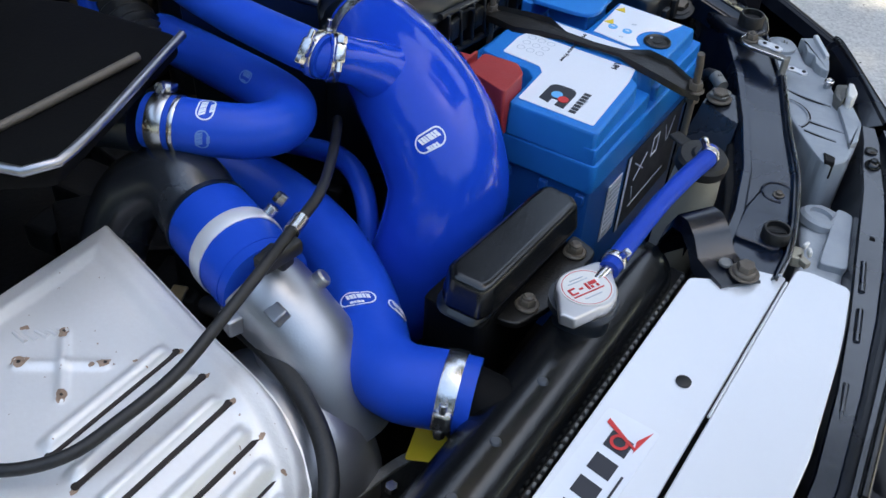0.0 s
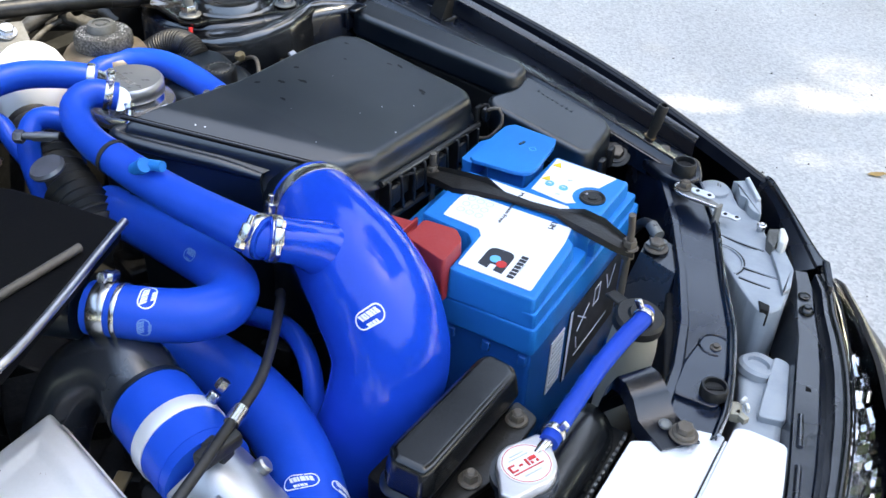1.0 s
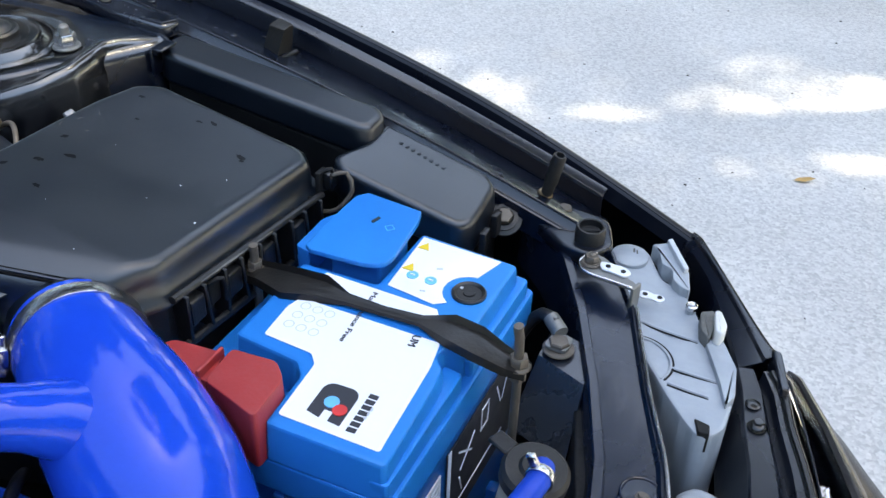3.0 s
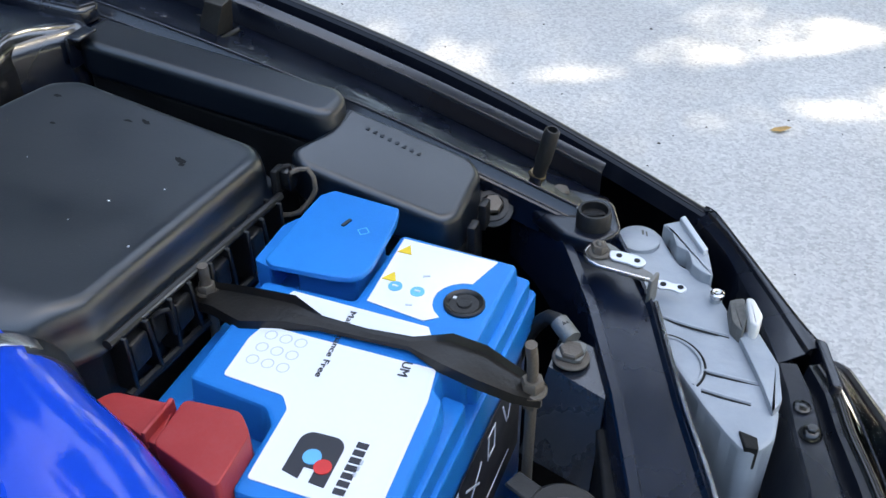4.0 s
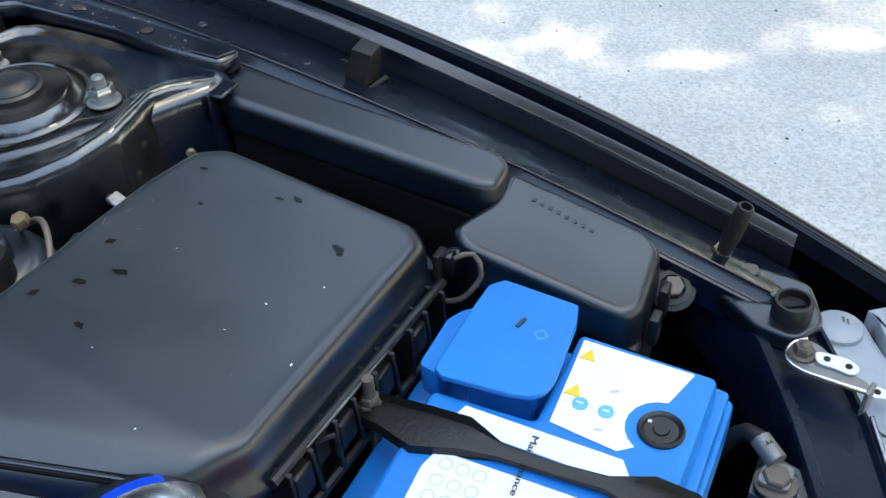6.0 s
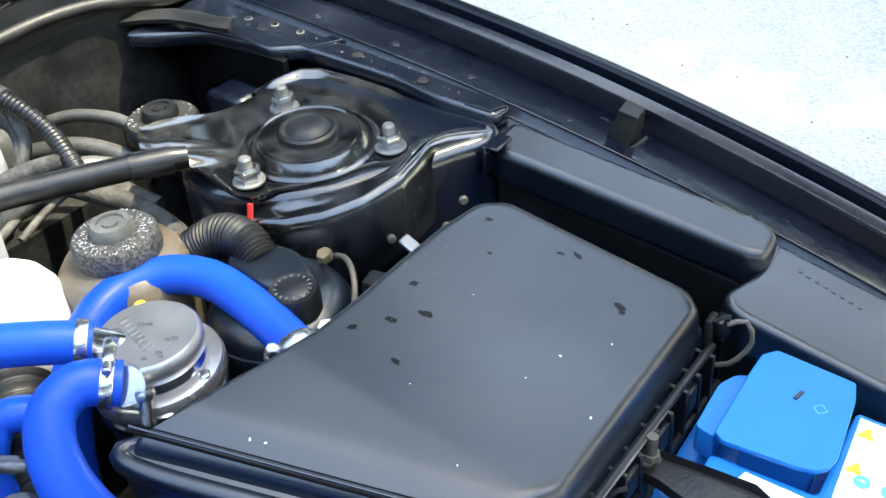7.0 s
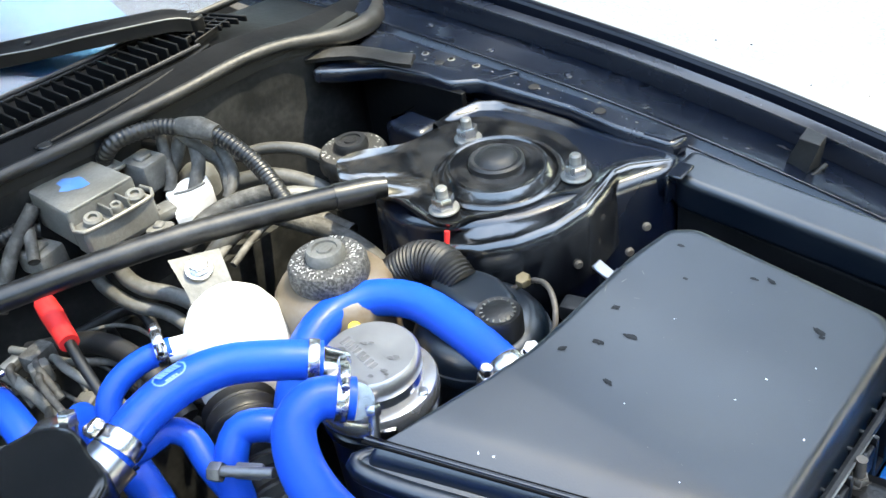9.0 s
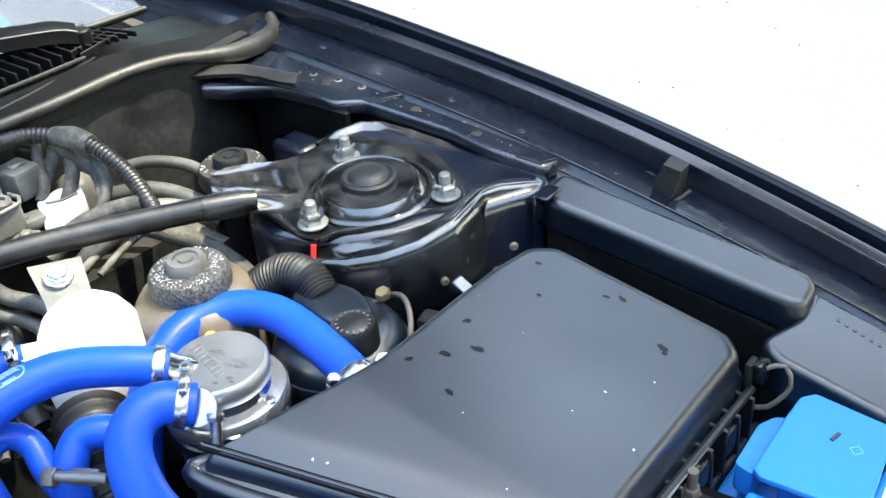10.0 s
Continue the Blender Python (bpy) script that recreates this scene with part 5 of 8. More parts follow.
part("sticker", moved(flat(fillet([(-0.075, -0.021), (0.075, -0.021), (0.075, 0.016), (-0.075, 0.016)], 0.004, 3), 0), sm), "label", plates, "white sticker with black and red shapes")
for j in range(5):
    x = -0.052 + j * 0.021
    part("sticker_shape", moved(prism([(x - 0.007, -0.010), (x + 0.007, -0.010), (x + 0.009, 0.006), (x - 0.005, 0.006)], 0.0007, 0.0011, 0), sm), "ink", plates)
part("sticker_swoosh", moved(join(prism([(-0.050, 0.0085), (-0.072, 0.0120), (-0.060, 0.0065)], 0.0007, 0.0012, 0), prism([(-0.066, -0.016), (-0.062, -0.016), (-0.052, 0.008), (-0.054, 0.008)], 0.0012, 0.0016, 0)), sm), "ink_red", plates)
part("sticker_ring", moved(annulus(0.0040, 0.0062, (-0.052, -0.002), 0.0018, 20), sm), "ink_red", plates)
part("sticker_line", moved(flat([(-0.03, 0.011), (0.06, 0.011), (0.06, 0.0125), (-0.03, 0.0125)], 0.0007), sm), "ink", plates)

# radiator bracket
rb = thing("radiator_bracket", (0.1, 0.0, 0.75), "black pressed radiator bracket with one bolt", "bracket")
arch = []
for s, z in ((0.0, 0.735), (0.10, 0.772), (0.22, 0.792), (0.36, 0.794), (0.5, 0.786), (0.62, 0.772), (0.8, 0.770), (1.0, 0.769)):
    a, b = Vector((0.058, 0.004, 0)).lerp(Vector((0.126, -0.036, 0)), s), Vector((0.078, 0.036, 0)).lerp(Vector((0.152, -0.008, 0)), s)
    arch.append([(a.x, a.y, z - 0.012), (*a.lerp(b, 0.08).xy, z), (*a.lerp(b, 0.92).xy, z), (b.x, b.y, z - 0.012)])
part("strap", thick(loft(arch), 0.002), "paint_inner", rb, "black pressed strap", 50)
part("bolt_head", join(disc(0.0115, 0.002, (0.137, -0.012, 0.7705), (0, 0, 1), 0.0006), lathe([(0.0095, 0), (0.0095, 0.001), (0.0085, 0.0025), (0.0075, 0.003)], (0.137, -0.012, 0.7725)), hexnut(0.0072, 0.007, (0.137, -0.012, 0.7735))), "rusty_steel", rb)
part("washer_hole", disc(0.0052, 0.0012, (0.1215, -0.0115, 0.7725)), "alloy", rb)

yc = thing("wiring_clip", (0.163, 0.047, 0.745), "small yellowed plastic wiring clip beside the headlamp rail", "clip")
part("body", join(box((0.162, 0.048, 0.758), (0.010, 0.016, 0.010), 0.002, 2, Matrix.Rotation(0.3, 4, "Z")), box((0.168, 0.043, 0.760), (0.012, 0.006, 0.006), 0.001, 2, Matrix.Rotation(-0.5, 4, "Z"))), "bottle", yc)
part("barb", join(box((0.170, 0.049, 0.766), (0.003, 0.007, 0.006), 0.0008, 1, Matrix.Rotation(0.5, 4, "Z")), box((0.165, 0.056, 0.766), (0.003, 0.007, 0.005), 0.0008, 1, Matrix.Rotation(-0.3, 4, "Z"))), "pale", yc, "paler barb")

# ---- washer bottle, overflow hose ----
wb = thing("overflow_bottle", (0.066, 0.062, 0.62), "yellowed plastic overflow bottle with a black lid", "bottle")
part("bottle", lathe([(0.016, -0.16), (0.0205, -0.14), (0.021, -0.03), (0.019, -0.008)], (0.066, 0.060, 0.802), (0.05, 0.0, 1), 28), "bottle", wb)
part("lid", lathe([(0.0215, -0.008), (0.0215, 0.0), (0.019, 0.003), (0.011, 0.0035), (0.009, 0.006), (0, 0.006)], (0.066, 0.062, 0.804), (0.12, -0.05, 1), 36), "rubber", wb, "dull black lid")
part("lid_tab", box((0.041, 0.071, 0.808), (0.016, 0.012, 0.003), 0.001, 1, Matrix.Rotation(-0.4, 4, "Z")), "rubber", wb)
oh = thing("overflow_hose", (0.06, -0.02, 0.8), "thin blue silicone overflow hose with small clips", "hose")
ov = Tube([(0.0625, -0.104, 0.802), (0.0620, -0.088, 0.803), (0.0625, -0.055, 0.806), (0.0635, -0.016, 0.808), (0.068, 0.023, 0.812), (0.073, 0.046, 0.816), (0.071, 0.058, 0.814)], 0.0075, 64, 0.003)
part("hose", ov.mesh(), "silicone_dull", oh, sharp=60)
for s, w in ((0.010, (0.6, -0.3, 1)), (ov.length - 0.010, (-0.5, 0, 1))):
    b = part("clip", ov.band(s, 0.006, 0.0012, 24), "steel", oh, "small steel spring clip")
    c, t, a_, b_, r = ov.at(s)
    w = (Vector(w) - t * Vector(w).dot(t)).normalized()
    part("clip_ears", box(c + w * (r + 0.005), (0.004, 0.006, 0.010), 0.001, 1, aim((0, 0, 0), w)), "steel", b)
part("neck_stub", tube([(0.060, -0.118, 0.799), (0.0625, -0.098, 0.802)], 0.005, 14), "steel", oh)

# ---- relay box ----
rx = thing("relay_box", (-0.008, -0.13, 0.76), "shiny black relay box on a bracket beside the radiator", "relay box")
cover = [(-0.026, -0.176), (-0.018, -0.062), (-0.012, -0.055), (0.008, -0.057), (0.016, -0.065), (0.011, -0.176), (0.008, -0.185), (-0.017, -0.186)]
part("cover", prism(fillet(cover, 0.004, 3), 0.786, lambda x, y: 0.814, 0.0055, 4, grow=0.006), "gloss", rx, "glossy black cover with rounded edges")
part("skirt", prism(fillet([(x - 0.003, y) for x, y in cover], 0.005, 3), 0.781, 0.7895, 0.0025, 2, grow=0.008), "plastic", rx, "lower half with a narrow lip")
part("base", prism(fillet([(-0.040, -0.186), (-0.034, -0.056), (0.006, -0.046), (0.012, -0.190)], 0.006, 3), 0.70, 0.782, 0.003, 2), "void", rx)
part("bracket", prism(fillet([(0.008, -0.168), (0.026, -0.164), (0.036, -0.135), (0.036, -0.06), (0.012, -0.052)], 0.006, 3), 0.768, 0.774, 0.0015), "hold", rx, "rusty black bracket")
for x, y in ((0.023, -0.072), (0.022, -0.143)):
    part("bolt", join(disc(0.0090, 0.002, (x, y, 0.774)), hexnut(0.0060, 0.006, (x, y, 0.776)), disc(0.0042, 0.003, (x, y, 0.7815))), "rusty_steel", rx, "rusty mounting bolt")

# ---- battery ----
bat = thing("battery", (-0.09, 0.115, 0.60), "bright blue car battery with white labels", "battery")
part("case", prism(fillet([(-0.171, 0.004), (-0.004, 0.004), (-0.004, 0.228), (-0.171, 0.228)], 0.004, 3), 0.60, 0.775, 0.0015, 1), "battery_dark", bat, "darker blue case")
part("lid", prism(fillet([(-0.1745, 0.0), (0.0, 0.0), (0.0, 0.232), (-0.1745, 0.232)], 0.005, 3), 0.772, 0.800, 0.002, 2), "battery", bat, "bright blue stepped lid")
top = [(-0.005, 0.004), (-0.0095, 0.081), (-0.012, 0.094), (-0.020, 0.100), (-0.020, 0.114), (-0.010, 0.118), (-0.010, 0.217), (-0.090, 0.221), (-0.090, 0.150), (-0.150, 0.148), (-0.147, 0.060), (-0.097, 0.056), (-0.088, 0.046), (-0.085, 0.002)]
part("lid_top", prism(fillet(top, 0.003, 2), 0.799, 0.829, 0.0022, 2, grow=0.003), "battery", bat)
lab1 = [(-0.013, 0.012), (-0.0185, 0.090), (-0.023, 0.113), (-0.129, 0.1115), (-0.132, 0.099), (-0.130, 0.068), (-0.092, 0.066), (-0.085, 0.058), (-0.0815, 0.011)]
part("lid_step", prism(fillet([(-0.0025, 0.002), (-0.0035, 0.108), (-0.018, 0.110), (-0.016, 0.002)], 0.002, 2), 0.799, 0.8150, 0.0015, 2), "battery", bat, "lower ledge of the lid")
part("lid_step", prism(fillet([(-0.0030, 0.122), (-0.0030, 0.224), (-0.018, 0.226), (-0.018, 0.120)], 0.002, 2), 0.799, 0.8140, 0.0015, 2), "battery", bat, "lower ledge of the lid")
part("near_label", flat(fillet(lab1, 0.002, 2), 0.8292), "label", bat, "white printed label")
part("middle_label", flat([(-0.030, 0.129), (-0.040, 0.1435), (-0.128, 0.1445), (-0.133, 0.130)], 0.8292), "label", bat)
far = [(-0.022, 0.2145), (-0.0865, 0.2165), (-0.083, 0.152), (-0.045, 0.1475)]
far += [(-0.028 + 0.019 * math.cos(a), 0.170 + 0.019 * math.sin(a)) for a in np.linspace(radians(240), radians(95), 9)]
part("far_label", flat(far, 0.8292), "label", bat, "white warning label")
# maker's mark on the near label: a dark arch with a pale blue and a red dot
lm = T((-0.0560, 0.0345, 0.8298)) @ Matrix.Rotation(radians(3), 4, "Z")
arch_poly = [(-0.0125, -0.0125), (-0.0030, -0.0150), (-0.0030, -0.0075), (0.0030, -0.0075), (0.0030, -0.0155), (0.0115, -0.0165)]
arch_poly += [(0.0115 - 0.007 * (1 - math.cos(a)), 0.0075 + 0.007 * math.sin(a)) for a in np.linspace(0, math.pi / 2, 6)]
arch_poly += [(-0.0055 - 0.007 * math.sin(a), 0.0075 + 0.007 * math.cos(a)) for a in np.linspace(0, math.pi / 2, 6)]
part("mark", moved(flat(arch_poly, 0), lm), "ink", bat, "dark arch-shaped mark")
part("mark_dot_blue", moved(flat(disc_poly((-0.0015, -0.0010), 0.0048), 0.0006), lm), "ink_blue", bat)
part("mark_dot_red", moved(flat(disc_poly((0.0062, -0.0055), 0.0046), 0.0008), lm), "ink_red", bat)
bars = bmesh.new()
for j in range(7):
    bars = join(bars, flat([(0.0165, -0.018 + j * 0.0050), (0.0225, -0.018 + j * 0.0050), (0.0225, -0.0146 + j * 0.0050), (0.0165, -0.0146 + j * 0.0050)], 0))
part("mark_bars", moved(bars, lm), "ink", bat)
part("lettering", lettering("Maintenance Free", 0.0052, T((-0.0850, 0.1120, 0.8302)) @ Matrix.Rotation(radians(-85), 4, "Z") @ Matrix.Diagonal((1.5, 1.0, 1.0, 1.0))), "ink", bat)
for j in range(9):
    x, y = -0.121 + (j % 3) * 0.0095, 0.084 + (j // 3) * 0.0105
    part("symbol", annulus(0.0030, 0.0038, (x, y), 0.8299), "ink_grey", bat)
part("label_word_end", lettering("UM", 0.0080, T((-0.0415, 0.1065, 0.8302)) @ Matrix.Rotation(radians(-85), 4, "Z")), "ink", bat)
part("small_print", join(*[flat([(-0.034, 0.030 + 0.0040 * k), (-0.0325, 0.030 + 0.0040 * k), (-0.0325, 0.0325 + 0.0040 * k), (-0.034, 0.0325 + 0.0040 * k)], 0.8298) for k in range(3)]), "ink_grey", bat)
for x, y in ((-0.0800, 0.2055), (-0.0785, 0.1775)):
    part("warning_triangle", join(flat([(x - 0.0048, y - 0.0036), (x + 0.0048, y - 0.0036), (x + 0.0004, y + 0.0052)], 0.8298)), "yellow", bat)
for x, y in ((-0.0725, 0.170), (-0.058, 0.170)):
    part("warning_disc", flat(disc_poly((x, y), 0.0044, 20), 0.8298), "ink_blue", bat)
    part("sign_stroke", flat([(x - 0.0018, y - 0.0005), (x + 0.0018, y - 0.0005), (x + 0.0018, y + 0.0005), (x - 0.0018, y + 0.0005)], 0.8304), "label", bat)
for poly in ([(-0.060, 0.184), (-0.056, 0.186), (-0.0565, 0.1872), (-0.0605, 0.1852)], [(-0.060, 0.156), (-0.056, 0.157), (-0.0562, 0.158), (-0.0602, 0.157)], [(-0.036, 0.172), (-0.034, 0.172), (-0.034, 0.174), (-0.036, 0.174)]):
    part("warning_mark", flat(poly, 0.8298), "ink_grey", bat)
part("vent_plug", lathe([(0.0125, 0), (0.0125, 0.002), (0.0115, 0.003), (0.0095, 0.002), (0.009, 0.0012), (0.0045, 0.0012), (0.004, 0.0022), (0, 0.0022)], (-0.028, 0.170, 0.8285), (0, 0, 1), 32), "plastic_dusty", bat, "round dark vent plug")
part("side_label", box((-0.0028, 0.063, 0.718), (0.001, 0.028, 0.062), 0.0, 1), "label", bat, "white label with fine bars")
bars = bmesh.new()
for j in range(9):
    bars = join(bars, box((-0.0021, 0.063, 0.694 + j * 0.006), (0.0006, 0.021, 0.002), 0.0, 1))
part("side_label_bars", bars, "ink_grey", bat)
part("side_sticker", box((-0.0030, 0.150, 0.715), (0.0008, 0.126, 0.085), 0.0, 1), "ink", bat, "black side sticker with white strokes")
strokes = box((-0.0024, 0.0905, 0.715), (0.0006, 0.005, 0.085), 0.0, 1)
for y, z, l, a in ((0.118, 0.733, 0.030, 0.9), (0.122, 0.730, 0.030, -0.9), (0.112, 0.705, 0.018, 0.3), (0.146, 0.738, 0.022, 0.0), (0.158, 0.738, 0.022, 0.0), (0.152, 0.728, 0.014, 1.57), (0.152, 0.748, 0.014, 1.57), (0.178, 0.737, 0.024, 0.4), (0.190, 0.737, 0.024, -0.4), (0.150, 0.690, 0.08, 1.57)):
    strokes = join(strokes, box((-0.0024, y, z), (0.0006, 0.0016, l), 0.0, 1, Matrix.Rotation(a, 4, "X")))
part("side_stroke", strokes, "logo", bat)
for j in range(6):
    part("base_rib", box((0.000, 0.040 + j * 0.034, 0.622), (0.010, 0.012, 0.030), 0.003, 2), "battery_dark", bat)
for j in range(5):
    part("case_rib", box((-0.150 + j * 0.035, 0.003, 0.762), (0.008, 0.004, 0.010), 0.001, 1), "battery_dark", bat)
# blue terminal cover, red terminal cover
bcap = [(-0.151, 0.205), (-0.150, 0.225), (-0.143, 0.233), (-0.095, 0.229), (-0.091, 0.215), (-0.087, 0.170), (-0.089, 0.160), (-0.095, 0.1545), (-0.105, 0.152), (-0.145, 0.149), (-0.151, 0.153)]
part("terminal_cover", prism(fillet(bcap, 0.0014, 2), lambda x, y: 0.8375, lambda x, y: 0.8425 + 0.02 * (y - 0.19), 0.0010, 2), "battery", bat, "sky-blue flip terminal cover")
part("cover_base", prism(fillet([(-0.140, 0.168), (-0.142, 0.214), (-0.136, 0.222), (-0.100, 0.218), (-0.097, 0.166)], 0.003, 2), 0.80, 0.8380, 0.001, 1), "battery", bat)
part("side_flap", prism(fillet([(-0.152, 0.158), (-0.165, 0.161), (-0.166, 0.200), (-0.160, 0.212), (-0.152, 0.216)], 0.003, 3), 0.81, lambda x, y: 0.831, 0.003, 3), "battery", bat, "rounded side flap of the terminal cover")
part("cover_slot", box((-0.120, 0.2025, 0.8432), (0.0022, 0.008, 0.0012), 0.0, 1, Matrix.Rotation(-0.25, 4, "Z")), "ink", bat)
part("cover_stamp", annulus(0.0036, 0.0044, (-0.106, 0.198), 0.8432, 4), "ink_blue", bat)
red = thing("positive_terminal_cover", (-0.13, 0.02, 0.80), "faded red plastic cover over the positive battery terminal", "terminal cover")
part("cover", prism(fillet([(-0.128, 0.004), (-0.130, 0.035), (-0.099, 0.038), (-0.087, 0.027), (-0.0845, -0.008)], 0.004, 3), 0.800, lambda x, y: 0.843, 0.0022, 3, grow=0.0015), "red", red)
part("cable_sleeve", prism(fillet([(-0.180, 0.018), (-0.173, 0.031), (-0.136, 0.034), (-0.128, 0.006), (-0.150, 0.013)], 0.005, 3), 0.812, lambda x, y: 0.838 + 0.03 * (x + 0.13), 0.005, 4), "red", red)
part("hinge_rib", box((-0.136, 0.020, 0.838), (0.003, 0.026, 0.012), 0.0012, 2), "red", red)

# hold-down
hold = thing("battery_clamp", (-0.07, 0.125, 0.83), "worn black steel battery clamp bar with rusty hook bolts", "battery clamp")
rows = []
for x, yc, w, z, tilt in ((-0.186, 0.122, 0.020, 0.829, 0.0), (-0.166, 0.121, 0.024, 0.8315, 0.0), (-0.142, 0.117, 0.034, 0.834, 0.05), (-0.118, 0.121, 0.024, 0.8345, 0.2), (-0.098, 0.1205, 0.011, 0.834, 0.3), (-0.070, 0.1210, 0.009, 0.834, 0.35), (-0.042, 0.1225, 0.010, 0.835, 0.3), (-0.020, 0.121, 0.026, 0.836, 0.2), (0.000, 0.120, 0.030, 0.834, 0.1), (0.022, 0.119, 0.022, 0.828, 0.0), (0.036, 0.121, 0.016, 0.824, 0.0)):
    w *= 0.78
    k = min(1.0, w / 0.018)
    rows.append([(x, yc - w / 2, z - 0.006 * k), (x, yc - w / 2 + 0.0015 * k, z), (x, yc, z + 0.001 * k), (x, yc + w / 2 - 0.002 * k, z + tilt * 0.004 * k), (x, yc + w / 2, z + (0.004 + tilt * 0.01) * k * k), (x, yc + w / 2 + 0.001, z - 0.003 * k)])
part("bar", thick(loft(rows), 0.0018), "hold", hold, "worn black pressed steel bar", 50)
part("hook_bolt", tube([(0.028, 0.127, 0.62), (0.029, 0.122, 0.82), (0.028, 0.118, 0.861)], 0.0033, 10), "rusty_steel", hold, "rusty hook bolt")
part("hook_bolt", tube([(-0.176, 0.125, 0.65), (-0.176, 0.125, 0.850)], 0.0033, 10), "rusty_steel", hold, "rusty hook bolt")
part("wing_nut", join(hexnut(0.0065, 0.007, (0.029, 0.122, 0.826)), disc(0.0085, 0.002, (0.029, 0.122, 0.824)), hexnut(0.0060, 0.006, (0.029, 0.122, 0.8135))), "rusty_steel", hold, "rusty nut")
part("lock_nut", join(hexnut(0.0055, 0.005, (-0.176, 0.125, 0.8315)), disc(0.007, 0.0015, (-0.176, 0.125, 0.830))), "rusty_steel", hold)
# lead to the body earth beside the battery
lead = thing("earth_lead", (0.03, 0.205, 0.78), "black earth lead with a crimped terminal beside the battery", "cable")
part("cable", tube([(-0.02, 0.205, 0.70), (-0.005, 0.222, 0.76), (0.010, 0.226, 0.785), (0.024, 0.217, 0.787)], 0.005, 12), "rubber", lead)
part("terminal", join(tube([(0.018, 0.222, 0.787), (0.030, 0.212, 0.784)], 0.0062, 12), prism(fillet([(0.022, 0.196), (0.040, 0.196), (0.040, 0.214), (0.024, 0.214)], 0.004, 2), 0.779, 0.782, 0.0006)), "alloy", lead)
part("stay_bracket", thick(loft([[(0.012, 0.165, 0.72), (0.020, 0.195, 0.772), (0.020, 0.225, 0.776)], [(0.062, 0.150, 0.72), (0.060, 0.180, 0.772), (0.052, 0.215, 0.776)]]), 0.002), "pipe", front)

# ---- fuse box ----
fb = thing("fuse_box", (-0.23, 0.29, 0.75), "long stepped matt black fuse box beside the inner wing", "fuse box")
zf = lambda x, y: 0.888 + (-0.39 - x) * 0.118
part("rear_cover", prism(fillet([(-0.392, 0.296), (-0.392, 0.331), (-0.186, 0.330), (-0.176, 0.320), (-0.176, 0.296), (-0.186, 0.290), (-0.380, 0.288)], 0.008, 4), lambda x, y: zf(x, y) - 0.030, zf, 0.006, 4, grow=0.001), "plastic", fb, "narrow matt black cover")
zg = lambda x, y: 0.850 + (-0.18 - x) * 0.24
part("front_cover", prism(fillet([(-0.190, 0.256), (-0.178, 0.296), (-0.182, 0.330), (-0.082, 0.330), (-0.070, 0.318), (-0.066, 0.262), (-0.074, 0.250), (-0.176, 0.246)], 0.008, 4), lambda x, y: zg(x, y) - 0.032, zg, 0.007, 4, grow=0.002), "plastic", fb, "wide matt black cover")
part("base", prism(fillet([(-0.386, 0.293), (-0.386, 0.327), (-0.070, 0.327), (-0.063, 0.254), (-0.184, 0.249), (-0.188, 0.291)], 0.006, 3), 0.70, lambda x, y: (zf(x, y) if x < -0.18 else zg(x, y)) - 0.029, 0.003, 2), "plastic_dusty", fb)
for x, y in ((-0.064, 0.300), (-0.062, 0.272)):
    part("clip", box((x + 0.003, y, 0.800), (0.006, 0.012, 0.022), 0.0015, 2), "plastic_dusty", fb)
bars = bmesh.new()
for j in range(8):
    x = -0.156 + j * 0.0060
    bars = join(bars, box((x, 0.312 - 0.0006 * j, zg(x, 0) + 0.0002), (0.0030, 0.0036, 0.0006), 0.0001, 1))
part("moulded_marks", bars, "plastic", fb, "faint moulded characters")
part("end_bracket", join(box((-0.386, 0.290, 0.880), (0.003, 0.024, 0.026), 0.001, 1), box((-0.380, 0.290, 0.892), (0.012, 0.022, 0.003), 0.001, 1)), "paint_inner", fb)

# ---- air filter box ----
ab = thing("air_filter_box", (-0.28, 0.1, 0.65), "matt black moulded air filter box with dried water spots", "air filter box")
lid_poly = [(-0.188, 0.044), (-0.192, 0.226), (-0.204, 0.240), (-0.338, 0.236), (-0.352, 0.222), (-0.357, 0.182), (-0.3575, 0.138), (-0.3565, 0.093), (-0.357, 0.056), (-0.361, 0.034), (-0.364, 0.016), (-0.368, 0.004), (-0.372, -0.013), (-0.376, -0.030), (-0.382, -0.045), (-0.387, -0.054), (-0.384, -0.057), (-0.360, -0.0485), (-0.300, -0.027), (-0.240, -0.006), (-0.204, 0.016)]


def za(x, y):
    """The lid's top: it rises to the rear and falls to the battery side."""
    z = 0.885 + 0.115 * (-0.20 - x) - 0.115 * max(0, y - 0.035) * (1 - min(1, max(0, (-0.2 - x) / 0.15)) * 0.55)
    d = -0.0225 + (x + 0.36) * 0.335 - y
    return z - 0.18 * (d + math.sqrt(d * d + 0.000016))


top_in = fillet(lid_poly, 0.006, 3)
cx, cy = -0.28, 0.11
rows = []
sub = []
for p, q in zip(top_in, top_in[1:] + top_in[:1]):
    k = max(1, int(math.hypot(q[0] - p[0], q[1] - p[1]) / 0.006))
    sub += [(p[0] + (q[0] - p[0]) * j / k, p[1] + (q[1] - p[1]) * j / k) for j in range(k)]
for f, off, dz in [(k * 0.02, 0, 0) for k in range(48)] + [(0.955, 0, -0.0004), (0.97, 0, -0.001), (0.99, 0, -0.003), (1.002, 0, -0.007), (1.008, 0, -0.012), (1.012, 0, -0.026), (1.040, 0, -0.028), (1.042, 0, -0.034), (1.0, 0, -0.035)]:
    rows.append([(cx + (x - cx) * f, cy + (y - cy) * f, za(cx + (x - cx) * min(f, 1), cy + (y - cy) * min(f, 1)) + dz) for x, y in sub])
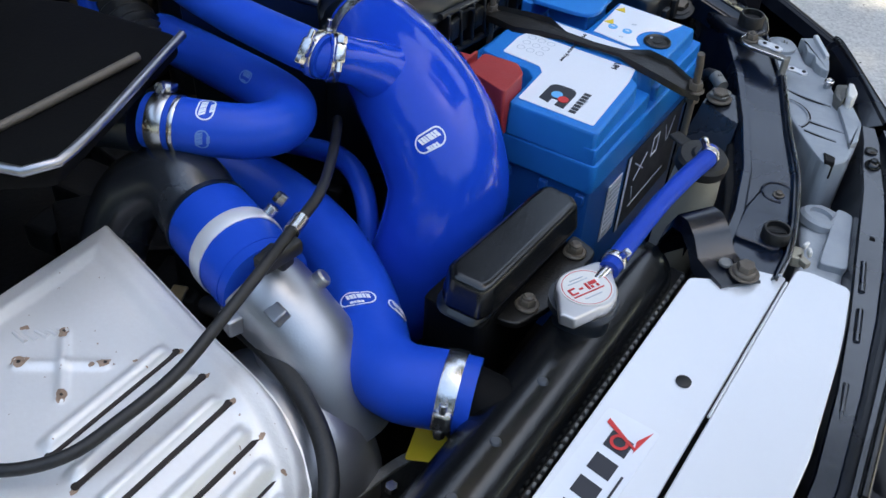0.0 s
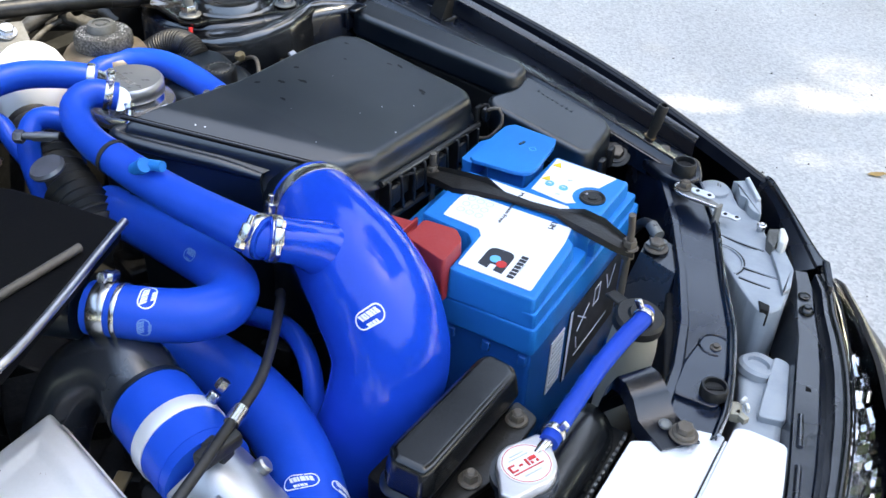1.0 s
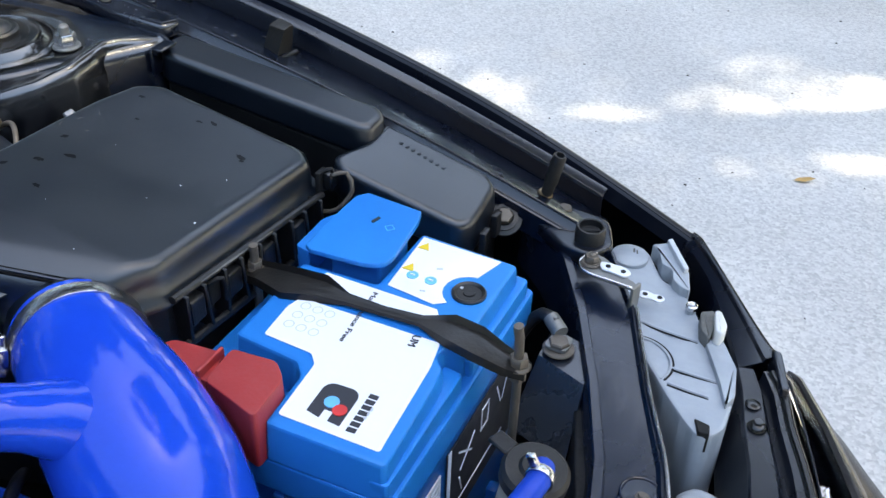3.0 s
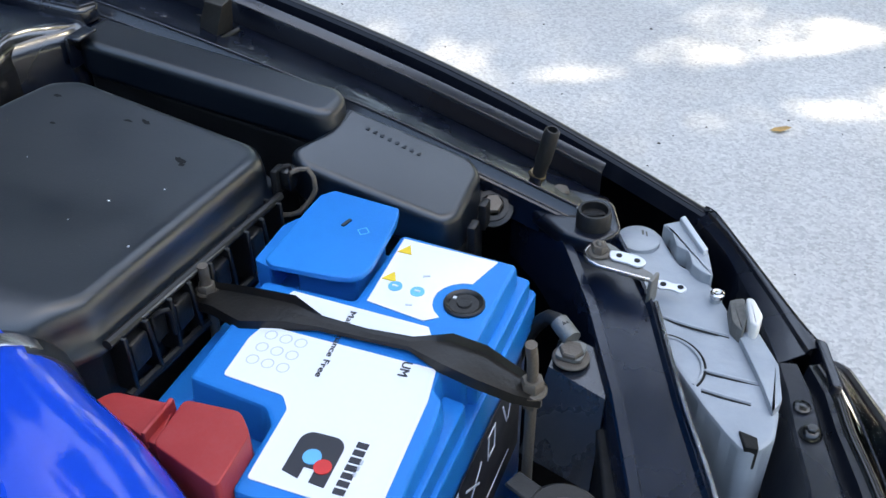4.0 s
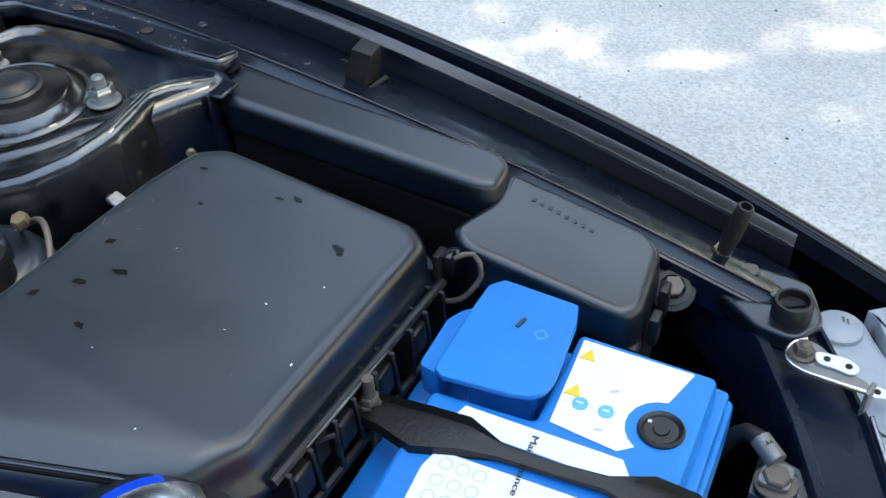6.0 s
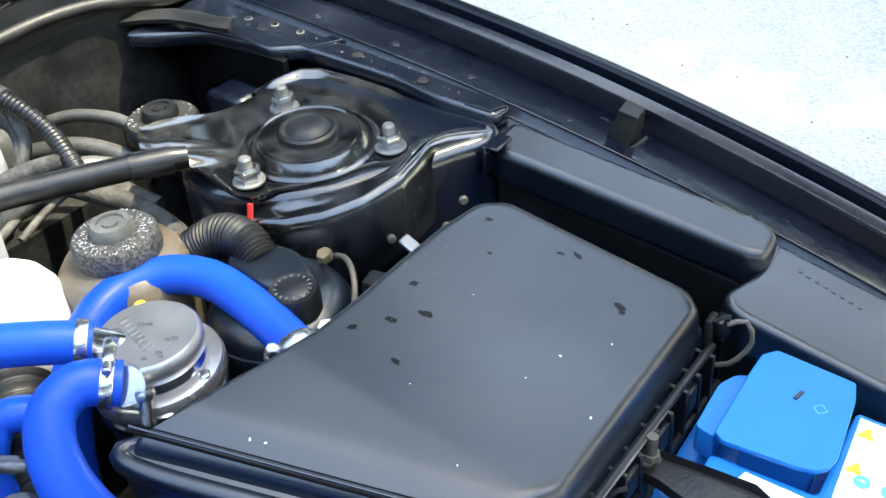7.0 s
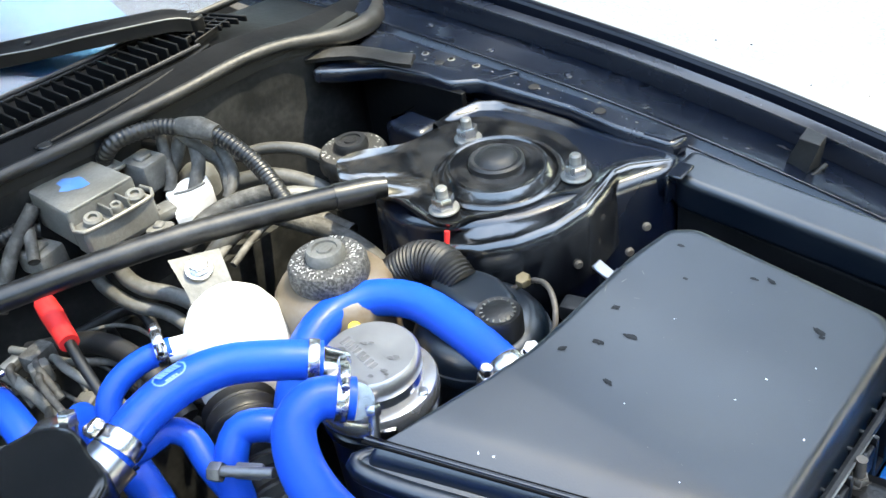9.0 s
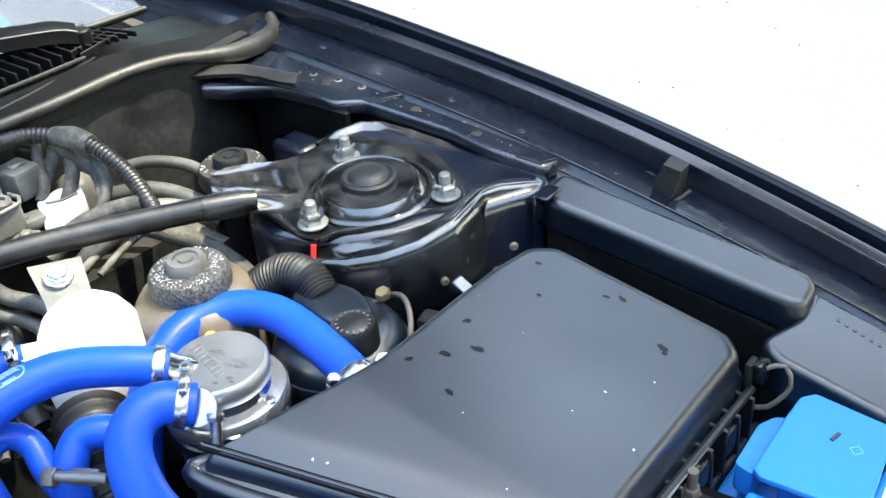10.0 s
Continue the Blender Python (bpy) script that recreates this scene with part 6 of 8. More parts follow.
part("lid", loft(rows, True), "plastic", ab, "matt black lid with rounded edges", 60)
part("base", prism([(cx + (x - cx) * 1.0, cy + (y - cy) * 1.0) for x, y in lid_poly], 0.62, lambda x, y: za(x, y) - 0.034, 0.003, 2), "plastic_dusty", ab, "ribbed black lower half")
edge_z = lambda y: za(-0.19, y)
for j in range(9):
    y = 0.052 + j * 0.0205
    part("side_rib", box((-0.1830, y, edge_z(y) - 0.047), (0.015, 0.0030, 0.040), 0.0008, 1, Matrix.Rotation(0.1 * (j % 2), 4, "X")), "plastic_dusty", ab)
for j in range(4):
    y = 0.062 + j * 0.041
    part("rib_pocket", box((-0.1810, y, edge_z(y) - 0.044), (0.010, 0.0150, 0.020), 0.002, 2), "plastic_dusty", ab, "small moulded pocket between the ribs")
part("side_ledge", tube([(-0.1815, y, edge_z(y) - 0.0275) for y in (0.044, 0.10, 0.16, 0.225)], 0.0030, 8), "plastic_dusty", ab, "scuffed ledge under the lid")
part("ledge_scuff", tube([(-0.1787, y, edge_z(y) - 0.0262) for y in (0.070, 0.10, 0.13, 0.152)], [0.0004, 0.0009, 0.0006, 0.0003], 6), "connector", ab, "pale scuffed edge")
part("side_rail", tube([(-0.178, y, edge_z(y) - 0.066) for y in (0.045, 0.10, 0.16, 0.235)], 0.0032, 8), "plastic_dusty", ab)
for c, t in (((-0.186, 0.232, 0.842), 0.0), ((-0.183, 0.085, 0.835), 0.0)):
    part("spring_clip", join(box(c, (0.005, 0.012, 0.020), 0.0015, 2), tube([(c[0] + 0.004, c[1] - 0.006, c[2] + 0.012), (c[0] + 0.010, c[1], c[2] + 0.014), (c[0] + 0.006, c[1] + 0.006, c[2] - 0.01)], 0.0015, 8)), "dark", ab, "sprung dark metal clip")
part("clip_tongue", join(box((-0.372, 0.170, 0.878), (0.020, 0.010, 0.003), 0.001, 1, Matrix.Rotation(0.5, 4, "Y")), box((-0.366, 0.172, 0.873), (0.003, 0.010, 0.014), 0.001, 1)), "alu_brushed", ab, "bare metal clip tongue")
part("corner_block", box((-0.180, 0.236, 0.843), (0.010, 0.013, 0.016), 0.003, 2), "gloss", ab)
part("clip_tail", tube([(-0.176, 0.232, 0.850), (-0.166, 0.238, 0.852), (-0.160, 0.236, 0.838), (-0.170, 0.228, 0.822), (-0.182, 0.226, 0.818)], 0.0018, 8), "rusty_steel", ab, "sprung wire clip end")
for x, y, sx, sy, t in ((-0.335, 0.207, 0.0028, 0.0017, 0.2), (-0.316, 0.178, 0.0018, 0.0015, 0.0), (-0.2825, 0.2095, 0.0030, 0.0013, 0.3), (-0.273, 0.2155, 0.0042, 0.0019, -0.2), (-0.335, 0.1235, 0.0032, 0.0020, 0.8), (-0.314, 0.106, 0.0044, 0.0022, 0.3), (-0.3265, 0.089, 0.0036, 0.0020, 0.2), (-0.3405, 0.0705, 0.0032, 0.0018, 0.9), (-0.3045, 0.064, 0.0032, 0.0018, -0.3), (-0.230, 0.190, 0.0048, 0.0026, -0.3), (-0.2265, 0.186, 0.0022, 0.0016, 0.5)):
    part("water_spot", blob(x, y, sx, sy, za, 0.0003, rng, t, 14), "spot", ab, "dark dried water spot")
for x, y, s in ((-0.236, 0.127, 0.0009), (-0.200, 0.096, 0.0008), (-0.237, 0.025, 0.0006), (-0.218, 0.156, 0.0006), (-0.333, -0.022, 0.0007), (-0.325, -0.019, 0.0006), (-0.288, 0.055, 0.0005), (-0.242, 0.099, 0.0005), (-0.302, 0.138, 0.0004)):
    part("pale_fleck", blob(x, y, s * 1.3, s * 0.8, za, 0.0005, rng, rng.uniform(0, 3), 7), "label", ab)
for i in range(26):
    x, y, s = rng.uniform(-0.35, -0.21), rng.uniform(0.02, 0.215), rng.choice((0.0002, 0.0002, 0.0003))
    part("pale_fleck", blob(x, y, s, s * rng.uniform(1, 2.2), za, 0.0004, rng, rng.uniform(0, 3), 6), "connector", ab)
for x, y, l, a in ((-0.350, 0.135, 0.006, 2.0), (-0.345, 0.150, 0.005, 1.4), (-0.340, 0.165, 0.004, 2.4), (-0.352, 0.160, 0.007, 1.7), (-0.330, 0.140, 0.003, 0.6)):
    u = Vector((math.cos(a), math.sin(a), 0)) * l / 2
    part("scratch", tube([(x + u.x * f, y + u.y * f, za(x + u.x * f, y + u.y * f)) for f in (-1, 0, 1)], 0.00022, 5), "connector", ab, "fine pale scratch")
rim = [(-0.3890, -0.0480, 0.8890), (-0.3945, -0.0570, 0.8875), (-0.3880, -0.0620, 0.8860), (-0.360, -0.0555, 0.8825), (-0.300, -0.0345, 0.8750), (-0.262, -0.0215, 0.8680)]
part("lid_rim", tube(rim, [0.0030, 0.0050, 0.006, 0.006, 0.006, 0.004], 14), "plastic", ab, "rounded rim below the lid")
part("rim_shelf", thick(loft([[(x, y + 0.002, z + 0.002), (x + 0.004, y + 0.010, z + 0.003), (x + 0.008, y + 0.022, z - 0.004)] for x, y, z in rim]), 0.0015), "plastic", ab)
part("rim_skirt", thick(loft([[(x, y - 0.003, z - 0.002), (x + 0.002, y + 0.002, 0.80), (x + 0.002, y + 0.004, 0.70)] for x, y, z in rim[1:]]), 0.003), "plastic", ab)
for name, d, r, mat in (("lid_groove", 0.0155, 0.0005, "void"), ("lid_bead", 0.0172, 0.0012, "plastic"), ("lid_groove", 0.0196, 0.0010, "void")):
    line = [(x, -0.0225 + (x + 0.36) * 0.335 - d) for x in np.linspace(-0.392, -0.216, 16)]
    part(name, tube([(x, y, za(x, y) - (0.0002 if mat == "void" else 0.0005)) for x, y in line], r, 8), mat, ab)
# outlet
out_t = Tube([(-0.262, 0.034, 0.826), (-0.240, 0.014, 0.835), (-0.215, -0.004, 0.844), (-0.196, -0.016, 0.848)], [0.044, 0.043, 0.041, 0.040], 32)
part("outlet", out_t.mesh(), "plastic", ab, "round black outlet stub")
part("outlet_boss", prism(fillet([(-0.290, 0.030), (-0.272, -0.012), (-0.236, -0.030), (-0.206, 0.000), (-0.200, 0.050)], 0.010, 4), 0.70, 0.842, 0.010, 4), "plastic", ab)

# ---- big intake hose ----
ih = thing("intake_hose", (-0.12, -0.06, 0.7), "large bright blue silicone intake hose", "hose")
big = Tube([(-0.222, -0.004, 0.848), (-0.202, -0.016, 0.850), (-0.180, -0.029, 0.847), (-0.150, -0.043, 0.838), (-0.117, -0.059, 0.821), (-0.092, -0.075, 0.794), (-0.086, -0.091, 0.765), (-0.096, -0.106, 0.718), (-0.118, -0.125, 0.675), (-0.15, -0.14, 0.65)], [0.0380, 0.0395, 0.0435, 0.0485, 0.0510, 0.0492, 0.0465, 0.044, 0.042, 0.042], 40, 0.004)
part("hose", big.mesh(), "silicone", ih, sharp=60)
hose_clamp(ih, big, 0.014, 0.013, (-0.3, -0.95, 0.25))
branch = Tube([(-0.140, -0.043, 0.836), (-0.151, -0.058, 0.852), (-0.159, -0.072, 0.864), (-0.170, -0.090, 0.877), (-0.186, -0.1065, 0.884)], [0.042, 0.0315, 0.0232, 0.0180, 0.0172], 32, 0.003)
part("branch", branch.mesh(), "silicone", ih)
hose_print(ih, big, *big.nearest((-0.093, -0.099, 0.840)), 0.0245, 0.0125, math.pi / 2 - 0.15)

# ---- small return hose, from the valve to the intake hose ----
vh = thing("valve_hose", (-0.3, -0.1, 0.86), "blue silicone recirculation hose joined to the intake hose", "hose")
hb = Tube([(-0.414, -0.034, 0.906), (-0.428, -0.050, 0.912), (-0.428, -0.068, 0.909), (-0.412, -0.083, 0.904), (-0.385, -0.094, 0.899), (-0.355, -0.099, 0.895), (-0.320, -0.102, 0.890), (-0.275, -0.106, 0.887), (-0.238, -0.108, 0.886), (-0.212, -0.1095, 0.886), (-0.184, -0.108, 0.884)], [0.0128, 0.0128, 0.0128, 0.0130, 0.0136, 0.0144, 0.0152, 0.0160, 0.0165, 0.0168, 0.0168], 26, 0.005)
part("hose", hb.mesh(), "silicone_satin", vh, sharp=60)
hose_clamp(vh, hb, 0.008, 0.007, (0.4, 0.5, 0.6))
hose_clamp(vh, hb, hb.length - 0.007, 0.008, (0.2, -0.7, 0.6))
hose_clamp(ih, branch, branch.length - 0.006, 0.008, (0.2, -0.7, 0.6))
part("joiner", tube([(-0.194, -0.111, 0.884), (-0.175, -0.101, 0.881)], 0.0145, 18), "silicone_satin", vh)
part("tie", hb.band(0.125, 0.004, 0.001, 24), "rubber", vh, "black cable tie")
part("hose_tee", join(tube([(-0.318, -0.108, 0.900), (-0.300, -0.113, 0.913)], 0.006, 12), tube([(-0.312, -0.108, 0.908), (-0.288, -0.106, 0.912)], 0.0045, 12)), "battery", vh, "small blue tee fitting")

# ---- U-shaped boost hose ----
uh = thing("boost_hose", (-0.25, -0.15, 0.82), "fat blue silicone hose bent into a U", "hose")
hc = Tube([(-0.270, -0.210, 0.848), (-0.250, -0.202, 0.848), (-0.226, -0.190, 0.847), (-0.205, -0.174, 0.845), (-0.196, -0.152, 0.842), (-0.203, -0.131, 0.838), (-0.220, -0.115, 0.833), (-0.252, -0.103, 0.828), (-0.30, -0.092, 0.822), (-0.36, -0.08, 0.815), (-0.42, -0.06, 0.80)], 0.0205, 30, 0.005)
part("hose", hc.mesh(), "silicone_satin", uh, sharp=60)
hose_clamp(uh, hc, 0.012, 0.013, (-0.2, 0.5, 1))
part("t_bolt_strap", hc.band(0.030 - 0.006, 0.004, 0.0008), "steel", uh)
hose_print(uh, hc, 0.046, (0.1, -0.15, 1), 0.021, 0.0125, math.pi / 2)
hose_print(uh, hc, 0.046, (0.3, -0.85, 0.20), 0.014, 0.009, math.pi / 2, "logo_faint")
hose_print(uh, hc, 0.185, (0.1, -0.6, 0.6), 0.016, 0.010, 0, "logo_faint")
part("pipe_stub", tube([(-0.275, -0.214, 0.846), (-0.300, -0.224, 0.845), (-0.33, -0.235, 0.84)], 0.0225, 24), "plastic", uh)

# ---- radiator hose ----
rh = thing("radiator_hose", (-0.1, -0.18, 0.72), "blue silicone radiator hose with an elbow", "hose")
hd = Tube([(-0.32, -0.155, 0.76), (-0.273, -0.148, 0.762), (-0.217, -0.140, 0.756), (-0.156, -0.152, 0.750), (-0.105, -0.180, 0.748), (-0.068, -0.211, 0.750), (-0.043, -0.234, 0.753), (-0.018, -0.241, 0.756), (0.008, -0.2325, 0.758), (0.030, -0.2245, 0.757)], 0.0275, 32, 0.005)
part("hose", hd.mesh(), "silicone_satin", rh, sharp=60)
hose_clamp(rh, hd, hd.length - 0.016, 0.013, (-0.1, -0.9, 0.2))
hose_print(rh, hd, 0.268, (0.2, -0.5, 1), 0.027, 0.0135, math.pi / 2 + 0.3)
hose_print(rh, hd, 0.276, (0.9, 0.1, 0.6), 0.020, 0.011, math.pi / 2 + 0.3)
sm2 = thing("small_hose", (-0.15, -0.1, 0.7), "thin blue silicone hose behind the radiator hose", "hose")
part("hose", tube([(-0.26, -0.08, 0.76), (-0.19, -0.085, 0.775), (-0.150, -0.105, 0.76), (-0.135, -0.13, 0.71), (-0.15, -0.15, 0.65)], 0.009, 16), "silicone_satin", sm2)
part("hose_end", tube([(-0.155, -0.155, 0.64), (-0.16, -0.17, 0.60)], 0.008, 12), "steel", sm2)

# ---- turbo side: coupler, housing, pipe, heat shield ----
cp = thing("inlet_coupler", (-0.17, -0.24, 0.74), "short blue silicone coupler with a wide bright band", "hose")
ax = Vector((-0.070, 0.024, 0.0))
c0 = Vector((-0.132, -0.250, 0.796))
ct = Tube([c0, c0 + ax * 0.5, c0 + ax], 0.0330, 36, 0.004)
part("sleeve", ct.mesh(), "silicone_satin", cp)
part("band", ct.band(ct.length * 0.42, 0.014, 0.0012, 40), "panel", cp, "wide bright steel band")
part("band_bolt", join(disc(0.005, 0.008, ct.skin(ct.length * 0.42, ct.angle_to(0.03, (0.3, 0.75, 0.7)), 0.001), (0.3, 0.75, 0.75), 0.001, 16), hexnut(0.005, 0.008, ct.skin(ct.length * 0.42, ct.angle_to(0.03, (0.3, 0.75, 0.7)), 0.012), (0.3, 0.75, 0.75))), "steel", cp)
part("inner_sleeve", tube([c0 + ax * -0.12, c0 + ax * 0.05], 0.0325, 36), "silicone_satin", cp)
pp = thing("intake_pipe", (-0.25, -0.23, 0.7), "satin black bent intake pipe", "pipe")
part("pipe", tube([c0 + ax * 0.9, c0 + ax * 1.15, (-0.234, -0.216, 0.806), (-0.258, -0.221, 0.802), (-0.277, -0.236, 0.784), (-0.286, -0.258, 0.735), (-0.288, -0.266, 0.68)], [0.0325, 0.0325, 0.031, 0.029, 0.027, 0.026, 0.026], 32, 0.005), "pipe", pp)
part("bead", tube([c0 + ax * 0.97, c0 + ax * 1.03], 0.0340, 32), "plastic", pp)
part("pipe_bracket", box((-0.200, -0.272, 0.752), (0.012, 0.03, 0.003), 0.001, 1, Matrix.Rotation(0.4, 4, "Z")), "orange", pp, "brassy bracket")
part("pipe_bolt", disc(0.004, 0.03, (-0.165, -0.282, 0.752), (-0.7, -0.5, 0.2), 0.001, 12), "orange", pp)
comp = thing("compressor_housing", (-0.085, -0.27, 0.65), "cast aluminium compressor housing with a neck", "turbo housing")
part("volute", lathe([(0.078, -0.030), (0.080, -0.010), (0.079, 0.012), (0.072, 0.030), (0.058, 0.044), (0.040, 0.052), (0.015, 0.055), (0, 0.055)], (-0.086, -0.290, 0.680), (0.20, 0.97, 0.06), 48), "cast", comp, "grey cast aluminium casing", 60)
part("neck", tube([(-0.064, -0.262, 0.705), (-0.078, -0.257, 0.742), (-0.100, -0.254, 0.772), (-0.134, -0.2515, 0.794)], [0.046, 0.040, 0.033, 0.031], 36), "cast", comp, "", 60)
part("square_boss", box((-0.0965, -0.2725, 0.800), (0.014, 0.012, 0.009), 0.0015, 2, Matrix.Rotation(-0.3, 4, "Z") @ Matrix.Rotation(0.45, 4, "X")), "cast", comp)
part("round_boss", disc(0.0065, 0.026, (-0.106, -0.242, 0.786), (0.45, 0.50, 0.55), 0.0015, 22), "cast", comp)
part("flange_lug", box((-0.126, -0.286, 0.786), (0.016, 0.012, 0.014), 0.002, 2, Matrix.Rotation(-0.35, 4, "Z")), "cast", comp)

hs = thing("heat_shield", (-0.15, -0.43, 0.70), "pale pressed steel heat shield with rust-lined louvres", "heat shield")
SLOTS = [-0.132, -0.104, -0.077, -0.050, -0.029, -0.010]


def y_edge(x):
    """The line of the shield's outer edge."""
    return float(np.interp(x, [-0.27, -0.206, -0.136, -0.093, -0.058, -0.030, -0.018, 0.0], [-0.262, -0.279, -0.298, -0.307, -0.316, -0.329, -0.339, -0.365]))


def z_shield(x, y):
    z = 0.792 - 0.05 * max(0.0, (x + 0.085) / 0.09) ** 2
    e = min(y_edge(x) - y, x + 0.270)
    z -= 0.016 * max(0.0, 1 - e / 0.010) ** 2
    z += 0.0030 * max(0.0, 1 - abs(e - 0.022) / 0.010) * (e > 0)
    for j, sx in enumerate(SLOTS):
        y0, y1 = -0.330 - 0.0055 * j, -0.431 - 0.005 * j
        if y1 < y < y0:
            d = (sx - x) / 0.012
            if 0 <= d < 1:
                fade = min(1, (y0 - y) / 0.008, (y - y1) / 0.008)
                z += 0.0070 * math.sin(math.pi * (0.18 + 0.82 * d)) * fade
    dx, dy = x + 0.180, y + 0.379
    for a in (0.62, 2.41):
        u, v = dx * math.cos(a) + dy * math.sin(a), -dx * math.sin(a) + dy * math.cos(a)
        if abs(u) < 0.030:
            z += 0.0032 * max(0.0, 1 - abs(v) / 0.0045)
    return z


rows = []
for i in range(131):
    x = -0.270 + 0.270 * i / 130
    y0 = y_edge(x)
    rows.append([(x, y0 - 0.30 * j / 130, z_shield(x, y0 - 0.30 * j / 130)) for j in range(131)])
part("sheet", thick(loft(rows), 0.0012), "shield", hs, "", 70)
for j, sx in enumerate(SLOTS):
    y0, y1 = -0.331 - 0.0055 * j, -0.430 - 0.005 * j
    z = z_shield(sx + 0.002, (y0 + y1) / 2)
    part("louvre_slit", join(box((sx + 0.0012, (y0 + y1) / 2, z + 0.0004), (0.0040, y0 - y1, 0.0014), 0.0, 1), disc(0.0027, 0.0012, (sx + 0.001, y0, z), (0, 0, 1), 0.0002, 12), disc(0.0027, 0.0012, (sx + 0.001, y1, z), (0, 0, 1), 0.0002, 12)), "rust", hs, "dark rusty slit")
for a, l in ((0.62, 0.026), (0.62, -0.027), (2.41, 0.027), (2.41, -0.027)):
    x, y = -0.180 + math.cos(a) * l, -0.379 + math.sin(a) * l
    part("rust_patch", blob(x, y, 0.0050, 0.0032, z_shield, 0.0004, rng, a), "rust_stain", hs, "small rust patch on the embossed cross")
    part("rust_core", blob(x + 0.001, y, 0.0012, 0.0009, z_shield, 0.0007, rng, a), "rust", hs)
for j, sx in enumerate(SLOTS):
    for y in (-0.329 - 0.0055 * j, -0.433 - 0.005 * j):
        part("rust_halo", blob(sx + 0.003, y, rng.uniform(0.0014, 0.0024), rng.uniform(0.0015, 0.003), z_shield, 0.0003, rng), "rust_stain", hs)
for i in range(60):
    x, y = rng.uniform(-0.262, -0.02), rng.uniform(-0.50, -0.31)
    s = rng.choice((0.0003, 0.0004, 0.0005, 0.0008))
    part("rust_speck", blob(x, min(y, y_edge(x) - 0.012), s, s * rng.uniform(0.6, 1.6), z_shield, 0.0004, rng, rng.uniform(0, 3), 7), "rust_stain", hs)
for k in range(5):
    a0 = (-0.2265 + 0.0050 * k, -0.3790 + 0.0045 * k)
    a1 = (a0[0] + 0.013 - 0.0012 * k, a0[1] - 0.001 + 0.0008 * k)
    part("embossed_finger", tube([(x, y, z_shield(x, y) + 0.0002) for x, y in (a0, a1)], 0.0016, 8), "shield", hs)
for x, y, r in ((-0.2030, -0.3930, 0.0062), (-0.2235, -0.3725, 0.0030), (-0.1640, -0.3700, 0.0018), (-0.1460, -0.3510, 0.0016)):
    part("rust_blotch", blob(x, y, r, r * 0.7, z_shield, 0.0005, rng, 0.8), "rust_stain", hs, "brown rust blotch")
part("side_wall", thick(loft([[(-0.271, -0.260 - 0.32 * j / 8, 0.777), (-0.272, -0.260 - 0.32 * j / 8, 0.70)] for j in range(9)]), 0.0015), "shield", hs)
ex = [-0.271 + 0.27 * j / 16 for j in range(17)]
part("edge_wall", thick(loft([[(x, y_edge(x) + 0.0005, z_shield(x, y_edge(x)) - 0.001), (x, y_edge(x) + 0.001, 0.66)] for x in ex]), 0.0015), "shield", hs)
part("ring_seal", tube([(-0.170, -0.268, 0.762), (-0.144, -0.2725, 0.769), (-0.087, -0.2855, 0.769), (-0.042, -0.3035, 0.762), (-0.014, -0.3245, 0.753), (0.000, -0.3485, 0.743), (0.004, -0.387, 0.725)], 0.0068, 16), "rubber", hs, "thick black rubber sealing ring")
cb = thing("throttle_cable", (-0.11, -0.3, 0.81), "black sheathed cable arching over the heat shield", "cable")
part("sheath", tube([(-0.205, -0.075, 0.80), (-0.183, -0.098, 0.822), (-0.146, -0.151, 0.836), (-0.120, -0.198, 0.842), (-0.109, -0.241, 0.843), (-0.102, -0.277, 0.840), (-0.100, -0.322, 0.827), (-0.099, -0.359, 0.818), (-0.104, -0.398, 0.812), (-0.113, -0.431, 0.807), (-0.139, -0.458, 0.804), (-0.19, -0.48, 0.802)], 0.0039, 14), "rubber", cb)
part("clip", join(box((-0.106, -0.257, 0.836), (0.012, 0.034, 0.012), 0.003, 2, Matrix.Rotation(-0.15, 4, "Z")), box((-0.112, -0.252, 0.827), (0.020, 0.012, 0.010), 0.002, 2)), "rubber", cb, "black cable clip")
part("collar", tube([(-0.1125, -0.226, 0.8425), (-0.109, -0.240, 0.8425)], 0.0056, 14), "steel", cb)

# ---- engine cover with bright trims ----
ec = thing("engine_cover", (-0.4, -0.3, 0.75), "black engine cover with narrow bright metal trims", "engine cover")
cover = [(-0.292, -0.150), (-0.232, -0.318), (-0.262, -0.345), (-0.30, -0.60), (-0.62, -0.60), (-0.60, -0.225), (-0.47, -0.205), (-0.40, -0.165)]
part("cover", prism(fillet(cover, 0.008, 2), 0.868, 0.884, 0.004, 2), "void", ec)
part("trim", tube([(-0.285, -0.154, 0.888), (-0.228, -0.316, 0.890), (-0.262, -0.340, 0.886), (-0.30, -0.40, 0.885)], 0.0035, 10, 0.02), "alu_brushed", ec, "narrow bright metal trim")
part("trim", tube([(-0.287, -0.196, 0.888), (-0.292, -0.300, 0.886), (-0.30, -0.38, 0.885)], 0.0035, 10, 0.02), "rusty_steel", ec, "dull metal trim")

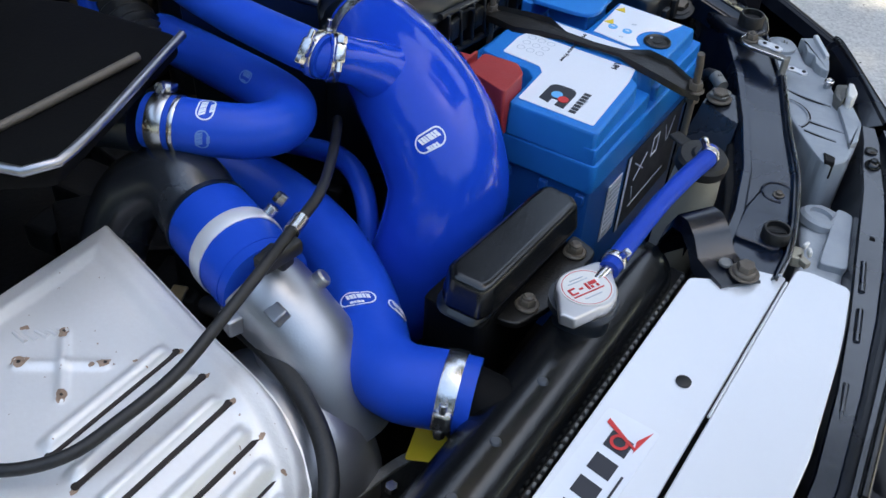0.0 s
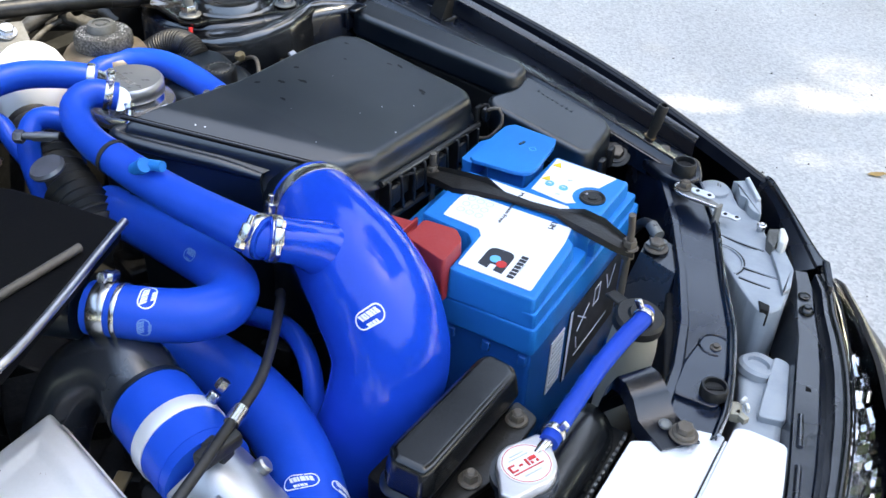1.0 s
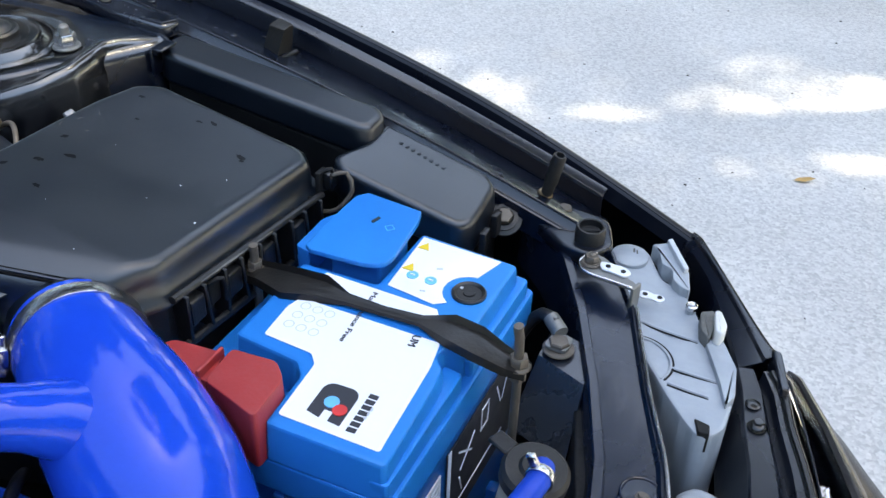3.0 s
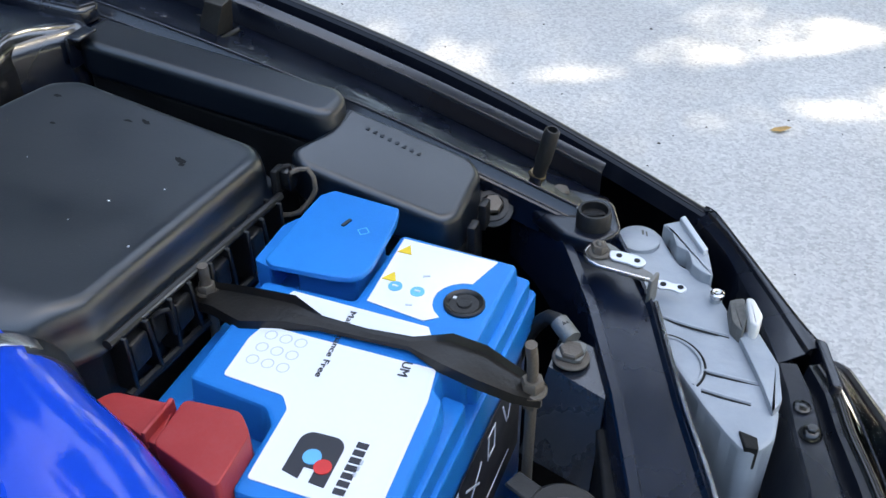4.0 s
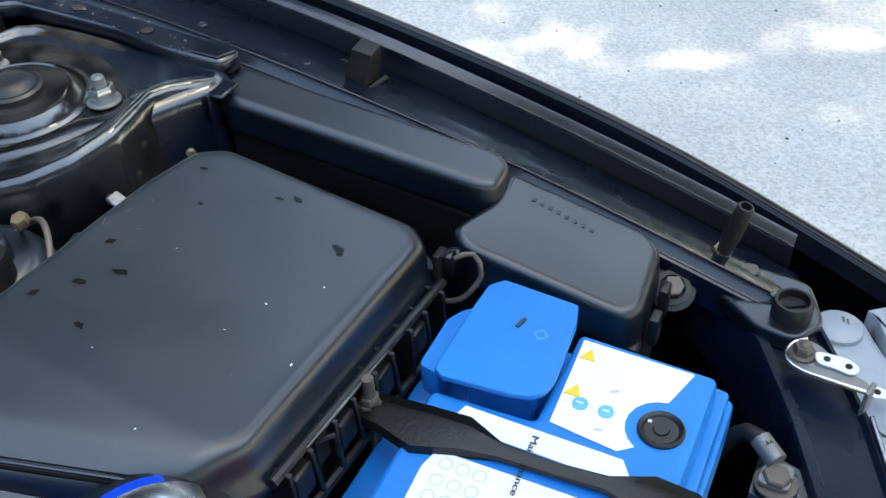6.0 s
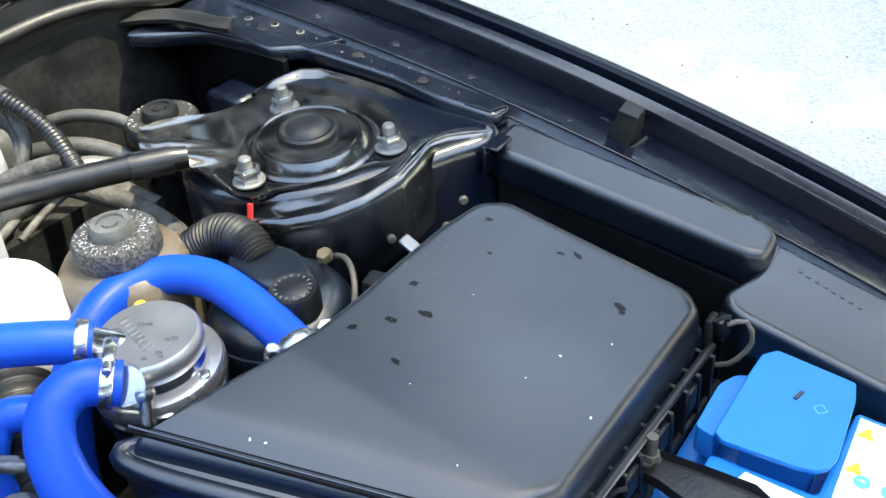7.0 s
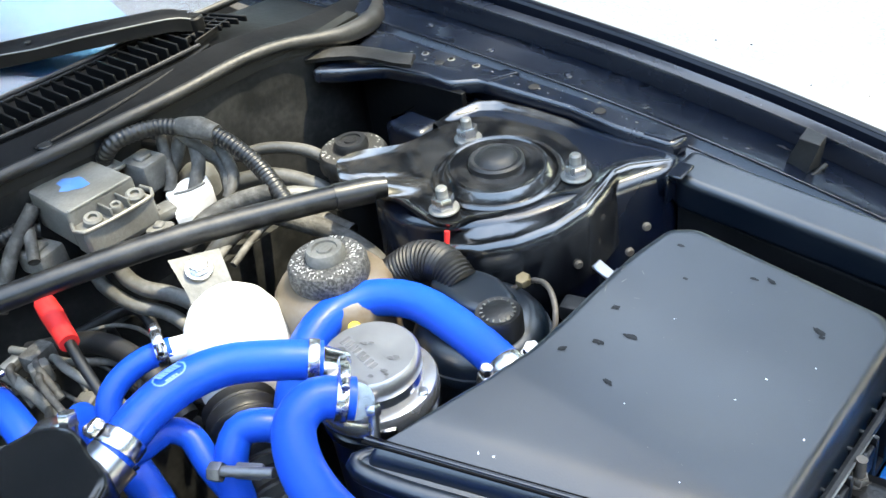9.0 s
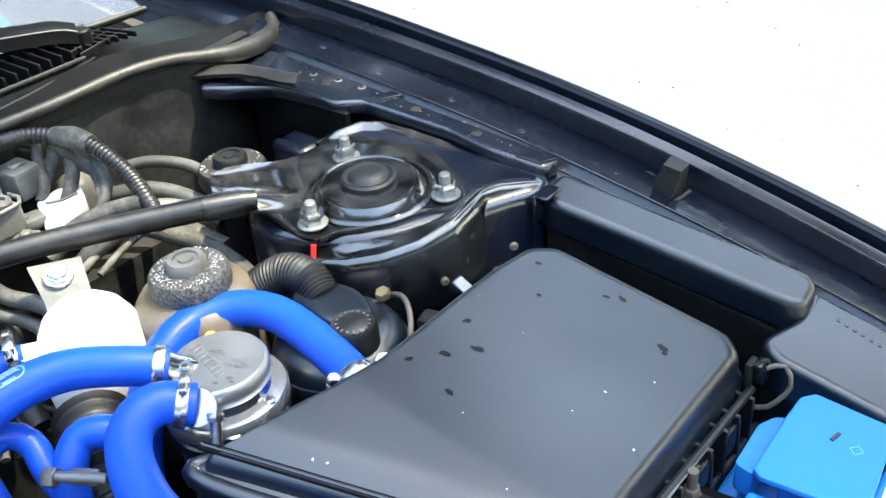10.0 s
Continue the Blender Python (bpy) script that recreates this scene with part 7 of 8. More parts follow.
# ---- dark engine mass below ----
em = thing("engine", (-0.4, -0.2, 0.4), "dark oily engine and gearbox deep in the bay", "engine")
part("block", prism(fillet([(-0.55, -0.9), (-0.05, -0.9), (-0.05, -0.30), (-0.28, -0.28), (-0.30, 0.02), (-0.55, 0.05)], 0.02, 3), 0.36, 0.66, 0.01, 2), "dark", em)
part("gearbox", prism(fillet([(-0.58, 0.02), (-0.30, 0.0), (-0.12, 0.0), (-0.10, -0.22), (-0.55, -0.2)], 0.02, 3), 0.36, 0.60, 0.02, 2), "dark", em)
for i in range(26):
    x, y, z = rng.uniform(-0.62, -0.2), rng.uniform(-0.25, 0.05), rng.uniform(0.62, 0.72)
    part("casting_lump", box((x, y, z), (rng.uniform(0.02, 0.06), rng.uniform(0.02, 0.06), rng.uniform(0.02, 0.05)), 0.004, 2, Matrix.Rotation(rng.uniform(0, 3), 4, "Z")), rng.choice(("dark", "dark", "plastic_dusty")), em)
fs = thing("fan_shroud", (0.0, -0.3, 0.6), "dark grey curved fan shroud with a yellow sticker", "fan shroud")
part("shroud", thick(loft([[(0.034 - 0.052 * math.sin(a), -0.30 + 0.09 * math.cos(a) * 1.2 - 0.02, z) for a in np.linspace(0.0, 2.6, 14)] for z in (0.60, 0.68, 0.698)] + [[(0.034 - 0.044 * math.sin(a), -0.30 + 0.08 * math.cos(a) * 1.2 - 0.02, 0.700) for a in np.linspace(0.0, 2.6, 14)]]), 0.002), "connector", fs)
part("sticker", prism(fillet([(-0.002, -0.258), (-0.012, -0.228), (0.013, -0.225), (0.018, -0.248)], 0.002, 2), 0.7005, 0.702, 0.0003, 1), "yellow", fs, "yellow warning sticker")
part("bolt", hexnut(0.005, 0.005, (0.005, -0.283, 0.7005)), "steel", fs)

# ---- blow-off valve ----
bv = thing("blow_off_valve", (-0.432, 0.0, 0.80), "polished aluminium blow-off valve with a round cap", "valve")
BC = (-0.436, 0.001, 0.0)
part("cap", lathe([(0.0270, 0.8900), (0.0305, 0.8905), (0.0315, 0.8920), (0.0315, 0.9010), (0.0300, 0.9035), (0.0290, 0.9045), (0, 0.9045)], BC, (0, 0, 1), 56), "valve_alu", bv, "brushed round cap with dark splashes")
part("neck", lathe([(0.031, 0.882), (0.0285, 0.886), (0.027, 0.891)], BC, (0, 0, 1), 48), "alu", bv, "polished waist under the cap")
part("flange", lathe([(0.030, 0.868), (0.0385, 0.8685), (0.0402, 0.871), (0.0402, 0.8795), (0.0388, 0.8820), (0.0310, 0.8835)], BC, (0, 0, 1), 64), "flange", bv, "polished flange")
part("clamp_ring", lathe([(0.036, 0.856), (0.0390, 0.8575), (0.0390, 0.8635), (0.036, 0.8655)], BC, (0, 0, 1), 56), "gloss", bv, "black ring below the flange")
part("body", lathe([(0.035, 0.70), (0.036, 0.850), (0.034, 0.866)], BC, (0, 0, 1), 40), "plastic", bv, "black body")
part("flange_lug", box((-0.408, -0.021, 0.872), (0.014, 0.014, 0.010), 0.003, 2, Matrix.Rotation(-0.7, 4, "Z")), "alu", bv)
part("outlet", tube([(-0.437, -0.004, 0.884), (-0.428, -0.022, 0.891), (-0.414, -0.034, 0.904)], [0.0150, 0.0120, 0.0112], 24), "alu", bv, "polished outlet")
part("inlet", tube([(-0.440, 0.000, 0.884), (-0.449, -0.012, 0.895), (-0.456, -0.026, 0.909)], [0.0140, 0.0118, 0.0108], 24), "alu", bv, "polished inlet")
for a in (0.2, 1.8, 3.4, 5.0):
    part("cap_screw", join(disc(0.0035, 0.003, (BC[0] + 0.0350 * math.cos(a), BC[1] + 0.0350 * math.sin(a), 0.8818), (0, 0, 1), 0.0008, 16)), "steel", bv)
bars = bmesh.new()
for j in range(8):
    bars = join(bars, box((-0.017 + j * 0.0046, 0.0, 0.0), (0.0032, 0.0062 if j else 0.008, 0.0008), 0.0002, 1, Matrix.Rotation(0.15, 4, "Z")))
part("engraved_marks", moved(bars, T((-0.440, -0.003, 0.9046)) @ Matrix.Rotation(radians(-14), 4, "Z")), "smear", bv)
for i in range(9):
    a, r, s = rng.uniform(0, 6.3), rng.uniform(0.006, 0.026), rng.uniform(0.0010, 0.0024)
    part("splash", blob(BC[0] + r * math.cos(a), BC[1] + r * math.sin(a), s * 1.5, s * 0.8, lambda x, y: 0.9045, 0.0003 + 0.0001 * i, rng, 0.3), "smear", bv)
part("clamp_bolt", join(disc(0.0035, 0.018, (-0.402, -0.036, 0.880), (-0.3, 0.45, 0.8), 0.001, 16), hexnut(0.0055, 0.006, (-0.407, -0.030, 0.893), (-0.3, 0.45, 0.8))), "steel", bv, "clamp bolt")

# ---- hoses round the valve ----
def blue_hose(name_label, pts, r, at):
    t = thing("coolant_hose", at, name_label, "hose")
    tb = Tube(pts, r, 26, 0.005)
    part("hose", tb.mesh(0.00016, 0.013), "silicone_satin", t, sharp=60)
    return t, tb


bh, hf = blue_hose("blue silicone breather hose arching to the air filter box", [(-0.360, 0.050, 0.876), (-0.384, 0.058, 0.880), (-0.424, 0.067, 0.883), (-0.462, 0.070, 0.885), (-0.490, 0.058, 0.885), (-0.503, 0.036, 0.884), (-0.503, 0.010, 0.880), (-0.496, -0.014, 0.868), (-0.486, -0.036, 0.845), (-0.475, -0.052, 0.81), (-0.46, -0.065, 0.76)], 0.0130, (-0.44, 0.03, 0.8))
hose_clamp(bh, hf, 0.012, 0.010, (-0.2, -0.8, 0.1))
gh, hg = blue_hose("blue silicone hose running forward from the valve", [(-0.452, -0.022, 0.908), (-0.470, -0.040, 0.914), (-0.492, -0.062, 0.917), (-0.503, -0.085, 0.917), (-0.507, -0.110, 0.914), (-0.505, -0.132, 0.909), (-0.502, -0.146, 0.905)], [0.0122, 0.0124, 0.0127, 0.0128, 0.0128, 0.0128, 0.0130], (-0.49, -0.08, 0.88))
hose_clamp(gh, hg, 0.006, 0.007, (0.5, 0.2, -1))
hose_clamp(gh, hg, hg.length - 0.010, 0.011, (-0.6, 0.3, 0.8))
hose_print(gh, hg, hg.length * 0.62, (0.1, 0.0, 1), 0.021, 0.0105, 0.0, "logo_faint")
ti, hi = blue_hose("thin blue silicone hose at the white tank", [(-0.580, -0.052, 0.880), (-0.588, -0.068, 0.880), (-0.592, -0.086, 0.876), (-0.590, -0.102, 0.868), (-0.58, -0.115, 0.85)], 0.0086, (-0.58, -0.08, 0.85))
hose_clamp(ti, hi, 0.007, 0.008, (0.3, 0.2, 1))
kj, hj = blue_hose("thin blue silicone hose with a banded end", [(-0.518, -0.146, 0.880), (-0.516, -0.134, 0.885), (-0.514, -0.121, 0.886), (-0.512, -0.104, 0.886), (-0.501, -0.097, 0.880), (-0.484, -0.100, 0.868), (-0.468, -0.098, 0.848), (-0.455, -0.090, 0.82)], 0.0084, (-0.5, -0.11, 0.84))
hose_clamp(kj, hj, 0.010, 0.013, (-0.2, -0.5, 0.8), "steel", "bright perforated steel clamp")
kk, hk = blue_hose("thin blue silicone hose looping below the valve", [(-0.455, -0.052, 0.872), (-0.468, -0.066, 0.882), (-0.478, -0.078, 0.880), (-0.472, -0.094, 0.866), (-0.462, -0.10, 0.84), (-0.45, -0.10, 0.79)], 0.0105, (-0.47, -0.08, 0.8))
kl, hl = blue_hose("thin blue silicone hose leading to the throttle body", [(-0.66, -0.150, 0.875), (-0.630, -0.152, 0.876), (-0.600, -0.156, 0.868), (-0.575, -0.165, 0.85)], 0.011, (-0.62, -0.15, 0.85))
hose_clamp(kl, hl, 0.010, 0.009, (0, 0, 1))
km, hm = blue_hose("thin blue silicone hose low behind the throttle body", [(-0.62, -0.115, 0.845), (-0.57, -0.118, 0.852), (-0.53, -0.125, 0.845), (-0.50, -0.13, 0.82)], 0.012, (-0.56, -0.12, 0.82))
tbx = thing("intake_throttle", (-0.52, -0.17, 0.8), "black throttle housing between the blue hoses", "throttle")
part("housing", prism(fillet([(-0.552, -0.158), (-0.532, -0.146), (-0.478, -0.156), (-0.462, -0.186), (-0.50, -0.215), (-0.56, -0.20)], 0.008, 3), 0.80, 0.918, 0.006, 3), "gloss", tbx)
part("stub", tube([(-0.503, -0.142, 0.904), (-0.503, -0.160, 0.899)], 0.016, 20), "alu_brushed", tbx)
part("lug", join(disc(0.0075, 0.012, (-0.545, -0.150, 0.90), (-0.3, 0.4, 1), 0.001, 18), hexnut(0.006, 0.008, (-0.541, -0.146, 0.912), (-0.2, 0.3, 1))), "steel", tbx)
part("end_cap", lathe([(0.014, 0), (0.015, 0.004), (0.010, 0.008), (0, 0.009)], (-0.562, -0.150, 0.895), (-0.2, 0.3, 1), 24), "steel", tbx)
rp = thing("ribbed_pipe", (-0.45, -0.05, 0.75), "black ribbed rubber pipe below the valve", "pipe")
part("pipe", Tube([(-0.53, -0.045, 0.845), (-0.500, -0.060, 0.838), (-0.462, -0.076, 0.828), (-0.425, -0.088, 0.815), (-0.39, -0.10, 0.80)], 0.022, 26, 0.002).mesh(0.004, 0.010), "rubber", rp)
sc = thing("pinch_clamp", (-0.447, -0.100, 0.87), "small steel pinch clamp with its bolt", "clamp")
part("clamp", join(box((-0.445, -0.0965, 0.884), (0.018, 0.009, 0.007), 0.002, 2, Matrix.Rotation(0.5, 4, "Z")), hexnut(0.0062, 0.008, (-0.458, -0.1060, 0.884), (-0.85, -0.45, 0.0)), disc(0.0034, 0.034, (-0.459, -0.1065, 0.885), (0.88, 0.47, 0.05), 0.0005, 12)), "smear", sc)
part("knurled_disc", lathe([(0.015, 0), (0.016, 0.003), (0.014, 0.006), (0, 0.006)], (-0.428, -0.110, 0.862), (-0.1, -0.3, 1), 36), "smear", sc)
jt = thing("hose_joint", (-0.49, -0.13, 0.84), "dark hose joint with a small clamp", "joint")
part("joint", join(tube([(-0.505, -0.155, 0.845), (-0.475, -0.135, 0.850)], 0.014, 18), disc(0.016, 0.008, (-0.49, -0.145, 0.8475), (0.8, 0.55, 0.1), 0.001, 20)), "rubber", jt)
part("clamp_screw", join(box((-0.480, -0.135, 0.866), (0.014, 0.008, 0.006), 0.001, 1), hexnut(0.004, 0.006, (-0.472, -0.131, 0.866), (1, 0.4, 0))), "orange", jt)

# ---- tanks, reservoirs ----
wt = thing("white_tank", (-0.558, -0.014, 0.80), "bright white domed plastic header tank", "tank")
part("tank", lathe([(0.033, 0.80), (0.0370, 0.83), (0.0385, 0.850), (0.0383, 0.863), (0.0368, 0.876), (0.0335, 0.8885), (0.0278, 0.8990), (0.0195, 0.9065), (0.0100, 0.9105), (0, 0.9115)], (-0.558, -0.014, 0), (0, 0, 1), 48), "white", wt, "", 60)
part("spout", tube([(-0.572, -0.040, 0.879), (-0.582, -0.056, 0.880)], 0.0085, 16), "white", wt)


def reservoir(c, r, z_top, cap_r, label, body_mat, lid_mat, marks):
    t = thing("fluid_reservoir", (c[0], c[1], 0.80), label, "reservoir", "fluid reservoirs")
    part("body", lathe([(r * 0.85, 0.79), (r * 0.97, 0.81), (r, z_top - 0.045), (r * 0.97, z_top - 0.034), (r * 0.86, z_top - 0.027), (cap_r * 0.9, z_top - 0.023)], (c[0], c[1], 0), (0, 0, 1), 44), body_mat, t, "", 60)
    lid = part("lid", lathe([(cap_r, z_top - 0.024), (cap_r * 1.02, z_top - 0.021), (cap_r, z_top - 0.012), (cap_r * 0.93, z_top - 0.009), (cap_r * 0.5, z_top - 0.008)], (c[0], c[1], 0), (0, 0, 1), 44), lid_mat, t, "black lid with worn white moulded marks")
    part("knob", lathe([(cap_r * 0.50, z_top - 0.010), (cap_r * 0.50, z_top - 0.003), (cap_r * 0.44, z_top), (cap_r * 0.32, z_top), (cap_r * 0.30, z_top - 0.0015), (cap_r * 0.2, z_top - 0.0015), (cap_r * 0.18, z_top), (0, z_top)], (c[0], c[1], 0), (0, 0, 1), 28), "connector" if marks > 100 else "plastic_dusty", lid, "grey domed centre knob")
    ring = bmesh.new()
    for j in range(marks):
        a, rr = rng.uniform(0, 2 * math.pi), cap_r * rng.uniform(0.58, 0.90)
        ring = join(ring, box((c[0] + rr * math.cos(a), c[1] + rr * math.sin(a), z_top - 0.0083), (rng.uniform(0.0008, 0.0020), 0.0003, 0.0005), 0.0, 1, Matrix.Rotation(a + rng.uniform(-0.9, 0.9), 4, "Z")))
    part("moulded_marks", ring, "pale", lid, "worn pale moulded marks")
    return t


reservoir((-0.525, 0.053), 0.0440, 0.919, 0.0285, "amber-stained fluid reservoir with a black marked lid", "reservoir", "textured", 130)
reservoir((-0.634, 0.188), 0.026, 0.907, 0.0295, "small dusty fluid reservoir with a speckled black lid", "plastic_dusty", "textured_dark", 50)
sm3 = thing("orange_drain_plug", (-0.478, 0.014, 0.86), "small orange fitting between the hoses", "fitting")
part("plug", join(hexnut(0.0065, 0.012, (-0.482, 0.032, 0.868), (0.2, -0.2, 1)), disc(0.0045, 0.008, (-0.482, 0.030, 0.878), (0.2, -0.2, 1), 0.001, 16)), "yellow", sm3)

# actuator with ribbed boot beside the tower
ac = thing("vacuum_actuator", (-0.42, 0.09, 0.78), "dusty black round actuator with a ribbed boot", "actuator")
part("drum", lathe([(0.046, 0.80), (0.048, 0.845), (0.047, 0.862), (0.042, 0.870), (0.034, 0.874)], (-0.425, 0.092, 0), (0, 0, 1), 44), "plastic", ac, "", 60)
part("rim", lathe([(0.049, 0.848), (0.0505, 0.852), (0.049, 0.857)], (-0.425, 0.092, 0), (0, 0, 1), 44), "plastic", ac)
part("cover", prism(fillet([(-0.470, 0.090), (-0.462, 0.118), (-0.430, 0.122), (-0.400, 0.108), (-0.398, 0.088), (-0.425, 0.080)], 0.010, 4), 0.868, 0.888, 0.006, 3), "plastic", ac)
part("boot", Tube([(-0.515, 0.080, 0.862), (-0.502, 0.096, 0.878), (-0.485, 0.106, 0.888), (-0.466, 0.108, 0.889), (-0.448, 0.104, 0.882)], [0.0125, 0.0135, 0.0142, 0.0138, 0.0125], 24, 0.0010).mesh(0.0013, 0.0032), "rubber", ac, "ribbed black rubber boot")
part("screw_cap", lathe([(0.0165, 0.874), (0.0165, 0.888), (0.015, 0.891), (0.012, 0.8905), (0.010, 0.892), (0, 0.892)], (-0.402, 0.086, 0), (0, 0, 1), 30), "plastic_dusty", ac, "round grey screw cap")
teeth = bmesh.new()
for j in range(16):
    a = 2 * math.pi * j / 16
    teeth = join(teeth, box((-0.402 + 0.011 * math.cos(a), 0.086 + 0.011 * math.sin(a), 0.8915), (0.0024, 0.0010, 0.0010), 0.0, 1, Matrix.Rotation(a, 4, "Z")))
part("cap_marks", teeth, "connector", ac)
part("wire_stay", tube([(-0.425, 0.128, 0.870), (-0.405, 0.132, 0.884), (-0.385, 0.122, 0.890), (-0.372, 0.108, 0.880), (-0.374, 0.098, 0.855)], 0.0020, 10), "rusty_steel", ac, "bent bare wire stay")
part("bolt", join(hexnut(0.006, 0.008, (-0.372, 0.080, 0.872), (0.2, -0.2, 1)), disc(0.008, 0.002, (-0.372, 0.080, 0.870), (0.2, -0.2, 1), 0.0005, 16)), "steel", ac)
part("stay_bolt", hexnut(0.0055, 0.006, (-0.410, 0.126, 0.884), (0, -0.3, 1)), "orange", ac)
part("plug", join(box((-0.372, 0.136, 0.868), (0.026, 0.016, 0.014), 0.003, 2, Matrix.Rotation(0.2, 4, "Z")), box((-0.352, 0.140, 0.868), (0.018, 0.010, 0.010), 0.002, 2, Matrix.Rotation(0.2, 4, "Z"))), "plastic_dusty", ac, "small black electrical plug")
rt = thing("red_marker", (-0.483, 0.139, 0.86), "short red plastic-tipped wire by the tower", "wire")
part("tip", tube([(-0.484, 0.128, 0.872), (-0.486, 0.136, 0.895)], [0.002, 0.0022], 10), "red_bright", rt)

# ---- bulkhead things ----
bb = thing("bulkhead_box", (-0.66, 0.29, 0.85), "black rounded cover in the recess beside the tower", "cover")
part("cover", prism(fillet([(-0.672, 0.262), (-0.668, 0.296), (-0.620, 0.290), (-0.622, 0.258)], 0.010, 4), 0.82, 0.878, 0.012, 5), "paint_inner", bb)
bk = thing("brace_bracket", (-0.595, 0.0, 0.86), "bare steel bracket with a bolt below the strut brace", "bracket")
part("plate", bevelled(loft([[(-0.622, -0.012, 0.914), (-0.600, 0.018, 0.914)], [(-0.590, -0.022, 0.900), (-0.572, 0.004, 0.900)], [(-0.572, -0.036, 0.860), (-0.556, -0.012, 0.860)]]), 0), "igniter", bk, "dull steel plate")
part("bolt", join(disc(0.0105, 0.0025, (-0.599, -0.003, 0.9085), (0.35, -0.1, 0.9), 0.0006, 24), hexnut(0.0075, 0.006, (-0.598, -0.003, 0.9105), (0.35, -0.1, 0.9))), "steel", bk)
iu = thing("igniter_unit", (-0.745, 0.005, 0.88), "dusty beige-grey igniter unit with a faint blue mark", "igniter")
ipoly = [(-0.776, -0.028), (-0.776, 0.029), (-0.713, 0.030), (-0.714, -0.030)]
part("case", prism(fillet(ipoly, 0.004, 3), 0.902, 0.935, 0.0025, 2), "igniter", iu)
part("terminal_ledge", prism(fillet([(-0.718, -0.030), (-0.716, 0.031), (-0.692, 0.031), (-0.696, -0.031)], 0.003, 2), 0.900, 0.9225, 0.002, 2), "igniter", iu)
part("ledge_rim", tube([(-0.713, -0.030, 0.926), (-0.697, -0.030, 0.9235), (-0.693, 0.030, 0.9235), (-0.710, 0.031, 0.926)], 0.0016, 8), "igniter", iu)
part("lid_edge", tube([(-0.7145, -0.028, 0.935), (-0.7135, 0.028, 0.935)], 0.0012, 8), "igniter", iu)
for x, y, r in ((-0.7045, -0.017, 0.0078), (-0.7030, 0.003, 0.0055), (-0.7035, 0.021, 0.0078)):
    part("terminal", lathe([(r, 0.0), (r * 0.95, 0.006), (r * 0.75, 0.0075), (r * 0.45, 0.0072), (r * 0.4, 0.0045), (0, 0.0045)], (x, y, 0.9215), (0.25, 0, 1), 20), "igniter", iu)
for y in (-0.005, 0.011):
    part("divider", box((-0.704, y, 0.926), (0.018, 0.0018, 0.010), 0.0006, 1), "igniter", iu)
part("blue_mark", blob(-0.749, -0.002, 0.013, 0.012, lambda x, y: 0.935, 0.0004, rng), "mark_blue", iu)
part("stay", box((-0.762, 0.037, 0.926), (0.024, 0.018, 0.004), 0.001, 1), "igniter", iu)
for c, s, a, mat in (((-0.746, 0.060, 0.914), (0.030, 0.026, 0.026), 0.1, "connector"), ((-0.705, 0.026, 0.899), (0.018, 0.046, 0.010), -0.15, "igniter"), ((-0.760, -0.043, 0.886), (0.030, 0.026, 0.020), 0.2, "connector"), ((-0.688, 0.024, 0.894), (0.020, 0.016, 0.012), 0.5, "connector"), ((-0.760, 0.082, 0.924), (0.024, 0.018, 0.016), 0.3, "plastic_dusty")):
    k = thing("wire_connector", c, "dusty grey multi-pin wire connector by the bulkhead", "connector", "wire connectors")
    part("shell", box(c, s, 0.003, 2, Matrix.Rotation(a, 4, "Z")), mat, k)
    part("latch", box((c[0], c[1], c[2] + s[2] / 2), (s[0] * 0.4, s[1] * 0.5, 0.006), 0.0015, 1, Matrix.Rotation(a, 4, "Z")), mat, k)
wc = thing("white_connector", (-0.685, 0.058, 0.89), "off-white connector wrapped in torn tape", "connector")
part("shell", prism(fillet([(-0.724, 0.056), (-0.690, 0.042), (-0.682, 0.054), (-0.688, 0.080), (-0.708, 0.090), (-0.724, 0.078)], 0.003, 2), 0.886, lambda x, y: 0.902 + 0.12 * (y - 0.06), 0.003, 2), "pale", wc)
part("tape_end", bevelled(prism([(-0.698, 0.046), (-0.684, 0.038), (-0.678, 0.050), (-0.683, 0.056)], 0.882, 0.899, 0.001), 0), "pale", wc)
part("tape_fold", tube([(-0.712, 0.058, 0.9025), (-0.702, 0.068, 0.904), (-0.698, 0.080, 0.9055)], 0.0012, 6), "connector", wc)
part("clip", tube([(-0.671, 0.076, 0.889), (-0.677, 0.085, 0.892), (-0.669, 0.087, 0.890)], 0.0022, 8), "pale", wc)
dc = thing("round_canister", (-0.741, 0.100, 0.885), "rounded beige canister behind the torn connector", "canister")
part("shell", lathe([(0.017, 0.872), (0.0175, 0.884), (0.0155, 0.893), (0.010, 0.8985), (0, 0.900)], (-0.740, 0.100, 0), (0, 0, 1), 32), "igniter", dc, "", 60)
hn = thing("wiring_loom", (-0.72, 0.06, 0.9), "dusty corrugated wiring loom along the bulkhead", "wiring")
for pts in ([(-0.771, 0.034, 0.905), (-0.767, 0.036, 0.928), (-0.757, 0.041, 0.943), (-0.750, 0.052, 0.949), (-0.740, 0.077, 0.948), (-0.722, 0.092, 0.945)], [(-0.768, -0.034, 0.905), (-0.773, -0.050, 0.910), (-0.778, -0.070, 0.908), (-0.782, -0.10, 0.90)]):
    part("conduit", Tube(pts, 0.0062, 20, 0.0007).mesh(0.0009, 0.0042), "conduit", hn, "black corrugated conduit")
part("taped_joint", tube([(-0.726, 0.090, 0.946), (-0.710, 0.097, 0.945), (-0.692, 0.101, 0.942)], [0.0075, 0.0095, 0.0075], 18), "harness", hn, "dusty taped joint")
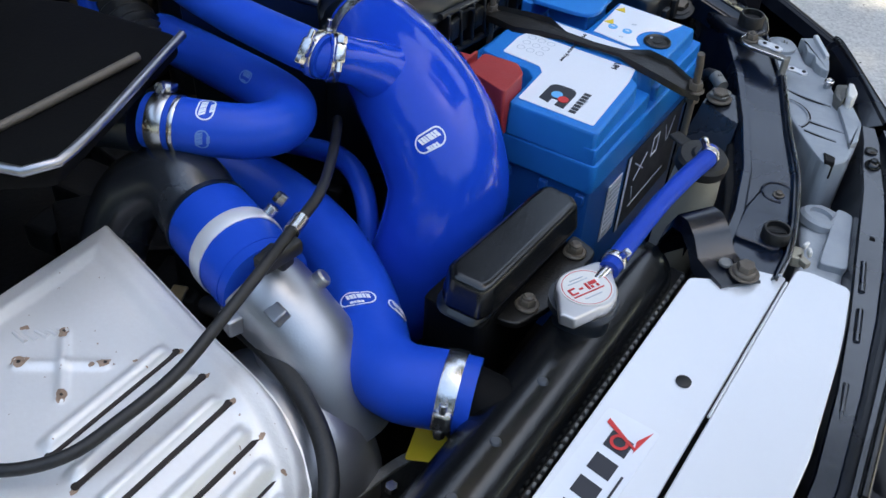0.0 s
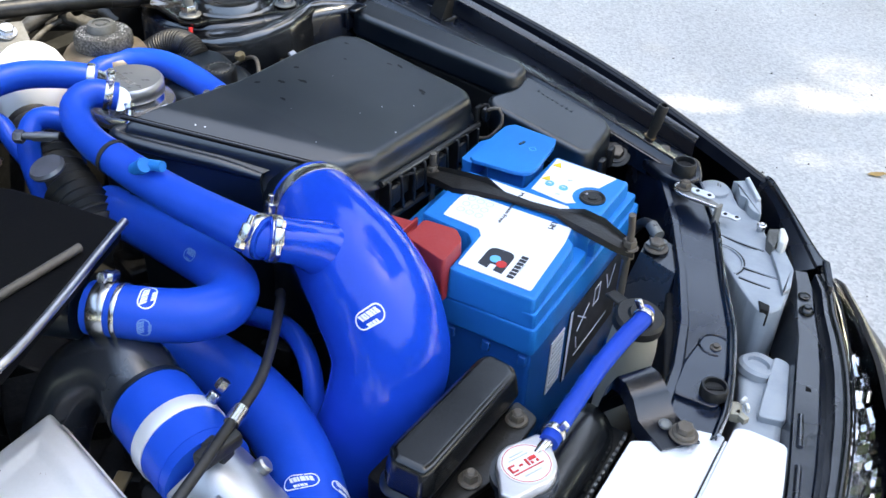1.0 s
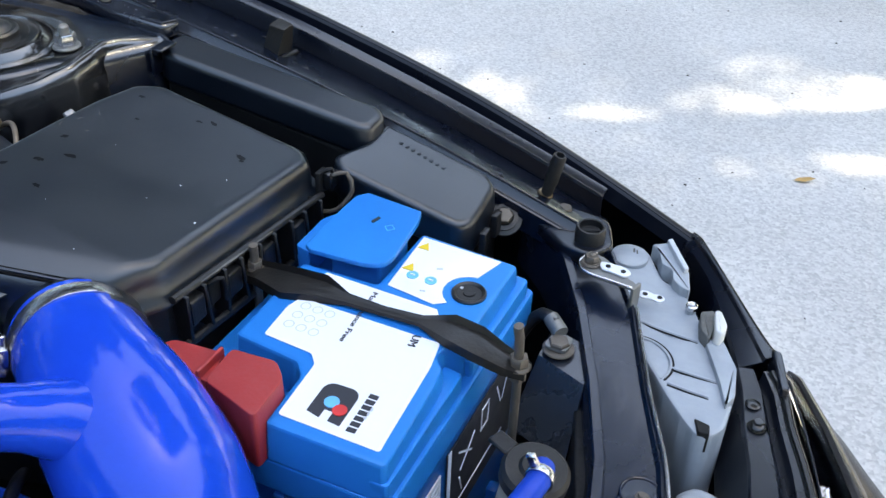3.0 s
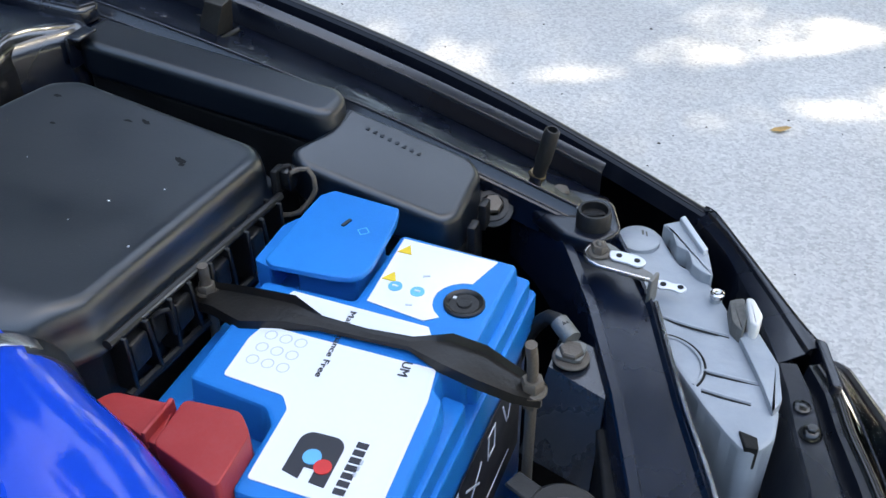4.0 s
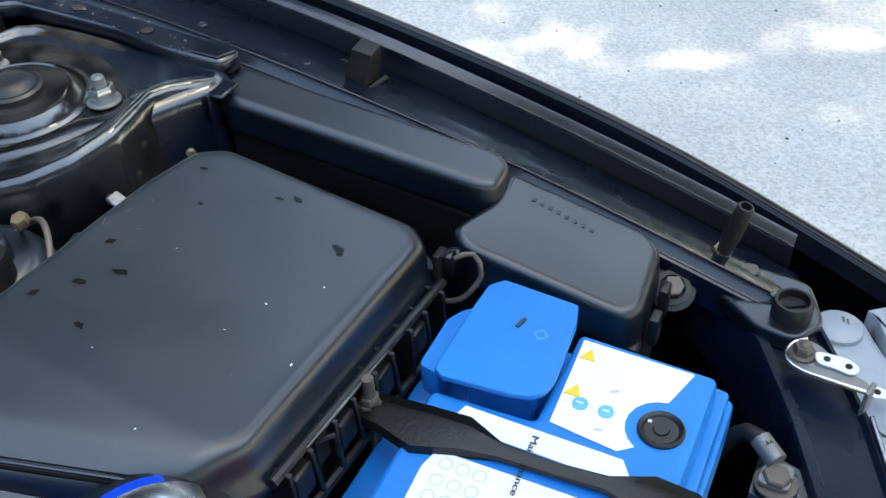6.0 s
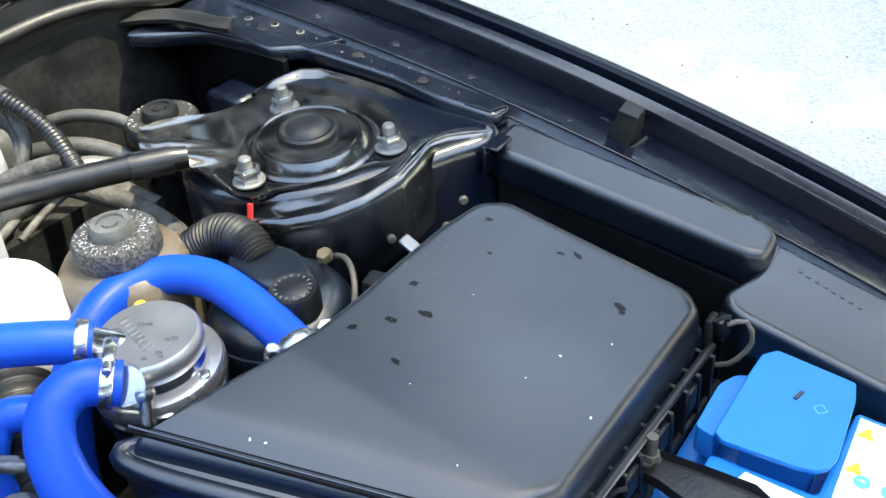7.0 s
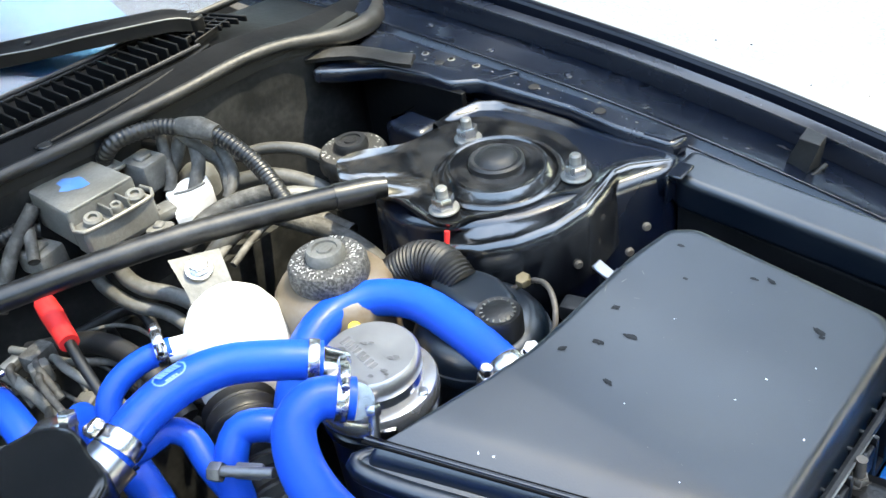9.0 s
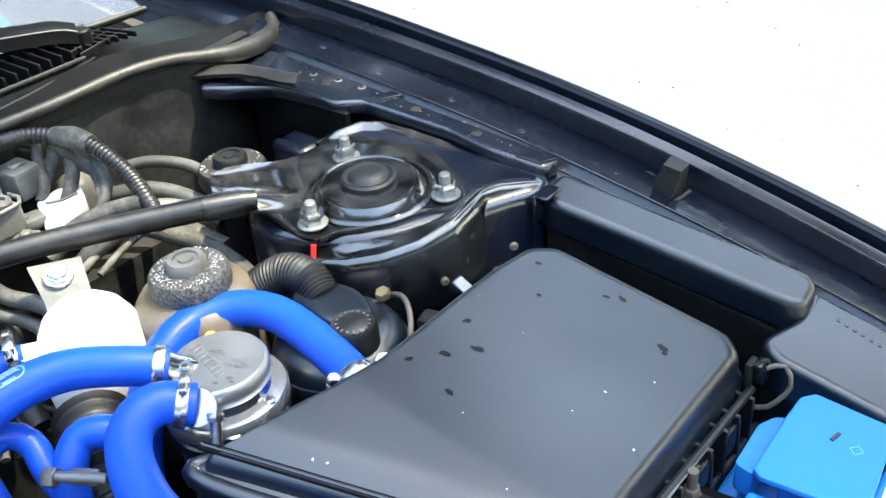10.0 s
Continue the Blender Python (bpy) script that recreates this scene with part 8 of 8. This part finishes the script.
part("conduit", Tube([(-0.696, 0.100, 0.942), (-0.675, 0.102, 0.935), (-0.650, 0.102, 0.924), (-0.620, 0.094, 0.914), (-0.60, 0.088, 0.90)], 0.0062, 20, 0.0007).mesh(0.0009, 0.0042), "conduit", hn, "black corrugated conduit")
for pts, r in (([(-0.725, 0.098, 0.930), (-0.712, 0.088, 0.915), (-0.706, 0.074, 0.900), (-0.700, 0.062, 0.895)], 0.006), ([(-0.738, 0.094, 0.930), (-0.735, 0.078, 0.912), (-0.742, 0.062, 0.905)], 0.006), ([(-0.733, 0.090, 0.940), (-0.716, 0.095, 0.926), (-0.700, 0.101, 0.913), (-0.676, 0.088, 0.906), (-0.668, 0.076, 0.890)], 0.0048), ([(-0.700, 0.104, 0.928), (-0.675, 0.094, 0.912), (-0.668, 0.078, 0.900)], 0.005)):
    part("wire_branch", tube(pts, r, 12), "harness", hn, "dusty taped wires")
for pts, r in (([(-0.625, 0.092, 0.912), (-0.650, 0.072, 0.905), (-0.665, 0.050, 0.896), (-0.672, 0.030, 0.880)], 0.0075), ([(-0.768, -0.03, 0.925), (-0.768, -0.06, 0.90), (-0.765, -0.09, 0.86)], 0.006), ([(-0.64, 0.095, 0.885), (-0.60, 0.115, 0.87), (-0.555, 0.118, 0.858), (-0.52, 0.108, 0.84)], 0.0085), ([(-0.640, 0.030, 0.874), (-0.643, 0.052, 0.880), (-0.645, 0.074, 0.882)], 0.0036), ([(-0.626, 0.040, 0.874), (-0.632, 0.068, 0.880), (-0.635, 0.090, 0.882)], 0.0030), ([(-0.780, -0.022, 0.925), (-0.775, -0.036, 0.915), (-0.745, -0.056, 0.895)], 0.0050), ([(-0.752, 0.086, 0.940), (-0.742, 0.078, 0.925), (-0.728, 0.070, 0.910), (-0.722, 0.060, 0.900)], 0.0050)):
    part("wire_branch", tube(pts, r, 12), "harness", hn, "dusty taped wires")
for pts, r, mat in (([(-0.735, 0.004, 0.870), (-0.702, -0.012, 0.872), (-0.673, -0.014, 0.870), (-0.642, -0.003, 0.866), (-0.60, 0.012, 0.848)], 0.0064, "pale_hose"), ([(-0.745, -0.016, 0.858), (-0.715, -0.024, 0.860), (-0.677, -0.024, 0.858), (-0.645, -0.012, 0.852), (-0.60, -0.01, 0.835)], 0.0055, "pale_hose"), ([(-0.745, 0.145, 0.882), (-0.718, 0.165, 0.888), (-0.682, 0.180, 0.886), (-0.645, 0.182, 0.876)], 0.0055, "pale_hose"), ([(-0.735, 0.125, 0.868), (-0.70, 0.148, 0.873), (-0.66, 0.160, 0.868), (-0.63, 0.165, 0.855)], 0.0078, "pale_hose"), ([(-0.70, 0.11, 0.855), (-0.65, 0.13, 0.86), (-0.60, 0.14, 0.85)], 0.009, "harness"), ([(-0.622, 0.130, 0.886), (-0.634, 0.110, 0.895), (-0.636, 0.085, 0.896), (-0.646, 0.055, 0.884), (-0.66, 0.03, 0.86)], 0.0078, "pale_hose"), ([(-0.74, -0.09, 0.83), (-0.68, -0.06, 0.845), (-0.62, -0.055, 0.84), (-0.58, -0.06, 0.82)], 0.009, "rubber")):
    h = thing("bulkhead_hose", pts[1], "dusty grey rubber hose running along the bulkhead", "hose", "bulkhead hoses")
    part("hose", tube(pts, r, 16), mat, h)
for i in range(9):
    x, y, z = -0.72 + rng.uniform(-0.03, 0.1), -0.14 + rng.uniform(-0.06, 0.05), 0.84 + rng.uniform(-0.03, 0.02)
    k = thing("engine_fitting", (x, y, z), "small dusty fitting among the wires", "fitting", "engine fittings")
    part("body", box((x, y, z), (rng.uniform(0.012, 0.03), rng.uniform(0.01, 0.024), rng.uniform(0.01, 0.02)), 0.003, 2, Matrix.Rotation(rng.uniform(0, 3), 4, "Z")), rng.choice(("connector", "alloy", "harness")), k)
    part("wire", tube([(x, y, z), (x + 0.02, y - 0.01, z + 0.008), (x + 0.045, y - 0.012, z - 0.01)], 0.003, 10), "harness", k)
wb2 = thing("wire_bundle", (-0.68, -0.15, 0.80), "tangle of dusty grey wires and thin hoses low by the bulkhead", "wiring")
for k in range(16):
    y0 = rng.uniform(-0.26, -0.02)
    z0 = rng.uniform(0.80, 0.855)
    pts = [(-0.735, y0 + rng.uniform(-0.03, 0.03), z0), (-0.70 + rng.uniform(-0.01, 0.01), y0 + rng.uniform(-0.015, 0.015), z0 + rng.uniform(0.0, 0.02)), (-0.655 + rng.uniform(-0.01, 0.01), y0 + rng.uniform(-0.03, 0.02), z0 + rng.uniform(-0.01, 0.015)), (-0.60 + rng.uniform(-0.02, 0.02), y0 + rng.uniform(-0.04, 0.03), z0 - rng.uniform(0.01, 0.05))]
    part("wire", tube(pts, rng.choice((0.0018, 0.0025, 0.0035, 0.005)), 10), rng.choice(("harness", "harness", "connector", "rubber", "seal")), wb2)
ds = thing("dipstick", (-0.65, -0.09, 0.83), "dipstick with a bright red plastic handle", "dipstick")
part("handle", tube([(-0.706, -0.075, 0.884), (-0.690, -0.079, 0.883), (-0.655, -0.088, 0.878)], [0.008, 0.0085, 0.0075], 18), "red_bright", ds, "bright red handle")
part("shaft", tube([(-0.655, -0.088, 0.878), (-0.63, -0.094, 0.868), (-0.58, -0.103, 0.84)], 0.0040, 12), "rubber", ds)

# ---- tree that shades the front of the car ----
M["leafage"] = material("green_leaves", (0.06, 0.11, 0.025), 0.5, 0, 0.4, 6, 60, 0.1)
M["bark"] = material("grey_bark", (0.16, 0.13, 0.10), 0.9, 0, 0.3, 12, 80, 0.5)
# unseen dark ring, added to keep bright sky out of the black parts' reflections
verts, faces = [], []
wr = np.random.RandomState(4)
for k in range(14600):
    a = wr.uniform(0, 2 * math.pi) if k < 8200 else wr.uniform(radians(140), radians(212))
    if k >= 11800:
        a = wr.uniform(radians(114), radians(146))
    d = wr.uniform(13.5, 17.0)
    tall = max(0.0, min(1.0, (math.degrees(a) - 130) / 8)) * max(0.0, min(1.0, (215 - math.degrees(a)) / 20))
    top = 9.8 + 3.8 * tall + 1.2 * noise.noise(Vector((4 * math.cos(a), 4 * math.sin(a), 1.0))) + 0.6 * noise.noise(Vector((13 * math.cos(a), 13 * math.sin(a), 5.0)))
    top += 6.0 * max(0.0, min(1.0, (math.degrees(a) - 136) / 10)) * max(0.0, min(1.0, (215 - math.degrees(a)) / 20))
    top += 6.0 * max(0.0, min(1.0, (math.degrees(a) - 140) / 10)) * max(0.0, min(1.0, (205 - math.degrees(a)) / 20))
    rise = top * math.sqrt(wr.uniform(0.0, 1.0)) if k < 11800 else wr.uniform(10.2, 18.0)  # higher band added to darken the air filter lid's reflection
    c = np.array([d * math.cos(a), d * math.sin(a), rise])
    u = wr.normal(size=3)
    u /= np.linalg.norm(u)
    w = np.cross(u, wr.normal(size=3))
    w /= np.linalg.norm(w)
    n = len(verts)
    s = wr.uniform(0.5, 0.9)
    verts += [tuple(c - u * s), tuple(c + w * s * 0.6), tuple(c + u * s), tuple(c - w * s * 0.6)]
    faces.append((n, n + 1, n + 2, n + 3))
verts = [(x, y, max(0.02, z)) for x, y, z in verts]
me = bpy.data.meshes.new("woods")
me.from_pydata(verts, [], faces)
bm = bmesh.new()
bm.from_mesh(me)
# near-black so that the added ring reflects as dark
M["woods"] = material("reflection_blocker_dark", (0.0055, 0.0068, 0.0064), 0.9, 0, 0.5, 0.4, 8, 0.0, spec=0.05)
single("reflection_blocker", bm, "woods", "unseen ring of dark leaf shapes added to darken reflections in the car", "woods", kind="structure")
tree = thing("tree", (3.9, 5.6, 0), "leafy street tree whose crown shades the front of the car", "tree")
limbs = [[(3.9, 5.6, 0.0), (3.8, 5.5, 3.0), (3.2, 5.0, 6.0), (2.2, 4.6, 8.6)], [(3.5, 5.3, 5.0), (2.2, 4.6, 7.4), (0.9, 4.0, 8.8)], [(3.2, 5.0, 6.0), (3.6, 5.8, 8.2), (3.9, 6.4, 9.4)], [(2.9, 4.8, 6.6), (1.6, 5.4, 8.4), (0.4, 6.0, 9.2)], [(2.6, 4.7, 7.0), (2.4, 3.2, 8.4), (2.2, 2.4, 9.0)]]
part("trunk", join(*[tube(l, [0.20, 0.17, 0.13, 0.05][:len(l)] if i == 0 else [0.11, 0.07, 0.02], 12, 0.25) for i, l in enumerate(limbs)]), "bark", tree)
tr = np.random.RandomState(11)
verts, faces = [], []
SHIFT = Vector((SUN_DIR.x, SUN_DIR.y)) / SUN_DIR.z
for k in range(2700):
    c = np.array([1.8, 4.3, 8.8]) + tr.uniform(-1, 1, size=3) * np.array([2.5, 3.0, 0.8])
    base = Vector(c[:2]) - SHIFT * (c[2] - 0.85)
    if base.x < -0.36 + 0.06 * math.sin(5 * base.y) and -0.24 < base.y < 0.42 + 0.08 * math.sin(6 * base.x):
        continue
    floor_ = Vector(c[:2]) - SHIFT * c[2]
    deck = Vector(c[:2]) - SHIFT * (c[2] - 0.77)
    if math.hypot((deck.x - 0.17) / 0.24, (deck.y + 0.50) / 0.27) < 1:
        continue
    gaps = ((0.44, 2.38, 0.72, 0.35), (-0.55, 2.02, 0.50, 0.13))
    open_ = min(math.hypot((floor_.x - a) / r, (floor_.y - b) / q) for a, b, r, q in gaps)
    if open_ < tr.uniform(0.95, 1.1):
        continue
    for q in range(34):
        p = c + tr.normal(size=3) * 0.15
        u = tr.normal(size=3)
        u /= np.linalg.norm(u)
        w = np.cross(u, tr.normal(size=3))
        w /= np.linalg.norm(w)
        n = len(verts)
        a, b = tr.uniform(0.045, 0.075), tr.uniform(0.025, 0.040)
        verts += [tuple(p - u * a), tuple(p + w * b), tuple(p + u * a), tuple(p - w * b)]
        faces.append((n, n + 1, n + 2, n + 3))
me = bpy.data.meshes.new("crown")
me.from_pydata(verts, [], faces)
bm = bmesh.new()
bm.from_mesh(me)
part("crown", bm, "leafage", tree, "loose green crown with gaps")
